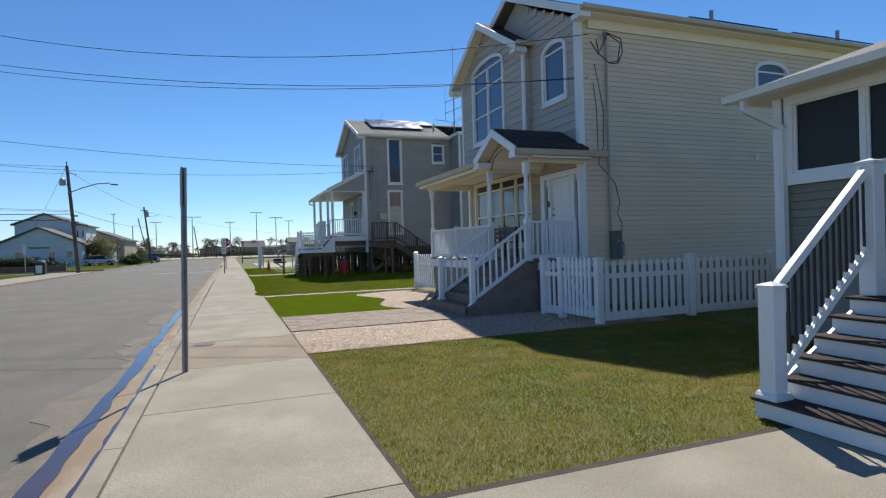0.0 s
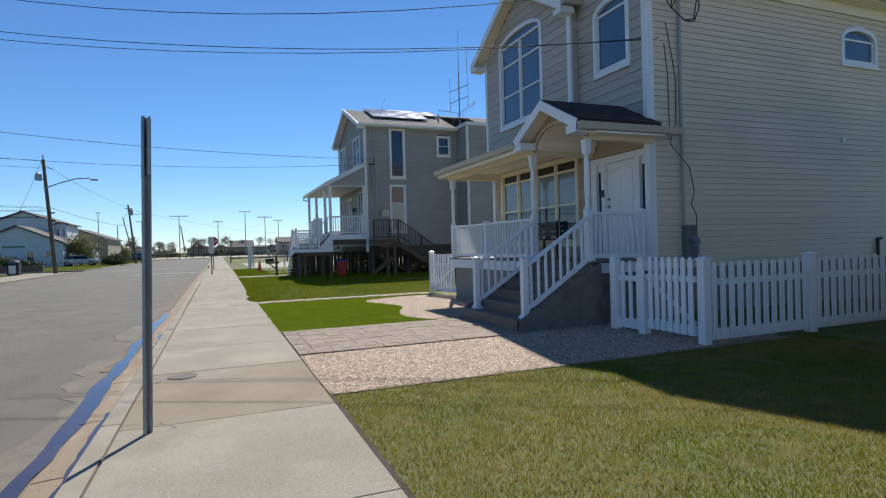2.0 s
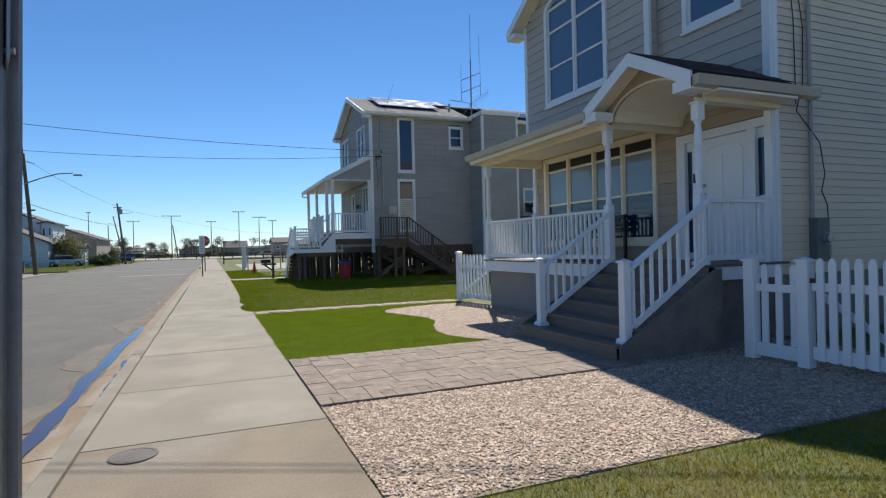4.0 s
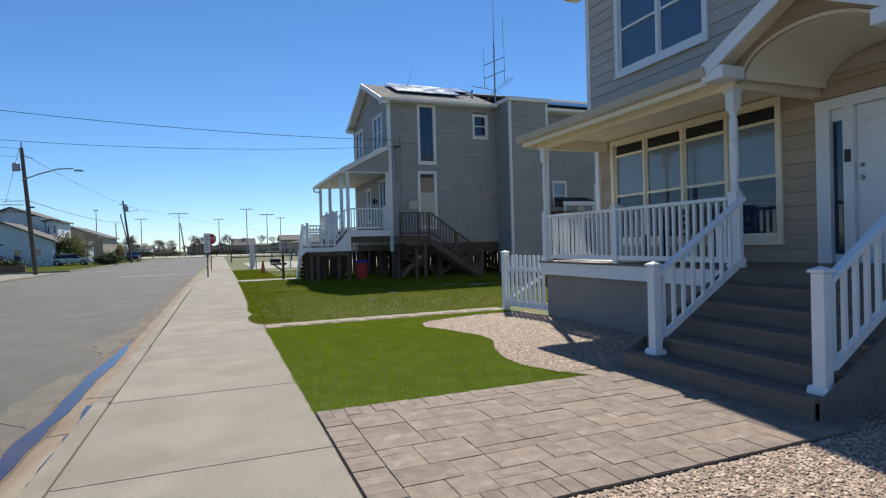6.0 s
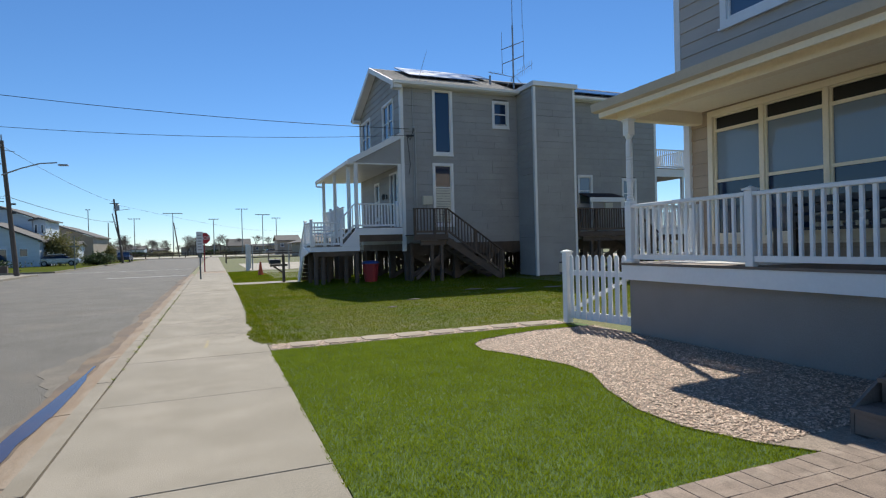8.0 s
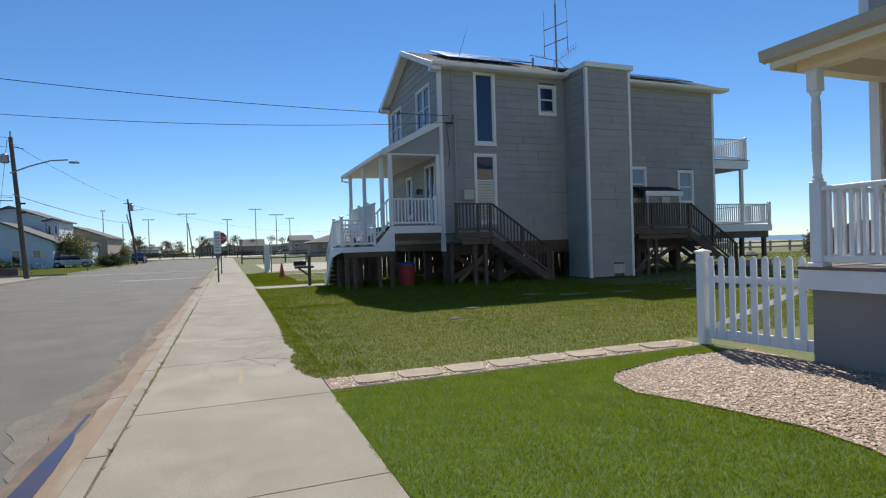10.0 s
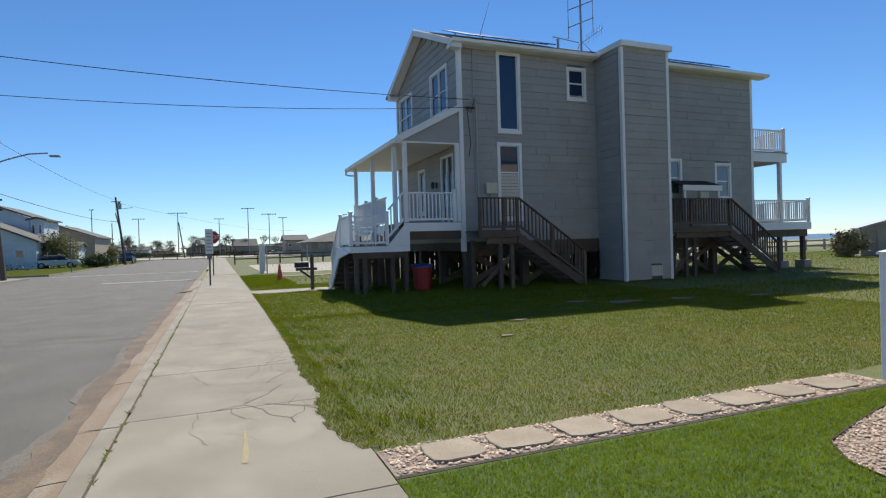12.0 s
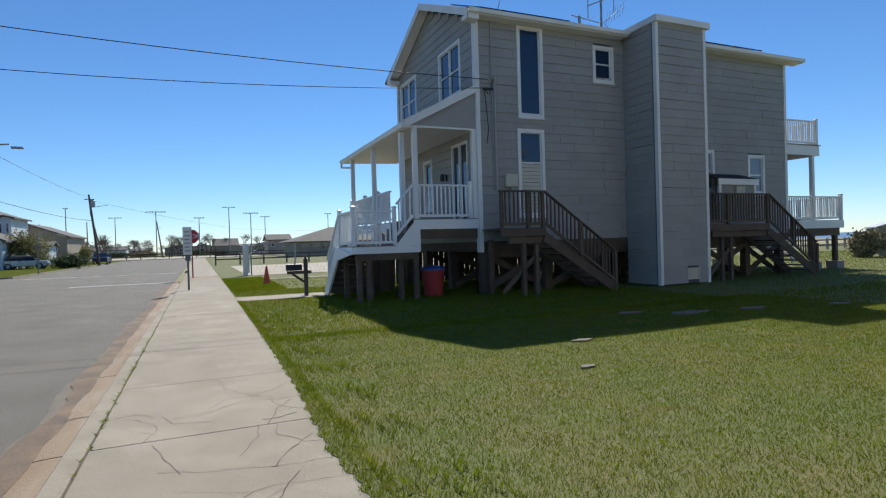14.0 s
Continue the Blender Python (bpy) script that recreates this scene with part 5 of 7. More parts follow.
fence("picket_fence", "white vinyl picket fence with capped posts along the side yard", (6.50, 8.32), (16.5, 8.32), 0, 1.09, [0, 2.05, 4.15, 6.2, 8.25, 10.0], 0.16, 0.085)
fence("picket_gate", "white picket gate and panel between fence and porch", (6.45, 8.32), (6.45, 10.60), 0, 1.09, [1.08, 1.72], 0.135)
gate = thing("gate", (6.45, 8.42, 0), "white picket gate with a diagonal brace", "gate")
me = picket(0.075, 1.06)
for k in range(7):
    ob = new("picket", me)
    ob.parent = gate
    ob.matrix_local = Matrix.Translation((-0.03, 0.05 + k * 0.125, 0.10)) @ Matrix.Rotation(radians(90), 4, "Z")
for z, h in ((0.17, 0.13), (0.86, 0.085)):
    put("gate_rail", beams(((6.45, 8.41, z), (6.45, 9.32, z), 0.035, h)), "white", gate)
put("gate_brace", beams(((6.475, 8.45, 0.25), (6.475, 9.28, 0.80), 0.02, 0.07)), "white", gate)
put("hinge", boxes((6.425, 6.432, 9.28, 9.34, 0.9, 0.95)), "black", gate)
gate2 = thing("gate", (6.45, 18.35, 0), "white picket gate beside the porch corner", "gate")
post(gate2, 6.45, 18.35, 0, 1.2, 0.125, "white", True)
dv = (Vector((6.66, 17.0, 0)) - Vector((6.45, 18.28, 0)))
for k in range(9):
    ob = new("picket", me)
    ob.parent = gate2
    p = Vector((6.45, 18.28, 0.06)) + dv * ((k + 0.6) / 9.3) - Vector((6.45, 18.35, 0))
    ob.matrix_local = Matrix.Translation(p + Vector((-0.03, 0, 0.04))) @ Matrix.Rotation(math.atan2(dv.y, dv.x), 4, "Z")
for z, h in ((0.15, 0.13), (0.86, 0.085)):
    put("gate_rail", beams(((6.45, 18.27, z), (6.66, 17.0, z), 0.035, h)), "white", gate2)
put("gate_brace", beams(((6.48, 18.2, 0.25), (6.68, 17.1, 0.80), 0.02, 0.06)), "white", gate2)


# ---- near house with the black-and-white stair ----
near = thing("house", (8.1, 2.0, 0), "low house with olive-grey siding, white trim and a wide front window", "house")
NX_, NY_ = Plane("x", 8.10, -1), Plane("y", 6.22, 1)
siding(near, NX_, -4.0, 6.22, 1.0, 3.42, [rect_hole(3.7, 6.1, 2.2, 3.42)], 0.115, 99, "green_siding", seed=7)
siding(near, NY_, 8.10, 14.0, 1.0, 3.42, [], 0.115, 99, "green_siding", seed=8)
put("wall", boxes((13.9, 14.0, -4, 6.2, 1.0, 3.42), (8.1, 14, -4.0, -3.9, 1.0, 3.42)), "green_siding", near)
put("foundation", boxes((8.14, 13.9, -3.9, 6.18, -0.1, 0.998)), "stucco", near)
put("corner_board", boxes((8.045, 8.075, 6.12, 6.25, 0.95, 3.42), (8.075, 8.19, 6.225, 6.25, 0.95, 3.42)), "white", near)
window(near, NX_, 3.65, 6.08, 2.19, 3.42, 0.12, "white", (5.02,), (), glass="screen", label="wide white-framed front window behind a dark insect screen")
bm = bmesh.new()
prism(bm, [(7.56, 3.46), (11.0, 4.6), (14.6, 3.46), (14.6, 3.52), (11.0, 4.68), (7.56, 3.52)], "y", -4.4, 6.62)
put("roof", bm, "roof_grey", near, "grey shingle roof")
put("soffit", boxes((7.58, 14.4, -4.35, 6.6, 3.422, 3.455)), "soffit", near, "cream soffit boards")
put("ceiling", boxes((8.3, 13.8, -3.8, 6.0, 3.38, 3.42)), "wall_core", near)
gut = bmesh.new()
prism(gut, [(7.575, 3.40), (7.49, 3.42), (7.47, 3.52), (7.485, 3.52), (7.5, 3.435), (7.56, 3.415), (7.56, 3.51), (7.575, 3.51)], "y", -4.4, 6.64)
put("gutter", gut, "trim", near, "white metal gutter")
ds = thing("downspout", (8.0, 6.1, 0.3), "", "")
ds.parent = near
ds.location = Vector((8.0, 6.1, 0.3)) - world_base(near)
put("downspout_pipe", beams(((8.015, 6.08, 0.35), (8.015, 6.08, 2.98), 0.09, 0.07, (0, 1, 0)), ((8.015, 6.08, 2.98), (7.60, 6.35, 3.27), 0.09, 0.07), ((7.60, 6.35, 3.27), (7.60, 6.35, 3.42), 0.09, 0.07, (0, 1, 0))), "trim", ds, "white downspout")
stair = thing("staircase", (5.15, 3.0, 0), "white front steps with dark treads, black balusters and a white handrail", "staircase")
for k in range(7):
    x0, z = 5.17 + k * 0.265, 0.165 * (k + 1)
    put("tread", boxes((x0 - 0.03, x0 + 0.265, 1.6, 4.18, z - 0.028, z)), "roof", stair, "dark grey tread", bevel=0.004)
    put("riser", boxes((x0, x0 + 0.02, 1.6, 4.15, z - 0.165, z - 0.029)), "white", stair)
put("side_panel", prism(bmesh.new(), [(5.2, -0.05), (9.12, -0.05), (9.12, 1.12), (6.95, 1.12), (5.2, 0.12)], "y", 4.11, 4.145), "white", stair)
put("landing", boxes((7.03, 9.12, 1.6, 4.18, 1.13, 1.16)), "roof", stair, "dark grey landing boards")
for xx, zz, hh in ((5.26, 0.166, 0.98), (6.66, 1.0, 1.27)):
    post(stair, xx, 4.03, zz, zz + hh, 0.16, "white", True, zz < 0.5, "newel_post")
a, b = Vector((5.33, 4.03, 0.28)), Vector((6.60, 4.03, 1.22))
put("handrail", beams((a + Vector((0, 0, 0.87)), b + Vector((0, 0, 1.0)), 0.085, 0.075)), "white", stair, "white handrail", bevel=0.01)
put("bottom_rail", beams((a + Vector((0, 0, 0.06)), b + Vector((0, 0, 0.22)), 0.05, 0.06)), "white", stair)
for k in range(14):
    t = (k + 0.6) / 14.2
    p = a.lerp(b, t)
    put("baluster", beams((p + Vector((0, 0, 0.07 + 0.16 * t)), p + Vector((0, 0, 0.85 + 0.13 * t)), 0.019, 0.019, (0, 1, 0))), "black", stair)
    put("bracket", boxes((p.x - 0.02, p.x + 0.02, 4.01, 4.05, p.z + 0.09 + 0.16 * t, p.z + 0.14 + 0.16 * t)), "white", stair)

tray = tagged(part("storage_tray", boxes((5.62, 6.20, 2.55, 3.18, 0.601, 0.76)), "black", bevel=0.012), "black plastic tray standing on the front steps", "tray")
near.location.y -= 0.09
stair.scale = (0.87, 0.87, 0.90)
stair.location = (4.455, 2.54, 0.0)


# ---- raised grey shingle house on timber piles ----
ra = thing("house", (14.0, 34.0, 0), "tall grey-shingled house with white trim raised on dark timber piles", "house")
AY0, AY1, AX0, AX1 = 31.36, 37.95, 7.8, 20.65
SY, SX = Plane("y", AY0, -1), Plane("x", AX0, -1)
AB, AT = 1.46, 7.72
siding(ra, SY, AX0, AX1, AB, AT, [rect_hole(9.19, 9.95, 5.08, 7.66), rect_hole(9.14, 9.93, 2.2, 4.66), rect_hole(11.9, 12.58, 6.33, 7.36), rect_hole(18.63, 19.37, 2.9, 4.22), rect_hole(16.15, 16.85, 3.0, 4.32)], 0.262, 1.35, "shake", name="shingle_panel", seed=31, lap=0.03)
AR = 34.45
siding(ra, SX, AY0, AY1, AB, 9.2, [rect_hole(32.32, 33.82, 5.92, 7.40), rect_hole(35.95, 37.5, 5.95, 7.40), rect_hole(31.98, 33.1, 2.06, 4.42), rect_hole(34.7, 35.35, 2.6, 4.2)], 0.262, 1.35, "shake", name="shingle_panel", seed=32, lap=0.03, core="shake",
       limit=lambda z: (AY0, AY1) if z < 7.7 else ((AY0 + (z - 7.7) / 0.43, AY1 - (z - 7.7) / 0.43) if z < 9.08 else None))
put("wall", boxes((AX0, AX1, AY1 - 0.12, AY1, AB, AT), (AX1 - 0.12, AX1, AY0 + 0.14, AY1 - 0.12, AB, AT)), "shake", ra)
put("floor", boxes((AX0 + 0.02, AX1, AY0 + 0.02, AY1, AB - 0.28, AB - 0.002)), "wood_dark", ra, "dark timber floor framing")
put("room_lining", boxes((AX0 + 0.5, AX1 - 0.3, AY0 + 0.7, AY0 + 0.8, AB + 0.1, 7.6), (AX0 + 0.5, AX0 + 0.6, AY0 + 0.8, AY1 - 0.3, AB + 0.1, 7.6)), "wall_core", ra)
CZ = 7.93
CX0, CX1, CY0 = 13.05, 15.0, 29.97
siding(ra, Plane("y", CY0, -1), CX0, CX1, 0.02, CZ - 0.1, [rect_hole(14.1, 14.55, 0.15, 0.46)], 0.262, 1.35, "shake", name="shingle_panel", seed=33, lap=0.03)
siding(ra, Plane("x", CX0, -1), CY0 + 0.145, AY0 - 0.03, 0.02, CZ - 0.1, [], 0.262, 1.35, "shake", name="shingle_panel", seed=34, lap=0.03)
put("wall", boxes((CX1 - 0.12, CX1, CY0 + 0.145, AY0 - 0.03, 0.02, CZ - 0.1), (CX0 + 0.0, CX1, AY0 + 0.0, 34.2, 7.8, CZ - 0.1)), "shake", ra)
put("parapet_trim", boxes((CX0 - 0.10, CX1 + 0.12, CY0 - 0.14, CY0 - 0.0, CZ - 0.16, CZ + 0.02), (CX0 - 0.10, CX0 + 0.0, CY0 + 0.001, 34.2, CZ - 0.16, CZ + 0.02), (CX1, CX1 + 0.12, CY0 + 0.001, 34.2, CZ - 0.16, CZ + 0.02)), "trim", ra, "white parapet trim")
put("flat_roof", boxes((CX0, CX1, CY0 + 0.001, 34.2, CZ - 0.10, CZ - 0.02)), "roof_grey", ra)
for spans in ((CX0 - 0.035, CX0 + 0.07, CY0 - 0.035, CY0 + 0.0, 0.0, CZ - 0.165), (CX0 - 0.035, CX0 - 0.001, CY0 + 0.001, CY0 + 0.09, 0.0, CZ - 0.165), (CX1 - 0.07, CX1 + 0.035, CY0 - 0.035, CY0, 0.0, CZ - 0.165),
              (AX0 - 0.035, AX0 + 0.09, AY0 - 0.036, AY0, AB - 0.3, AT), (AX0 - 0.036, AX0 - 0.001, AY0 + 0.001, AY0 + 0.14, AB - 0.3, AT), (AX1 - 0.09, AX1 + 0.03, AY0 - 0.036, AY0, AB, AT), (AX0 - 0.036, AX0 - 0.001, AY1 - 0.1, AY1 + 0.03, AB, AT)):
    put("corner_board", boxes(spans), "trim", ra, "white corner board")
vent = put("flood_vent", boxes((14.08, 14.57, CY0 - 0.035, CY0 - 0.002, 0.13, 0.19), (14.08, 14.57, CY0 - 0.035, CY0 - 0.002, 0.42, 0.48), (14.08, 14.14, CY0 - 0.035, CY0 - 0.002, 0.19, 0.42), (14.51, 14.57, CY0 - 0.035, CY0 - 0.002, 0.19, 0.42), (14.14, 14.51, CY0 - 0.02, CY0 - 0.004, 0.19, 0.42)), "ivory", ra, "white flood vent")
# roof
E0, EZ, AS = 30.98, 7.70, 0.435
RZA = EZ + (AR - E0) * AS
for x0, x1 in ((7.42, 12.95), (15.1, 21.15)):
    put("roof", roof_slab(bmesh.new(), x0, x1, E0, EZ, AR, RZA, 0.08), "roof_grey", ra, "grey-brown asphalt shingle roof")
    for k in range(16):
        t0, t1 = k / 16, (k + 1) / 16
        put("shingle_course", roof_slab(bmesh.new(), x0 - 0.01, x1 + 0.01, E0 - 0.02 + (AR - E0) * t0, EZ + 0.08 + (RZA - EZ) * t0, E0 + (AR - E0) * t1, EZ + 0.078 + (RZA - EZ) * t1, 0.014), "roof_grey", ra)
    put("soffit", boxes((x0 + 0.02, x1 - 0.02, E0 - 0.01, AY0, EZ - 0.03, EZ - 0.012)), "trim", ra)
    gut = bmesh.new()
    prism(gut, [(E0 - 0.005, EZ - 0.02), (E0 - 0.09, EZ), (E0 - 0.11, EZ + 0.1), (E0 - 0.095, EZ + 0.1), (E0 - 0.08, EZ + 0.015), (E0 - 0.015, EZ), (E0 - 0.015, EZ + 0.1), (E0 - 0.005, EZ + 0.1)], "x", x0, x1)
    put("gutter", gut, "trim", ra, "white gutter")
put("roof", roof_slab(bmesh.new(), 12.951, 15.099, 34.2, EZ + (34.2 - E0) * AS, AR, RZA, 0.08), "roof_grey", ra)
put("roof", roof_slab(bmesh.new(), 7.42, 21.15, AY1 + 0.38, EZ, AR, RZA, 0.08), "roof_grey", ra)
for ya in (E0, 2 * AR - E0):
    put("rake_board", rake(bmesh.new(), 7.38, 7.415, ya, EZ + 0.1, AR, RZA + 0.1, 0.22), "trim", ra, "white rake board")
    put("rake_soffit", rake(bmesh.new(), 7.42, 7.76, ya, EZ - 0.01, AR, RZA - 0.012, 0.02), "trim", ra)
    a, b = sorted((ya, ya + (0.34 if ya < AR else -0.34)))
    put("eave_return", boxes((7.39, 7.76, a, b, EZ - 0.16, EZ - 0.035)), "trim", ra)
window(ra, SY, 9.13, 10.01, 5.02, 7.70, 0.10, "trim", (), (), label="tall narrow fixed window in a white frame")
wn2 = window(ra, SY, 9.08, 9.99, 2.14, 4.70, 0.10, "trim", (), (3.72,), lower_glass="glass", label="tall narrow window with a half-lowered blind")
for k in range(13):
    put("blind_slat", boxes((9.20, 9.87, AY0 + 0.008, AY0 + 0.02, 2.30 + k * 0.107, 2.30 + k * 0.107 + 0.095)), "blind", wn2)
window(ra, SY, 11.84, 12.64, 6.27, 7.41, 0.10, "trim", (), (6.85,), label="small square sash window")
window(ra, SY, 18.57, 19.43, 2.84, 4.28, 0.10, "trim", (), (3.56,), glass="glass_blind", label="small white sash window with a pale blind")
window(ra, SY, 16.09, 16.91, 2.94, 4.38, 0.10, "trim", (), (3.66,), glass="glass_blind", label="small white sash window with a pale blind")
window(ra, SX, 32.26, 33.88, 5.86, 7.46, 0.09, "trim", (33.07,), (6.62,), label="pair of white sash windows in the gable")
window(ra, SX, 35.89, 37.56, 5.89, 7.46, 0.09, "trim", (36.72,), (6.62,), label="pair of white sash windows in the gable")
window(ra, SX, 34.65, 35.40, 2.55, 4.25, 0.09, "trim", (), (3.4,), label="narrow porch sash window")
# porch
PDZ, LDZ, QX = 2.12, 1.43, 5.94
put("porch_deck", boxes((QX - 0.1, 7.76, 31.42, 38.0, PDZ - 0.05, PDZ)), "tread", ra)
put("deck_fascia", boxes((QX - 0.1, 7.79, 31.385, 31.415, 1.84, PDZ - 0.02), (QX - 0.105, QX - 0.075, 33.4, 38.0, 1.84, PDZ - 0.02)), "white", ra, "white deck fascia")
put("lower_deck", boxes((4.19, QX - 0.11, 31.42, 33.0, LDZ - 0.05, LDZ)), "tread", ra)
put("deck_fascia", boxes((4.14, QX + 0.02, 31.36, 31.384, 1.23, LDZ - 0.02), (4.135, 4.165, 31.42, 33.0, 1.23, LDZ - 0.02)), "white", ra, "white deck fascia")
bm = bmesh.new()
prism(bm, [(5.30, LDZ - 0.018), (QX + 0.02, LDZ - 0.018), (QX + 0.02, 1.24), (QX + 0.06, 1.24), (QX + 0.06, 2.09), (QX - 0.06, 2.09)], "y", 31.355, 31.384)
put("stair_side", bm, "white", ra)
for k in range(3):
    put("step", boxes((5.25 + k * 0.2, QX - 0.12, 31.5, 33.2, LDZ + 0.001 + k * 0.16, LDZ + (k + 1) * 0.16)), "tread", ra)
for k in range(7):
    y0, z = 33.0 + k * 0.21, LDZ - 0.18 * k
    put("step", boxes((4.20, 5.4, y0, y0 + 0.22, z - 0.21, z - 0.17)), "wood_dark", ra)
    put("riser", boxes((4.20, 5.4, y0 + 0.18, y0 + 0.2, z - 0.33, z - 0.212)), "wood_dark", ra)
bm = bmesh.new()
prism(bm, [(31.38, 1.23), (33.0, 1.42), (34.65, 0.18), (34.65, -0.05), (34.3, -0.05), (32.9, 1.05)], "x", 4.08, 4.133)
put("stringer", bm, "white", ra, "white stair stringer")
GX, GZ = 5.78, 4.55
for px_, py_, z_ in ((QX, 31.47, PDZ), (GX, 32.05, LDZ), (GX, 34.75, LDZ), (GX, 37.4, LDZ), (7.70, 31.45, PDZ)):
    post(ra, px_, py_, z_, 4.62 if py_ < 31.6 else GZ, 0.13, "trim", False, False, "porch_post")
post(ra, 7.58, 31.5, PDZ, 3.12, 0.10, "white")
railing(ra, (QX + 0.07, 31.5), (7.52, 31.5), PDZ, PDZ, 0.92)
railing(ra, (5.38, 31.5), (QX - 0.08, 31.5), 1.62, 2.14, 0.90)
for px_ in (4.20, 5.32):
    post(ra, px_, 31.5, LDZ, LDZ + 1.0, 0.1, "white")
railing(ra, (4.26, 31.5), (5.26, 31.5), LDZ, LDZ, 0.9)
railing(ra, (4.20, 31.56), (4.20, 32.9), LDZ, LDZ, 0.9)
post(ra, 4.20, 32.96, LDZ, LDZ + 1.0, 0.1, "white")
railing(ra, (4.20, 33.02), (4.18, 34.6), LDZ, 0.15, 0.9)
railing(ra, (QX - 0.1, 33.35), (QX - 0.1, 37.9), PDZ, PDZ, 0.92)
for yy in (34.6, 36.1, 37.9):
    post(ra, QX - 0.1, yy, PDZ, PDZ + 1.0, 0.1, "white")
bench2 = thing("bench", (4.85, 32.75, LDZ), "white slatted bench on the lower porch deck", "bench")
for k in range(5):
    part("seat_slat", boxes((-0.45, 0.45, -0.22 + k * 0.09, -0.15 + k * 0.09, 0.40, 0.43)), "white", bench2)
for x_, y_ in ((-0.4, -0.18), (0.4, -0.18), (-0.4, 0.18), (0.4, 0.18)):
    part("leg", boxes((x_ - 0.03, x_ + 0.03, y_ - 0.03, y_ + 0.03, 0, 0.399)), "white", bench2)
for k in range(3):
    part("back_slat", boxes((-0.45, 0.45, 0.225, 0.25, 0.50 + k * 0.12, 0.58 + k * 0.12)), "white", bench2)
bm = bmesh.new()
prism(bm, [(5.66, 4.64), (7.79, 5.74), (7.79, 5.82), (5.66, 4.72)], "y", 31.34, 38.4)
put("porch_roof", bm, "roof_grey", ra, "grey shingle porch roof")
bm = bmesh.new()
prism(bm, [(5.86, 4.63), (5.86, 4.72), (7.79, 5.71), (7.79, 4.64)], "y", 31.40, 31.44)
put("porch_gable", bm, "shake", ra, "grey shingled porch end")
put("rake_board", beams(((5.64, 31.32, 4.64), (7.86, 31.32, 5.79), 0.035, 0.20)), "trim", ra, "white rake board")
put("eave_trim", boxes((5.66, 7.74, 31.41, 31.443, 4.58, 4.632)), "trim", ra, "white trim under the porch end")
bm = bmesh.new()
prism(bm, [(5.68, GZ + 0.01), (7.78, 4.62), (7.78, 4.65), (5.68, GZ + 0.04)], "y", 31.445, 38.3)
put("porch_ceiling", bm, "trim", ra, "white porch ceiling")
gut = bmesh.new()
prism(gut, [(5.65, 4.54), (5.57, 4.56), (5.55, 4.68), (5.65, 4.68)], "y", 31.32, 38.45)
put("gutter", gut, "trim", ra)
cable("downspout", [(5.60, 38.35, 4.55), (5.60, 38.35, 4.42), (5.78, 37.5, 4.30)], 0.04, "trim", ra)
bm = bmesh.new()
for a, b in ((31.98, 32.06), (33.02, 33.1), (32.5, 32.58)):
    SX.slab(bm, a, b, 2.06, 4.34, -0.06, 0.03)
SX.slab(bm, 31.98, 33.1, 4.34, 4.42, -0.06, 0.033)
put("door_frame", bm, "trim", ra)
put("pane", SX.slab(bmesh.new(), 32.06, 32.5, 2.1, 4.34, -0.04, -0.03), "glass", ra)
put("pane", SX.slab(bmesh.new(), 32.58, 33.02, 2.1, 4.34, -0.04, -0.03), "glass", ra)
lamp = thing("wall_lantern", (7.7, 33.5, 3.5), "small black lantern on the grey porch wall", "wall lamp")
part("backplate", boxes((0.02, 0.06, -0.06, 0.06, -0.1, 0.1)), "black", lamp)
part("lantern_cage", lathe(bmesh.new(), (-0.08, 0, -0.12), [(0.03, 0), (0.07, 0.04), (0.07, 0.18), (0.02, 0.24)], 8), "black", lamp)
part("arm", beams(((0.02, 0, 0.08), (-0.08, 0, 0.12), 0.02, 0.02)), "black", lamp)
# services on the side wall
put("conduit", tube(bmesh.new(), (8.34, AY0 - 0.06, 2.9), (8.34, AY0 - 0.06, 5.95), 0.035, 0.035, 8), "pipe", ra, "grey conduit pipe")
put("conduit", tube(bmesh.new(), (8.27, AY0 - 0.05, 2.9), (8.27, AY0 - 0.05, 7.68), 0.02, 0.02, 8), "pipe", ra)
put("weather_head", tube(bmesh.new(), (8.34, AY0 - 0.06, 5.95), (8.26, AY0 - 0.16, 6.08), 0.05, 0.06, 8), "pipe", ra)
put("conduit_bracket", boxes((8.0, 8.3, AY0 - 0.09, AY0 - 0.03, 5.72, 5.78)), "black", ra)
cable("drip_cable", [(8.26, AY0 - 0.16, 6.0), (8.1, AY0 - 0.18, 5.55), (8.0, AY0 - 0.1, 5.75), (8.05, AY0 - 0.1, 5.3), (8.12, AY0 - 0.08, 4.6), (8.05, AY0 - 0.08, 4.2)], 0.012, "wire", ra)
em2 = thing("electric_meter", (8.80, AY0 - 0.1, 3.16), "ivory electric meter box on the grey shingle wall", "electric meter")
part("meter_box", boxes((-0.2, 0.2, -0.06, 0.068, -0.16, 0.2)), "ivory", em2, bevel=0.015)
part("dial", boxes((-0.06, 0.06, -0.072, -0.061, -0.04, 0.08)), "blind", em2)
part("conduit_stub", boxes((-0.03, 0.03, -0.02, 0.04, -0.4, -0.161)), "pipe", em2)


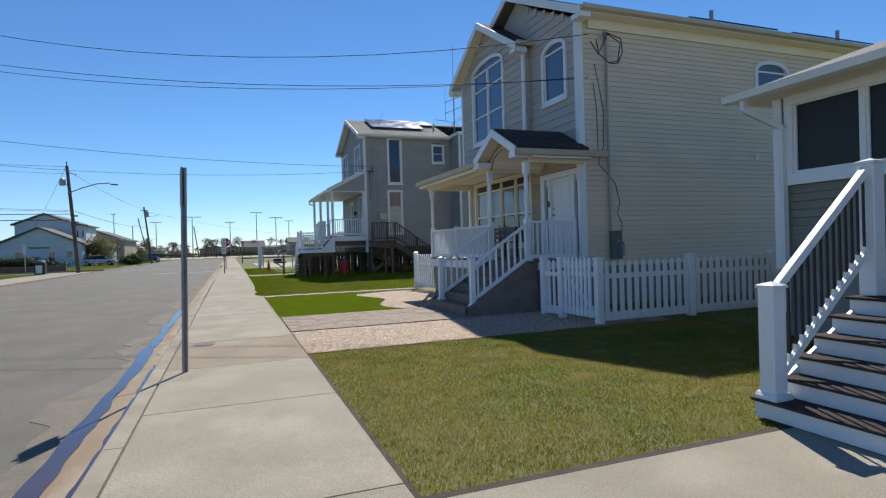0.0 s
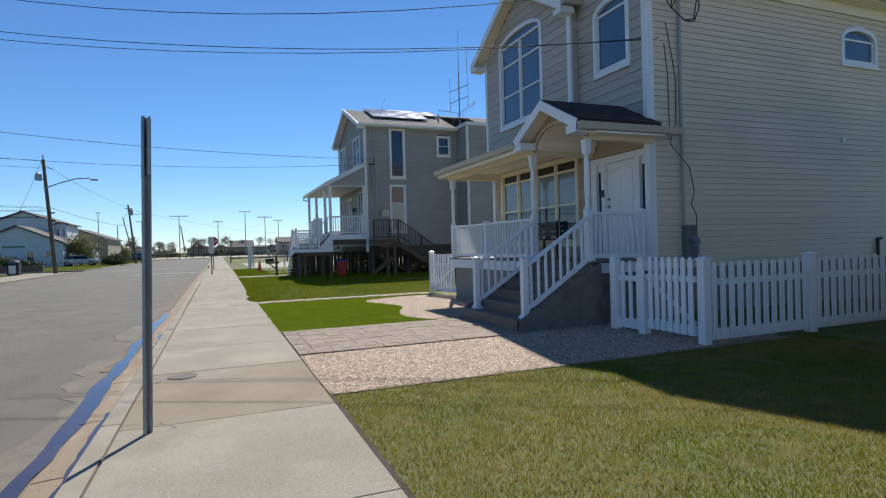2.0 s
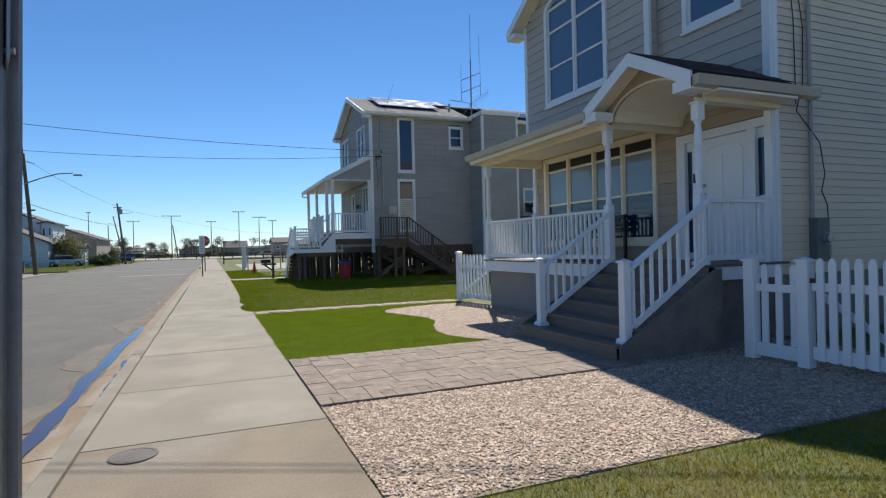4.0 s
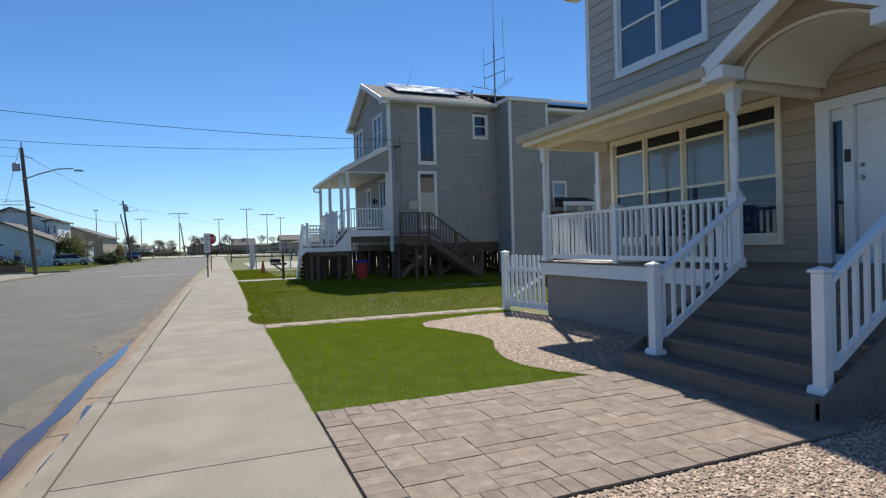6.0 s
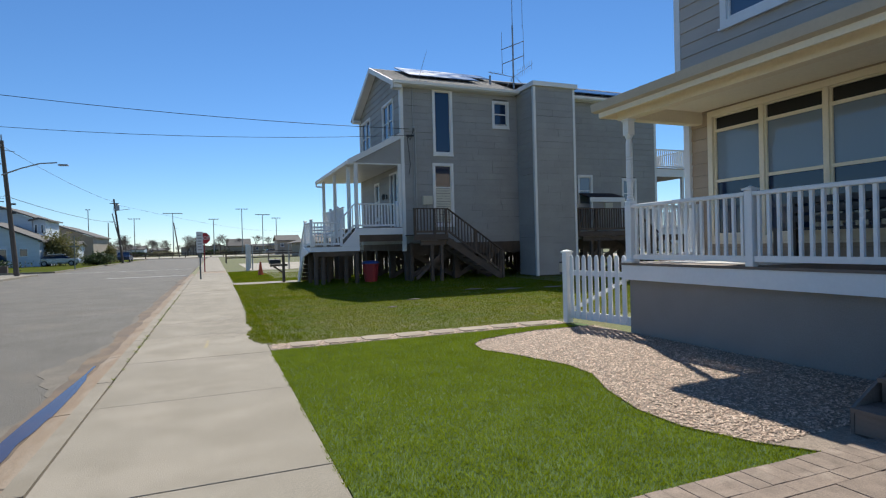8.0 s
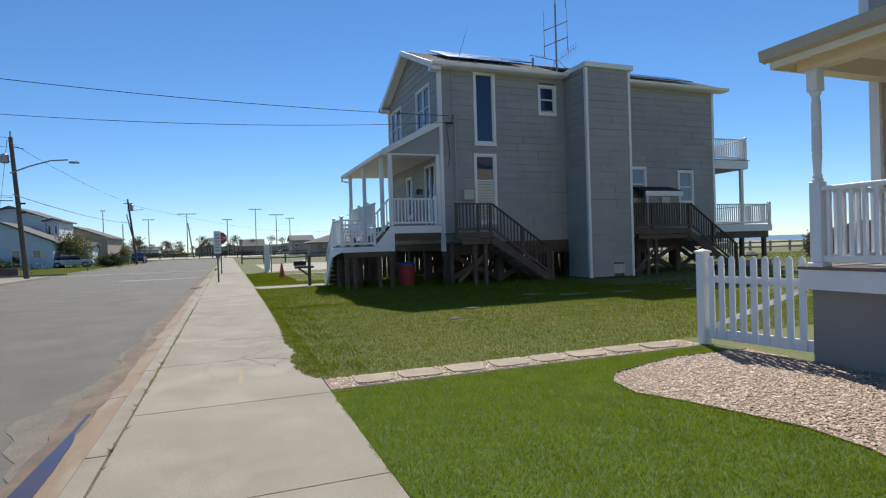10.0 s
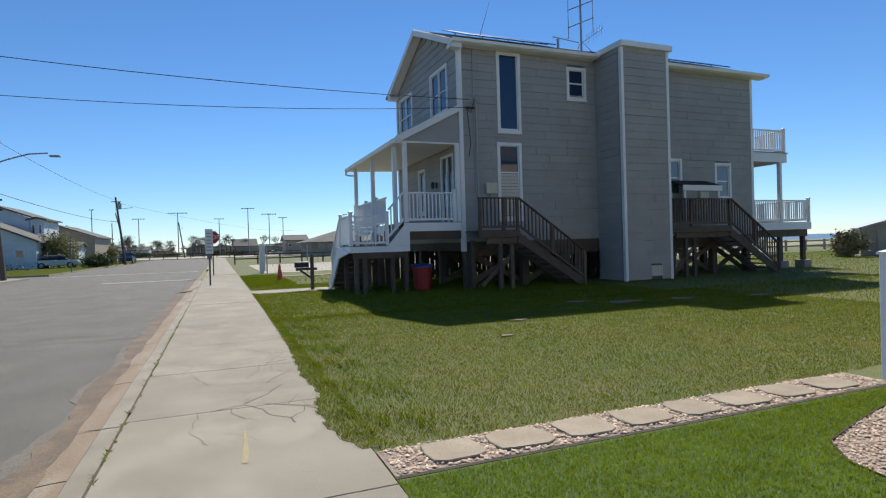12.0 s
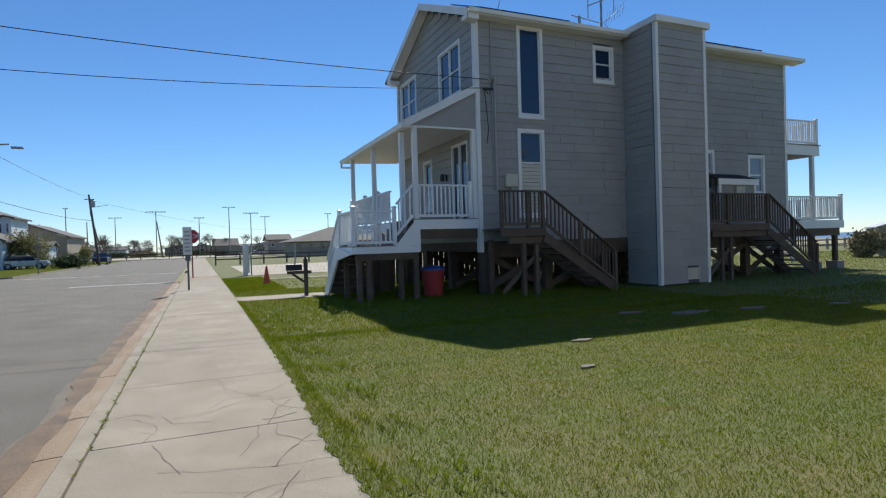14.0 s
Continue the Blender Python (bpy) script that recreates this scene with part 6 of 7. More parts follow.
def timber_stair(x0, x1, xs, label):
    """A small timber deck in front of the side wall, with a stair down to larger x."""
    t = thing("deck_stair", ((x0 + x1) / 2, 30.7, 0), label, "staircase")
    ya, yb, dz = 30.28, 31.30, 1.80
    for k in range(8):
        put("deck_board", boxes((x0, x1, ya + k * 0.128, ya + k * 0.128 + 0.12, dz - 0.035, dz)), "wood_dark", t)
    put("deck_joist", boxes((x0, x1 + 0.02, ya - 0.04, ya - 0.001, dz - 0.22, dz - 0.0)), "wood_dark", t)
    put("deck_joist", boxes((x0 + 0.3, x1, ya + 0.05, ya + 0.13, dz - 0.42, dz - 0.23)), "wood_dark", t)
    for px_ in (x0 + 0.05, x0 + 0.85 * (1 if x1 - x0 < 2 else 1.1), x1 - 0.05):
        post(t, px_, ya - 0.0, dz - 0.1, dz + 0.98, 0.09, "wood_dark", False)
    for s, e in ((x0 + 0.1, x1 - 0.1),):
        r = thing("railing", (s, ya, dz), "", "")
        r.parent = t
        r.location = Vector((s, ya, dz)) - world_base(t)
        put("top_rail", beams(((s - 0.1, ya, dz + 0.98), (e + 0.12, ya, dz + 0.98), 0.13, 0.04)), "wood_dark", r)
        put("bottom_rail", beams(((s, ya, dz + 0.1), (e, ya, dz + 0.1), 0.04, 0.08)), "wood_dark", r)
        n = int((e - s) / 0.125)
        for k in range(n):
            put("baluster", boxes((s + (k + 0.5) * (e - s) / n - 0.018, s + (k + 0.5) * (e - s) / n + 0.018, ya - 0.018, ya + 0.018, dz + 0.06, dz + 0.96)), "wood_dark", r)
    zb = 0.12
    for yy in (ya, yb - 0.05):
        put("stringer", beams(((x1, yy + 0.02, dz - 0.25), (xs, yy + 0.02, zb - 0.1), 0.045, 0.26)), "wood_dark", t)
    n = 9
    for k in range(n):
        f = (k + 0.5) / n
        x, z = x1 + (xs - x1) * f, dz - 0.12 + (zb - dz + 0.05) * f
        put("step", boxes((x - 0.14, x + 0.14, ya + 0.0, yb - 0.02, z - 0.04, z)), "wood_dark", t)
    railing(t, (x1 + 0.02, ya), (xs, ya), dz + 0.0, zb, 0.98, "wood_dark", 0.125, 0.034, 0.12, (0.11, 0.04))
    post(t, xs + 0.02, ya, zb - 0.12, zb + 0.95, 0.09, "wood_dark", False)
    post(t, (x1 + xs) / 2, ya, 1.0, 1.95, 0.09, "wood_dark", False)
    for px_ in (x0 + 0.75, x0 + 1.15):
        post(t, px_, ya + 0.1, -0.05, dz - 0.43, 0.12, "wood_dark", False)
    post(t, x0 + 0.2, yb - 0.1, -0.05, dz - 0.3, 0.12, "wood_dark", False)
    put("brace", beams(((x0 + 0.1, ya + 0.1, 0.1), (x0 + 1.1, ya + 0.1, 1.0), 0.04, 0.12)), "wood_dark", t)
    return t


timber_stair(7.84, 9.22, 11.6, "weathered brown timber side stair with balustrade against the grey house")
timber_stair(15.3, 18.15, 20.6, "weathered brown timber rear stair with balustrade beside the white deck")
hood = thing("entry_hood", (17.2, 31.1, 2.0), "small grey-shingled hood with white corner posts over the side entry", "canopy")
bm = bmesh.new()
prism(bm, [(30.55, 3.26), (31.33, 3.50), (31.33, 3.56), (30.55, 3.32)], "x", 16.15, 18.05)
put("hood_roof", bm, "roof", hood)
put("hood_fascia", boxes((16.15, 18.05, 30.52, 30.549, 3.10, 3.30)), "trim", hood)
for x in (16.25, 17.9):
    put("hood_post", boxes((x, x + 0.09, 30.58, 30.67, 1.9, 3.099)), "trim", hood)
put("hood_wall", boxes((16.34, 17.9, 30.62, 30.65, 2.2, 3.12)), "shake", hood)
put("hood_box", boxes((16.95, 17.35, 30.5, 30.61, 2.75, 3.05)), "ivory", hood)
# piles and bracing under the house
prng2 = random.Random(5)
for ix, x in enumerate((8.0, 10.1, 12.2, 14.4, 16.5, 18.6, 20.4)):
    for iy, y in enumerate((31.55, 33.7, 35.8, 37.8)):
        if CX0 < x < CX1 and y < 31.6:
            continue
        post(ra, x, y, -0.1, AB - 0.28, 0.24, "wood_dark", False, False, "pile")
for x0, x1, y, up in ((8.0, 10.1, 31.6, 1), (10.1, 12.2, 31.6, 0), (16.5, 18.6, 31.6, 1), (18.6, 20.4, 31.6, 0), (8.0, 10.1, 33.7, 0), (10.1, 12.2, 33.7, 1), (12.2, 14.4, 33.7, 1), (16.5, 18.6, 33.7, 0), (8.0, 10.1, 35.8, 1), (16.5, 18.6, 35.8, 1)):
    put("brace", beams(((x0, y - 0.14, 0.1), (x1, y - 0.14, 1.15), 0.05, 0.18), ), "wood_dark", ra)
    put("brace", beams(((x0, y + 0.14, 1.15), (x1, y + 0.14, 0.1), 0.05, 0.18), ), "wood_dark", ra)
for x, y in ((5.90, 31.5), (5.50, 31.6), (4.62, 31.6), (4.36, 31.6), (5.88, 34.5), (5.88, 37.5), (4.36, 33.0), (5.1, 33.0)):
    post(ra, x, y, -0.1, 1.22 if x < 5.8 else 1.83, 0.13, "wood_dark", False, False, "pile")
put("girder", boxes((5.96, 7.8, 31.45, 31.55, 1.58, 1.839), (4.25, 5.9, 31.45, 31.55, 1.05, 1.229)), "wood_dark", ra)
put("girder", boxes((AX0 + 0.05, AX1, AY0 + 0.1, AY0 + 0.3, 1.0, 1.179), (AX0 + 0.05, AX1, 33.6, 33.8, 1.0, 1.179)), "wood_dark", ra)
# added slats, block light from behind to keep the underside dark
for k in range(62):
    x = 6.6 + k * 0.228
    put("skirt_slat", boxes((x, x + 0.20, 37.96, 37.985, -0.05, 1.15)), "wood_dark", ra)
for k in range(8):
    put("skirt_slat", boxes((4.45 + k * 0.25, 4.68 + k * 0.25, 34.9, 34.925, -0.05, 1.2)), "wood_dark", ra)
# rear decks
put("rear_deck", boxes((20.7, 24.45, 31.7, 37.5, 1.86, 1.92)), "tread", ra)
put("deck_fascia", boxes((20.7, 24.49, 31.66, 31.699, 1.60, 1.91), (24.45, 24.49, 31.7, 37.5, 1.60, 1.91)), "white", ra)
for y in (31.75, 37.3):
    put("deck_beam", boxes((20.7, 24.35, y, y + 0.1, 1.30, 1.599)), "wood_dark", ra)
put("roof_deck", boxes((20.7, 23.0, 31.7, 37.5, 4.69, 4.83)), "wood_dark", ra)
put("deck_fascia", boxes((20.7, 23.05, 31.66, 31.699, 4.45, 4.83), (23.01, 23.05, 31.7, 37.5, 4.45, 4.83)), "white", ra)
put("deck_edge", boxes((20.7, 23.1, 31.62, 37.5, 4.831, 4.86)), "tread", ra)
railing(ra, (20.75, 31.72), (24.3, 31.72), 1.92, 1.92, 0.92)
railing(ra, (24.4, 31.8), (24.4, 37.4), 1.92, 1.92, 0.92)
railing(ra, (20.75, 31.72), (22.9, 31.72), 4.86, 4.86, 0.92)
railing(ra, (22.95, 31.8), (22.95, 37.4), 4.86, 4.86, 0.92)
post(ra, 24.4, 31.72, 1.92, 2.93, 0.11, "white")
post(ra, 22.95, 31.72, 4.86, 5.86, 0.11, "white")
post(ra, 22.7, 31.75, 1.92, 4.45, 0.14, "trim", False)
post(ra, 22.7, 37.2, 1.92, 4.45, 0.14, "trim", False)
for x, y in ((22.7, 31.8), (24.1, 31.8), (22.7, 37.3), (24.1, 37.3)):
    post(ra, x, y, 0.28, 1.30, 0.16, "wood_dark", False, False, "pile")
    put("pier", boxes((x - 0.22, x + 0.22, y - 0.22, y + 0.22, -0.1, 0.28)), "stucco", ra)
put("stringer", beams(((21.3, 33.6, 1.8), (23.0, 33.6, 0.9), 0.06, 0.3), ((23.0, 33.6, 0.9), (24.0, 33.6, 0.9), 0.06, 0.3), ((24.0, 33.6, 0.9), (24.25, 33.6, 0.2), 0.06, 0.3)), "white", ra)
railing(ra, (23.0, 33.6), (24.0, 33.6), 1.05, 1.05, 0.9)
railing(ra, (24.0, 33.6), (24.25, 33.6), 1.05, 0.3, 0.9)
railing(ra, (21.4, 33.6), (23.0, 33.6), 1.9, 1.05, 0.9)
# solar panels, mast and aerials
for x0, ya, w in ((8.55, 32.3, 1.05), (9.63, 32.3, 1.05), (10.71, 32.3, 1.05), (8.55, 33.4, 1.05), (9.63, 33.4, 1.05), (10.71, 33.4, 1.05), (11.79, 33.4, 1.05), (15.6, 31.6, 1.05), (16.68, 31.6, 1.05), (17.76, 31.6, 1.05), (18.84, 31.6, 1.0)):
    sp = thing("solar_panel", (x0, ya, EZ), "dark solar panel on the grey-brown shingle roof", "solar panel", "solar panels on the raised house")
    za = EZ + (ya - E0) * AS + 0.2
    bm = bmesh.new()
    prism(bm, [(ya, za), (ya + 1.06, za + 1.06 * AS), (ya + 1.06, za + 1.06 * AS + 0.04), (ya, za + 0.04)], "x", x0, x0 + w)
    put("panel_face", bm, "solar", sp)
    put("mount", boxes((x0 + 0.1, x0 + 0.14, ya + 0.1, ya + 0.14, za - 0.12, za + 0.04)), "galv", sp)
for x0, y in ((12.6, 32.9), (8.9, 31.4)):
    put("vent_pipe", tube(bmesh.new(), (x0, y, EZ + (y - E0) * AS), (x0, y, EZ + (y - E0) * AS + (0.45 if x0 > 10 else 0.12)), 0.05, 0.05, 8), "galv", ra)
whip = thing("whip_aerial", (8.6, 31.5, 8.0), "thin leaning whip aerial on the roof edge", "antenna")
part("rod", tube(bmesh.new(), (0, 0, 0), (0.45, 0, 1.35), 0.012, 0.005, 6), "galv", whip)
part("mount", boxes((-0.05, 0.05, -0.05, 0.05, -0.1, 0.02)), "galv", whip)
mast = thing("antenna_mast", (14.45, 34.0, 8.9), "tall thin radio mast with crossbars and aerials on the roof", "antenna")
part("mast_pole", tube(bmesh.new(), (0, 0, -0.2), (0, 0, 3.0), 0.045, 0.04, 8), "galv", mast)
part("mast_pole", tube(bmesh.new(), (0, 0, 3.0), (0.02, 0, 5.6), 0.02, 0.01, 6), "galv", mast)
for z, dz in ((1.05, 0.35), (1.75, 0.35)):
    part("crossbar", tube(bmesh.new(), (-0.62, 0, z), (0.62, 0, z + 2 * dz * 0.8), 0.022, 0.022, 6), "galv", mast)
for x, z0, z1 in ((-0.6, 0.6, 2.6), (0.6, 1.0, 2.9), (0.56, 2.9, 4.4)):
    part("side_rod", tube(bmesh.new(), (x, 0, z0), (x, 0, z1), 0.018, 0.01, 6), "galv", mast)
for x, y in ((-0.7, -0.4), (0.7, -0.4), (0.0, 0.8)):
    part("guy_leg", tube(bmesh.new(), (0, 0, 0.6), (x, y, -0.3), 0.012, 0.012, 6), "galv", mast)
part("yagi_boom", tube(bmesh.new(), (0.0, 0, 0.5), (1.1, 0, 1.25), 0.012, 0.012, 6), "galv", mast)
for k in range(7):
    x = 0.25 + k * 0.13
    part("yagi_element", tube(bmesh.new(), (x - 0.05, -0.1, 0.5 + x * 0.68 + 0.2), (x + 0.05, 0.1, 0.5 + x * 0.68 - 0.2), 0.007, 0.007, 5), "galv", mast)
part("side_aerial", tube(bmesh.new(), (-1.35, 0, 0.62), (0.0, 0, 0.5), 0.014, 0.014, 6), "galv", mast)
for k in range(5):
    part("yagi_element", tube(bmesh.new(), (-1.3 + k * 0.2, -0.18, 0.6), (-1.3 + k * 0.2, 0.18, 0.6), 0.007, 0.007, 5), "galv", mast)

# bin under the house, mailbox
bin_ = thing("wheeled_bin", (6.55, 31.9, -0.02), "red plastic rubbish bin with a blue lid under the porch", "trash can")
part("bin_body", lathe(bmesh.new(), (0, 0, 0), [(0.22, 0), (0.25, 0.03), (0.32, 0.68), (0.34, 0.70), (0.34, 0.73)], 16), "red", bin_)
part("bin_lid", lathe(bmesh.new(), (0, 0, 0.731), [(0.35, 0), (0.35, 0.04), (0.3, 0.09), (0.1, 0.12)], 16), "blue", bin_)
mb = thing("mailbox", (3.50, 34.6, -0.02), "dark mailbox on a braced timber post in the lawn", "mailbox")
part("post", boxes((-0.055, 0.055, -0.055, 0.055, 0, 1.12)), "wood_dark", mb, bevel=0.006)
part("arm", beams(((-0.55, 0, 0.72), (0.16, 0, 0.72), 0.08, 0.09)), "wood_dark", mb)
part("brace", beams(((-0.4, 0, 0.68), (-0.02, 0, 0.40), 0.06, 0.07)), "wood_dark", mb)
bm = bmesh.new()
prism(bm, [(-0.09, 0.78), (0.09, 0.78), (0.09, 0.90), (0.06, 0.96), (0, 0.985), (-0.06, 0.96), (-0.09, 0.90)], "x", -0.58, -0.12)
part("box_body", bm, "black", mb)
part("flag", boxes((-0.35, -0.33, -0.11, -0.1, 0.86, 1.02)), "black", mb)
part("finial", lathe(bmesh.new(), (0, 0, 1.12), [(0.05, 0), (0.02, 0.03), (0.04, 0.06), (0.01, 0.1)], 8), "wood_dark", mb)


# ---- street furniture ----
sp = thing("sign_post", (-0.005, 7.67, 0.0), "tall galvanised channel post with a narrow sign seen edge-on", "sign")
bm = bmesh.new()
prism(bm, [(-0.045, -0.012), (-0.03, -0.012), (-0.018, 0.02), (0.018, 0.02), (0.03, -0.012), (0.045, -0.012), (0.045, -0.006), (0.034, -0.006), (0.022, 0.026), (-0.022, 0.026), (-0.034, -0.006), (-0.045, -0.006)], "z", -0.1, 2.49)
o = part("post", bm, "galv", sp)
o.rotation_euler = (0, 0, radians(60))
plate = part("sign_plate", boxes((-0.006, 0.0, -0.15, 0.15, 2.02, 2.47)), "galv", sp, bevel=0.002)
plate.rotation_euler = (0, 0, radians(18))
for z in (2.08, 2.41):
    part("bolt", tube(bmesh.new(), (-0.02, 0, z), (0.02, 0, z), 0.012, 0.012, 8), "galv", sp)

sp.rotation_euler = (radians(-0.8), radians(1.2), 0)

nps = thing("street_sign", (0.17, 40.0, 0.0), "weathered white street sign on a dark steel post", "sign")
part("post", boxes((-0.035, 0.035, -0.02, 0.02, 0, 2.2)), "meter", nps)
part("sign_plate", boxes((-0.15, 0.15, -0.03, -0.022, 1.30, 2.32)), "sign_white", nps, bevel=0.003)
for k in range(6):
    part("text_bar", boxes((-0.1, 0.1 - 0.03 * (k % 2), -0.033, -0.031, 1.42 + k * 0.14, 1.47 + k * 0.14)), "pipe", nps)
part("small_plate", boxes((-0.09, 0.09, -0.03, -0.022, 1.08, 1.27)), "meter", nps)
stop = thing("stop_sign", (0.21, 50.2, 0.0), "red octagonal stop sign on a red post", "sign")
part("post", boxes((-0.035, 0.035, -0.02, 0.02, 0, 1.9)), "red", stop)
part("sign_plate", prism(bmesh.new(), [(0.40 * math.cos(math.pi / 8 + k * math.pi / 4), 2.2 + 0.40 * math.sin(math.pi / 8 + k * math.pi / 4)) for k in range(8)], "y", -0.034, -0.022), "sign_white", stop)
part("sign_face", prism(bmesh.new(), [(0.375 * math.cos(math.pi / 8 + k * math.pi / 4), 2.2 + 0.375 * math.sin(math.pi / 8 + k * math.pi / 4)) for k in range(8)], "y", -0.037, -0.0345), "sign_red", stop)
txt = bpy.data.curves.new("letters", "FONT")
txt.body, txt.size, txt.align_x, txt.align_y, txt.extrude = "STOP", 0.30, "CENTER", "CENTER", 0.001
tmp = bpy.data.objects.new("letters", txt)
me = bpy.data.meshes.new_from_object(tmp)
bpy.data.objects.remove(tmp)
me.materials.clear()
me.materials.append(M["sign_white"])
me.transform(Matrix.Translation((0, -0.0395, 2.2)) @ Matrix.Rotation(radians(90), 4, "X"))
lt = new("letters", me)
lt.parent = stop


def lamp_tip(parent, p):
    part("lamp_head", boxes((p[0] - 0.3, p[0] + 0.3, p[1] - 0.12, p[1] + 0.12, p[2] - 0.06, p[2] + 0.06)), "galv", parent, bevel=0.03)


pole = thing("utility_pole", (-11.7, 56.6, -0.1), "leaning brown timber utility pole with a street lamp arm", "utility pole")
part("pole", tube(bmesh.new(), (0, 0, 0), (-0.62, 0, 9.3), 0.17, 0.12, 12), "pole_wood", pole)
part("insulator", tube(bmesh.new(), (-0.62, 0, 9.3), (-0.63, 0, 9.7), 0.05, 0.04, 8), "galv", pole)
cable("lamp_arm", [(-12.1, 55.6, 6.75), (-11.0, 55.5, 7.2), (-9.9, 55.4, 7.55), (-8.9, 55.3, 7.62)], 0.045, "galv", pole)
lamp_tip(pole, (2.95, -0.3, 7.7))
part("transformer", lathe(bmesh.new(), (-0.95, -0.1, 7.6), [(0.2, 0), (0.24, 0.05), (0.24, 0.5), (0.12, 0.6)], 12), "galv", pole)
part("bracket", beams(((-0.5, 0, 7.7), (-0.95, 0, 7.75), 0.06, 0.06)), "galv", pole)
part("bracket", beams(((-0.6, 0, 8.7), (0.1, 0, 8.55), 0.05, 0.05)), "galv", pole)
for z in (5.0, 4.4):
    part("clamp", tube(bmesh.new(), (-0.04 * z * 0.9 - 0.12, 0, z), (-0.04 * z * 0.9 + 0.25, 0, z), 0.06, 0.06, 8), "black", pole)
for x, y, h, lean, tr, arm in ((-11.1, 100.0, 9.0, -0.9, True, 0.9), (-18.9, 161.0, 10.7, -2.2, False, -0.8), (-28.2, 202.0, 10.4, 0.0, False, 0), (-7.0, 160.0, 8.4, -1.1, False, 0.4)):
    p = thing("utility_pole", (x, y, -0.1), "distant dark timber utility pole", "utility pole", "distant utility poles")
    part("pole", tube(bmesh.new(), (0, 0, 0), (lean, 0, h), 0.16, 0.11, 8), "pole_wood", p)
    if tr:
        part("transformer", lathe(bmesh.new(), (lean + 0.4, 0, h - 1.6), [(0.22, 0), (0.28, 0.05), (0.28, 0.8), (0.12, 0.95)], 10), "galv", p)
        part("crossarm", beams(((lean - 0.5, 0, h - 0.6), (lean + 0.6, 0, h - 0.6), 0.1, 0.1)), "pole_wood", p)
    if arm:
        part("arm", beams(((lean * 0.8, 0, h * 0.82), (lean * 0.8 + 2.0 * arm, 0, h * 0.82 + 0.25), 0.06, 0.06)), "galv", p)
# ball-field lights
for k, (x, y, h, w) in enumerate(((-35.3, 213.5, 15.0, 1), (-24.3, 227.4, 12.8, 4), (-10.7, 200.3, 13.0, 6), (0.8, 204.9, 11.4, 3), (9.3, 202.0, 14.45, 4), (15.6, 201.4, 12.6, 5), (21.1, 213.7, 12.1, 3), (39.4, 200, 12.2, 2), (-40, 205, 10, 0))):
    p = thing("floodlight_mast", (x, y, 0), "distant steel mast with a row of floodlights", "floodlight", "distant floodlight masts")
    part("mast", tube(bmesh.new(), (0, 0, 0), (0, 0, h), 0.17, 0.11, 8), "galv", p)
    if w:
        part("crossbar", beams(((-0.8 * w / 2 - 0.3, 0, h), (0.8 * w / 2 + 0.3, 0, h), 0.12, 0.12)), "galv", p)
        for j in range(w + 1):
            part("floodlight", boxes((-0.4 * w + 0.8 * j - 0.2, -0.4 * w + 0.8 * j + 0.2, -0.2, 0.05, h - 0.16, h + 0.14)), "black" if k == 5 else "galv", p)

# overhead cables, each running from a far pole to a wall or out past the street
wires = [
    ([(-60, 30, 7.6), (-12.2, 55.6, 9.0)], 0.014), ([(-60, 35, 8.8), (-12.2, 55.6, 8.4)], 0.012),
    ([(-60, 38, 5.2), (-12.0, 55.6, 5.0)], 0.03), ([(-60, 44, 5.1), (-12.0, 55.6, 4.5)], 0.035), ([(-60, 25, 6.6), (-12.0, 55.6, 5.2)], 0.015), ([(-60, 22, 6.4), (-12.0, 55.6, 5.3)], 0.012),
    ([(-12.2, 55.6, 8.8), (-12.0, 100.0, 8.5)], 0.014), ([(-12.0, 55.6, 5.4), (-11.7, 100.0, 5.6)], 0.02), ([(-12.0, 100.0, 8.2), (10.0, 165, 6.5), (60, 190, 6)], 0.016), ([(-12.0, 100.0, 8.2), (-21.1, 161, 9.6)], 0.016), ([(-12.2, 55.6, 8.9), (-30, 110, 5.2)], 0.014)]
for pts, r in wires:
    cable("overhead_cable", pts, r, "wire", None, "thin black overhead cable", "cable", 0.35)


# cables from the pole line to the beige house: gentle catenaries
def hang(p, q, sag, r):
    cable("overhead_cable", [p, q], r, "wire", None, "thin black overhead cable over the road", "cable", sag)


hang((-11.4, 22.1, 9.6), (8.15, 10.7, 6.05), 1.2, 0.008)
hang((-11.4, 22.2, 8.35), (8.2, 10.86, 5.12), 0.75, 0.008)
hang((-11.4, 22.3, 8.15), (8.25, 10.87, 5.16), 0.8, 0.007)
hang((-11.4, 33.5, 7.35), (8.1, AY0 - 0.12, 6.0), 0.28, 0.011)
hang((-11.4, 33.5, 6.1), (8.0, AY0 - 0.12, 5.75), 0.4, 0.009)
for y_, h_ in ((22.2, 10.0), (33.5, 8.0)):
    p = thing("utility_pole", (-11.55, y_, -0.1), "brown timber utility pole beside the far kerb", "utility pole")
    part("pole", tube(bmesh.new(), (0, 0, 0), (0.1, 0, h_), 0.16, 0.12, 10), "pole_wood", p)
    part("crossarm", beams(((-0.6, 0, h_ - 0.5), (0.8, 0, h_ - 0.5), 0.1, 0.1)), "pole_wood", p)

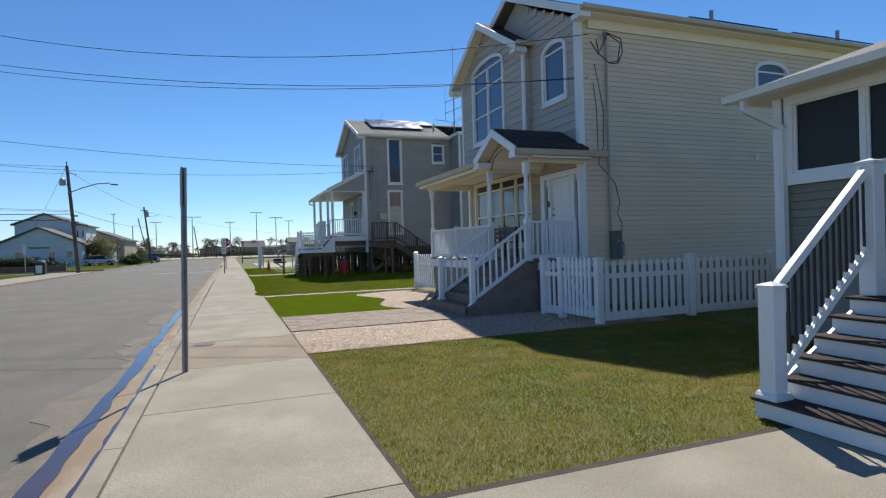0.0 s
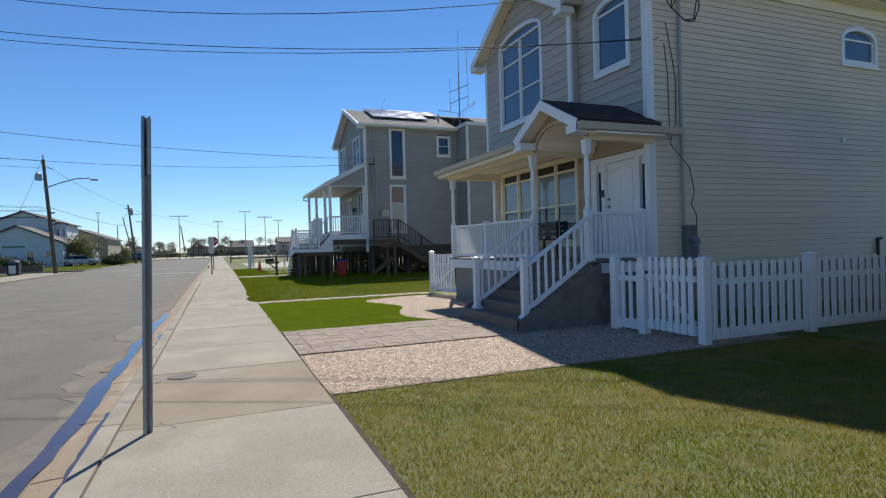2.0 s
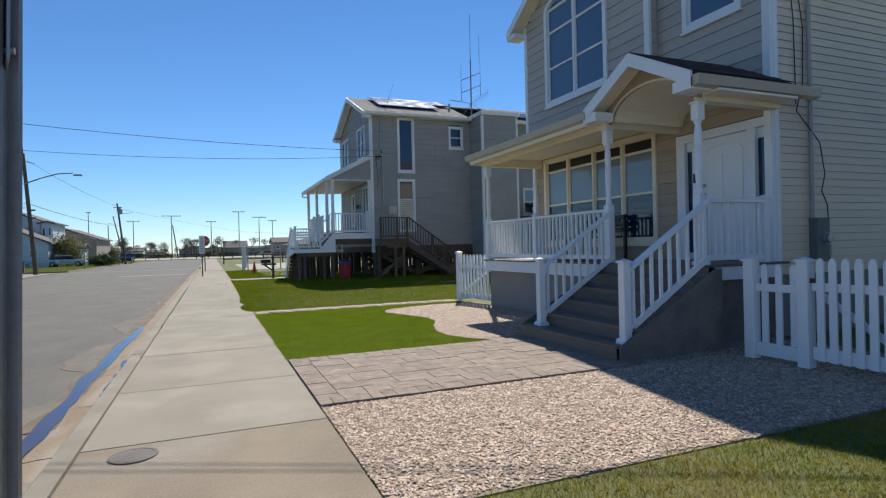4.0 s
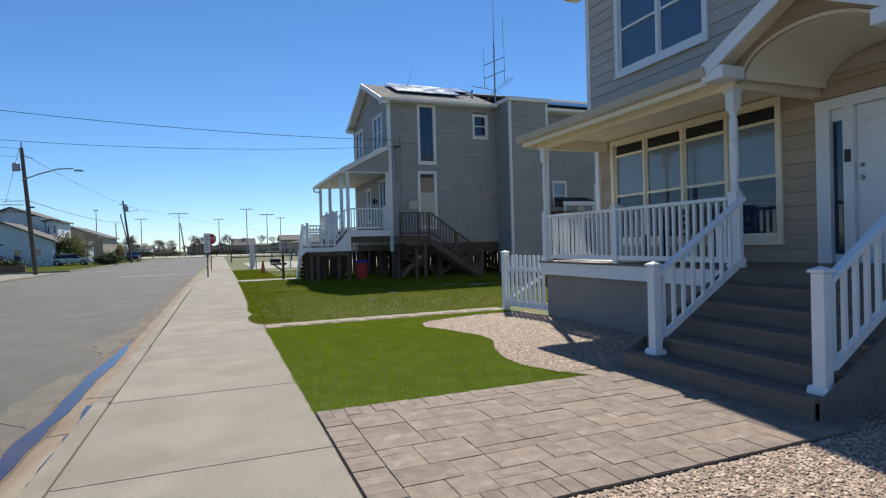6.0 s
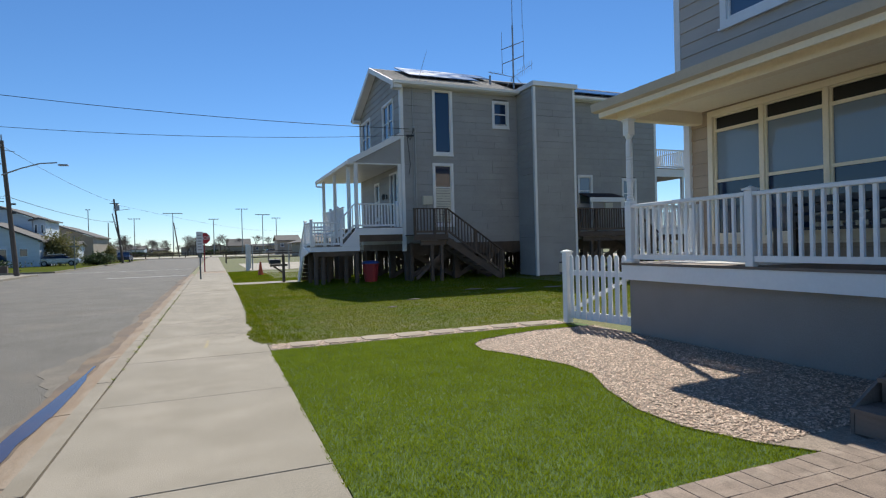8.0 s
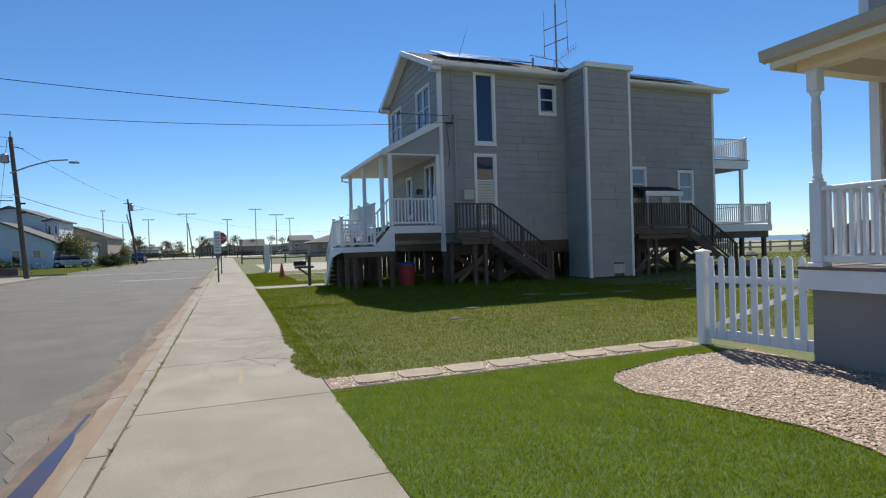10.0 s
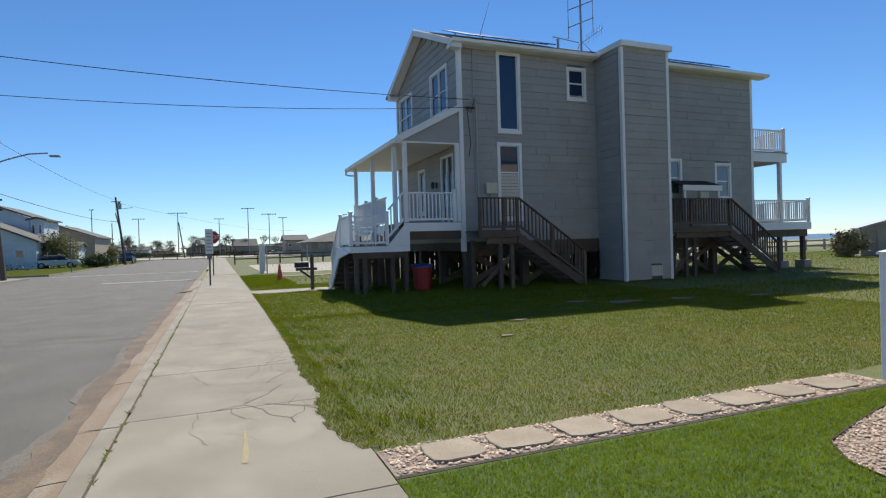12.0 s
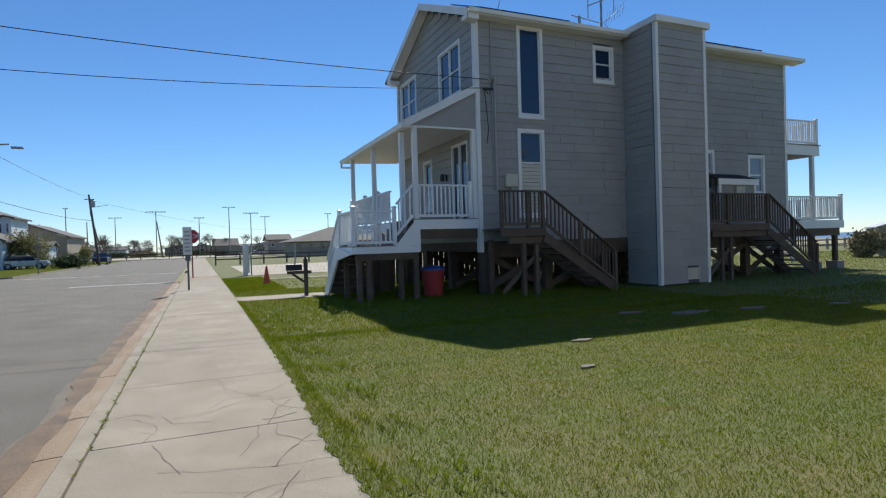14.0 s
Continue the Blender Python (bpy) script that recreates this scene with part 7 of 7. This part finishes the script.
# ---- left side of the street ----
wall_ = tagged(part("garden_wall", boxes((-40, -14.6, 65.0, 65.3, -0.1, 0.55)), "wall_brown"), "low brown block wall behind the corner walk", "wall")
bin2 = thing("litter_bin", (-14.2, 55.6, -0.1), "dark roadside litter bin with a pale notice panel", "trash can")
part("bin_body", boxes((-0.38, 0.38, -0.32, 0.32, 0, 1.05)), "black", bin2, bevel=0.03)
part("bin_top", lathe(bmesh.new(), (0, 0, 1.051), [(0.4, 0), (0.4, 0.06), (0.3, 0.2), (0.1, 0.24)], 12), "meter", bin2)
part("notice_panel", boxes((-0.26, 0.2, -0.335, -0.322, 0.2, 0.85)), "sign_white", bin2)
lsign = thing("street_sign", (-16.8, 61, 0), "thin sign post with a green street name blade", "sign")
part("post", boxes((-0.03, 0.03, -0.03, 0.03, 0, 2.9)), "galv", lsign)
part("sign_plate", prism(bmesh.new(), [(-0.05 + 0.14 * math.cos(k * math.pi / 4), 2.2 + 0.6 * math.sin(k * math.pi / 4)) for k in range(8)], "y", -0.05, -0.035), "sign_white", lsign)
part("name_blade", boxes((0.3, 1.9, -0.01, 0.01, 2.35, 2.2)), "sign_green", lsign)
lsign2 = thing("street_sign", (-10.75, 69, 0), "thin dark sign post on the far grass corner", "sign")
part("post", boxes((-0.04, 0.04, -0.03, 0.03, 0, 3.0)), "meter", lsign2)
part("sign_plate", boxes((-0.35, 0.35, -0.02, 0.0, 2.0, 2.12)), "meter", lsign2)


def far_house(at, w, d, h, rise, wall_mat, label, gable_front=True, wins=()):
    f = thing("house", at, label, "house")
    part("wall", boxes((0, w, 0, d, 0, h)), wall_mat, f)
    bm = bmesh.new()
    if gable_front:
        prism(bm, [(-0.4, h - 0.1), (w / 2, h + rise), (w + 0.4, h - 0.1), (w + 0.4, h + 0.1), (w / 2, h + rise + 0.2), (-0.4, h + 0.1)], "y", -0.4, d + 0.4)
        g = prism(bmesh.new(), [(0, h), (w, h), (w / 2, h + rise)], "y", 0.0, 0.1)
        part("gable_wall", g, wall_mat, f)
    else:
        prism(bm, [(-0.4, h - 0.1), (d / 2, h + rise), (d + 0.4, h - 0.1), (d + 0.4, h + 0.1), (d / 2, h + rise + 0.2), (-0.4, h + 0.1)], "x", -0.4, w + 0.4)
        g = prism(bmesh.new(), [(0, h), (d, h), (d / 2, h + rise)], "x", 0.0, w)
        part("gable_wall", g, wall_mat, f)
    part("roof", bm, "far_roof", f)
    for x, z, ww, hh in wins:
        wdw = new("window")
        wdw.parent = f
        wdw.location = (x, 0, z)
        part("frame", boxes((0, ww, -0.07, -0.002, 0, hh)), "trim", wdw)
        part("pane", boxes((0.1, ww - 0.1, -0.09, -0.071, 0.1, hh - 0.1)), "glass", wdw)
    return f


far_house((-28.5, 98, 0), 7.4, 11, 6.2, 1.5, "far_white", "tall pale blue-white gabled house across the street", True, ((1.5, 3.6, 0.9, 1.3),))
far_house((-28.3, 89.5, 0), 10.0, 7.5, 3.0, 2.3, "far_white", "low pale blue wing with a wide gable", True, ((2.2, 1.2, 1.2, 1.0), (6.0, 0.2, 0.9, 2.0), (8.0, 1.2, 0.9, 1.0)))
wg = far_house((-21.05, 98.2, 0), 1.4, 7, 5.9, 0.2, "far_white", "narrow white balcony wing of the tall house", True, ((0.15, 4.2, 0.4, 1.2), (0.85, 4.2, 0.4, 1.2)))
part("balcony", boxes((-0.3, 1.6, -1.2, -0.01, 3.2, 3.45)), "white", wg)
part("balcony_rail", boxes((-0.3, 1.6, -1.2, -1.14, 3.46, 4.2)), "white", wg)
far_house((-27.2, 115, 0), 10.0, 14, 4.0, 1.9, "far_brown", "tan single-storey house with a grey roof", True, ((7.6, 1.8, 1.2, 1.5),))
fb = far_house((-20.8, 108, 0), 2.8, 4, 2.6, 0.5, "far_white", "white glazed garden room", False, ((0.3, 0.6, 0.9, 1.5), (1.6, 0.6, 0.9, 1.5)))
far_house((4.8, 205, 0), 7.0, 10, 2.6, 2.2, "far_brown", "distant dark-roofed beach building", False, ())
far_house((15.0, 150, 0), 5, 8, 3.3, 1.2, "far_brown", "distant dark-roofed two-storey house", False, ((0.6, 1.8, 0.8, 0.9), (3.2, 1.8, 0.8, 0.9)))
lodge = thing("house", (15.0, 110, 0), "long low building with a broad brown hip roof", "house")
part("wall", boxes((0, 26, 0, 14, 0, 2.5)), "far_brown", lodge)
bm = bmesh.new()
v = [bm.verts.new(p) for p in ((-1, -1, 2.4), (27, -1, 2.4), (27, 15, 2.4), (-1, 15, 2.4), (7, 7, 4.9), (19, 7, 4.9))]
for f in ((0, 1, 5, 4), (1, 2, 5), (2, 3, 4, 5), (3, 0, 4), (3, 2, 1, 0)):
    bm.faces.new([v[k] for k in f])
part("roof", bm, "far_roof", lodge)
for k in range(14):
    part("window", boxes((0.8 + k * 1.7, 2.1 + k * 1.7, -0.06, -0.002, 1.3, 2.1)), "glass", lodge)
frng = random.Random(9)
for k in range(9):
    x = -46 + k * 11 + frng.uniform(-3, 3)
    far_house((x, 225 + frng.uniform(0, 40), 0), frng.uniform(7, 12), 9, frng.uniform(1.7, 2.6), frng.uniform(0.7, 1.3), frng.choice(("far_white", "far_brown", "far_brown")), "small distant gabled house near the beach", frng.random() < 0.4, ((2, 1.2, 0.9, 1.0), (4.5, 1.2, 0.9, 1.0)))


def bare_tree(at, h, spread, seed, label="bare winter tree with fine twigs"):
    r = random.Random(seed)
    t = thing("tree", at, label, "tree")
    trunk = bmesh.new()
    tube(trunk, (0, 0, -0.1), (0.1, 0, h * 0.35), 0.16, 0.11, 8)
    part("trunk", trunk, "bark", t)
    tw = bmesh.new()

    def grow(p, d, l, rad, n):
        q = p + d * l
        tube(tw, p, q, rad, rad * 0.65, 4 if n < 3 else 5, False)
        if n == 0:
            return
        for k in range(3 if n > 1 else 4):
            dd = (d + Vector((r.uniform(-1, 1) * spread, r.uniform(-1, 1) * spread, r.uniform(-0.25, 0.7)))).normalized()
            grow(q, dd, l * r.uniform(0.62, 0.85), rad * 0.62, n - 1)
    for k in range(4):
        grow(Vector((0.1, 0, h * 0.34)), Vector((r.uniform(-0.7, 0.7), r.uniform(-0.7, 0.7), 0.9)).normalized(), h * 0.2, 0.06, 4)
    part("crown", tw, "bark", t)
    return t


bt = bare_tree((0, 0, 0), 6.5, 0.8, 1)
bt.location = (-44, 118, 0)
tr = random.Random(14)
for k in range(90):
    x, y = tr.uniform(-70, 30) if k % 3 else tr.uniform(-45, -5), tr.uniform(180, 240)
    s = tr.uniform(0.6, 1.15)
    if k < 3:
        x, y = (-33, 112) if k == 0 else ((-40, 110) if k == 1 else (-20, 150))
    c = copy_thing(bt, Matrix.Translation((x, y, 0)) @ Matrix.Rotation(tr.uniform(0, 6), 4, "Z"))
    c.scale = (s, s, s * tr.uniform(0.7, 1.0))
for o in [o for o in scene.objects if o.name.startswith("tree") and o.parent is None]:
    tagged(o, group="distant bare trees")


def bush(name, at, rx, ry, rz, mat, label, n, leaf, seed, stems=0, category="bush"):
    r = np.random.RandomState(seed)
    t = thing(name, at, label, category)
    bm = bmesh.new()
    rr = random.Random(seed)
    for k in range(max(4, stems)):
        a = rr.uniform(0, 6.28)
        tube(bm, (0, 0, 0), (math.cos(a) * rx * 0.6, math.sin(a) * ry * 0.6, rz * rr.uniform(0.9, 1.5)), 0.04, 0.012, 5)
    part("stems", bm, "bark", t)
    c = r.normal(size=(60, 3))
    c /= np.linalg.norm(c, axis=1)[:, None]
    c *= r.uniform(0.3, 0.9, 60)[:, None]
    i = r.randint(0, 60, n)
    p = c[i] + r.normal(scale=0.17, size=(n, 3))
    p *= np.array([rx, ry, rz])
    p[:, 2] = np.abs(p[:, 2] + rz * 0.9)
    d1, d2 = r.normal(size=(n, 3)), r.normal(size=(n, 3))
    d1 *= leaf / np.linalg.norm(d1, axis=1)[:, None]
    d2 *= leaf * 0.6 / np.linalg.norm(d2, axis=1)[:, None]
    v = np.stack([p - d1, p + d2, p + d1, p - d2], 1)
    me = bpy.data.meshes.new("leaves")
    me.vertices.add(4 * n)
    me.vertices.foreach_set("co", v.reshape(-1))
    me.loops.add(4 * n)
    me.loops.foreach_set("vertex_index", np.arange(4 * n))
    me.polygons.add(n)
    me.polygons.foreach_set("loop_start", np.arange(n) * 4)
    me.update(calc_edges=True)
    me.materials.append(M[mat])
    lv = new("leaves", me)
    lv.parent = t
    lv["kind"] = "stuff"
    return t


bush("tree", (-16.9, 92.5, 0), 2.6, 2.0, 2.2, "leaf_yellow", "small yellow-green budding tree by the road", 5000, 0.13, 3, 9, "tree")
bush("bush", (-12.2, 88, 0), 2.0, 1.5, 0.8, "leaf_dark", "rounded dark green bush at the road edge", 4500, 0.10, 4)
bush("bush", (-18.6, 93, 0), 1.6, 1.4, 0.8, "leaf_dark", "rounded dark green bush at the road edge", 3000, 0.10, 5)
bush("bush", (-12.3, 98, 0), 0.9, 1.2, 1.4, "leaf_yellow", "loose yellow-green roadside shrub", 2200, 0.10, 6)
hd = bush("hedge", (-20.5, 67, 0.0), 6.2, 0.7, 0.75, "leaf_dark", "dark clipped hedge behind the low wall", 9000, 0.10, 7, 20, "hedge")
bush("hedge", (-33.0, 67, 0.0), 6.5, 0.7, 0.75, "leaf_dark", "dark clipped hedge behind the low wall", 9000, 0.10, 8, 20, "hedge")
bush("bush", (34.4, 36.4, 0), 0.8, 1.0, 0.75, "dune", "tan clump of dry ornamental grass beside the shed", 5000, 0.10, 10)
for k in range(10):
    bush("bush", (-50 + k * 9.5 + frng.uniform(-3, 3), 196 + frng.uniform(0, 12), 0), 4.5, 2, 0.8, "leaf_dark" if k % 2 else "dune", "distant scrub along the beach road", 900, 0.3, 40 + k)


def car(at, turn, paint, label):
    c = thing("car", at, label, "car")
    c.rotation_euler = (0, 0, radians(turn))
    bm = bmesh.new()
    prism(bm, [(-2.2, 0.3), (2.2, 0.3), (2.25, 0.6), (2.1, 0.82), (1.1, 0.92), (-1.75, 0.95), (-2.2, 0.85)], "y", -0.88, 0.88)
    part("body", bm, paint, c, bevel=0.05)
    bm = bmesh.new()
    prism(bm, [(-1.75, 0.93), (1.15, 0.93), (0.45, 1.42), (-1.1, 1.44)], "y", -0.76, 0.76)
    part("cabin_glass", bm, "glass", c)
    bm = bmesh.new()
    prism(bm, [(-1.15, 1.441), (0.48, 1.421), (0.4, 1.47), (-1.05, 1.49)], "y", -0.72, 0.72)
    part("car_roof", bm, paint, c)
    for x in (-1.35, 1.4):
        for y in (-0.9, 0.72):
            w = new("wheel")
            w.parent = c
            w.location = (x, y, 0.33)
            part("tyre", tube(bmesh.new(), (0, 0, 0), (0, 0.18, 0), 0.33, 0.33, 14), "tyre", w)
            part("rim", tube(bmesh.new(), (0, -0.005, 0), (0, -0.0008, 0), 0.2, 0.2, 10), "galv", w)
    return c


car((-16.6, 90.6, -0.02), 0, "car", "silver saloon car parked behind the bushes")
car((-24.0, 87.0, -0.02), 180, "car_dark", "dark car parked before the low blue house")
car((-11.9, 108.0, -0.02), 90, "car_dark", "dark blue car parked beside the road")
car((16, 176, -0.02), 0, "car", "pale car parked by the beach")

# ---- beyond the raised house ----
wf = thing("chain_fence", (3.2, 50.3, 0), "galvanised mesh fence on steel posts round a sandy lot", "fence")
for k in range(9):
    part("fence_post", tube(bmesh.new(), (k * 2.4, 0, -0.1), (k * 2.4, 0, 1.7), 0.04, 0.04, 8), "galv", wf)
part("fence_rail", tube(bmesh.new(), (0, 0, 1.68), (19.2, 0, 1.68), 0.025, 0.025, 6), "galv", wf)
bm = bmesh.new()
for k in range(150):
    x = k * 0.128
    beam(bm, (x, 0, 0.05), (x + 0.8 if k % 2 else x - 0.8, 0, 1.66), 0.006, 0.006)
part("wire_mesh", bm, "galv", wf, kind="stuff")
wp = thing("panel_gate", (2.9, 50.5, 0), "white vinyl gate post at the end of the mesh fence", "gate")
part("post", boxes((-0.12, 0.12, -0.12, 0.12, -0.05, 1.75)), "trim", wp, bevel=0.01)
part("panel", boxes((0.125, 0.22, -0.03, 0.03, 0.1, 1.68)), "trim", wp)
cone = thing("traffic_cone", (3.05, 41.2, -0.02), "orange traffic cone on the grass verge", "traffic cone")
part("cone_base", boxes((-0.2, 0.2, -0.2, 0.2, 0, 0.04)), "orange", cone, bevel=0.01)
part("cone_body", lathe(bmesh.new(), (0, 0, 0.041), [(0.15, 0), (0.035, 0.70), (0.03, 0.71)], 14), "orange", cone)
wfen = thing("rail_fence", (1.9, 75, 0), "low weathered timber rail fence across the grass", "fence")
for k in range(14):
    part("fence_post", boxes((k * 2.2, k * 2.2 + 0.14, 0, 0.14, -0.05, 1.0)), "wood_dark", wfen)
for z in (0.45, 0.85):
    part("fence_rail", boxes((0, 28.6, 0.14, 0.18, z, z + 0.12)), "wood_dark", wfen)
bfen = thing("rail_fence", (-60, 141, 0), "long weathered rail fence at the end of the street", "fence")
for k in range(45):
    part("fence_post", boxes((k * 2.5, k * 2.5 + 0.16, 0, 0.16, -0.05, 1.15)), "wood_dark", bfen)
for z in (0.4, 0.85):
    part("fence_rail", boxes((0, 112, 0.16, 0.2, z, z + 0.16)), "wood_dark", bfen)
rf = thing("rail_fence", (28, 48, 0), "pale split-rail fence across the far lawn", "fence")
for k in range(18):
    part("fence_post", boxes((k * 2.4, k * 2.4 + 0.14, 0, 0.14, -0.05, 0.9)), "far_brown", rf)
for z in (0.3, 0.7):
    part("fence_rail", boxes((0, 42, -0.04, -0.001, z, z + 0.12)), "far_brown", rf)
shed = thing("shed", (35.8, 36.6, -0.15), "small beige metal garden shed with double doors", "shed")
part("wall", boxes((0, 3.4, 0, 2.6, -0.05, 1.75)), "far_brown", shed)
shed.rotation_euler = (0, 0, radians(-50))
bm = bmesh.new()
prism(bm, [(-0.12, 1.72), (1.7, 2.25), (3.52, 1.72), (3.52, 1.80), (1.7, 2.34), (-0.12, 1.80)], "y", -0.12, 2.7)
part("roof", bm, "galv", shed)
part("gable_wall", prism(bmesh.new(), [(0, 1.75), (3.4, 1.75), (1.7, 2.24)], "y", 0, 0.05), "far_brown", shed)
for x in (0.8, 1.72):
    part("door", boxes((x, x + 0.88, -0.04, -0.002, 0.02, 1.68)), "sand", shed)
for k in range(7):
    post_ = tagged(part("utility_post", boxes((90 + k * 12, 90.15 + k * 12, 60, 60.15, 0, 3.2)), "wood_dark"), "distant thin timber post on the shore", "post", "distant shore posts")
rock = tagged(part("rock", lathe(bmesh.new(), (34, 41, -0.05), [(0.5, 0), (0.6, 0.15), (0.35, 0.35), (0.1, 0.4)], 9), "flag"), "pale boulder in the far lawn", "rock")
bare = random.Random(2)
for k, (x, y, w) in enumerate(((9.1, 25.3, 0.5), (10.6, 25.1, 0.35), (8.2, 25.9, 0.3), (5.6, 24.0, 0.18), (4.6, 22.6, 0.14), (12.5, 24.6, 0.3))):
    pts = [(x + math.cos(a) * w * bare.uniform(0.6, 1.1), y + math.sin(a) * w * 0.5 * bare.uniform(0.5, 1.1)) for a in [2 * math.pi * j / 12 for j in range(12)]]
    part("bare_patch", prism(bmesh.new(), pts, "z", -0.03, 0.001), "silt", kind="stuff")
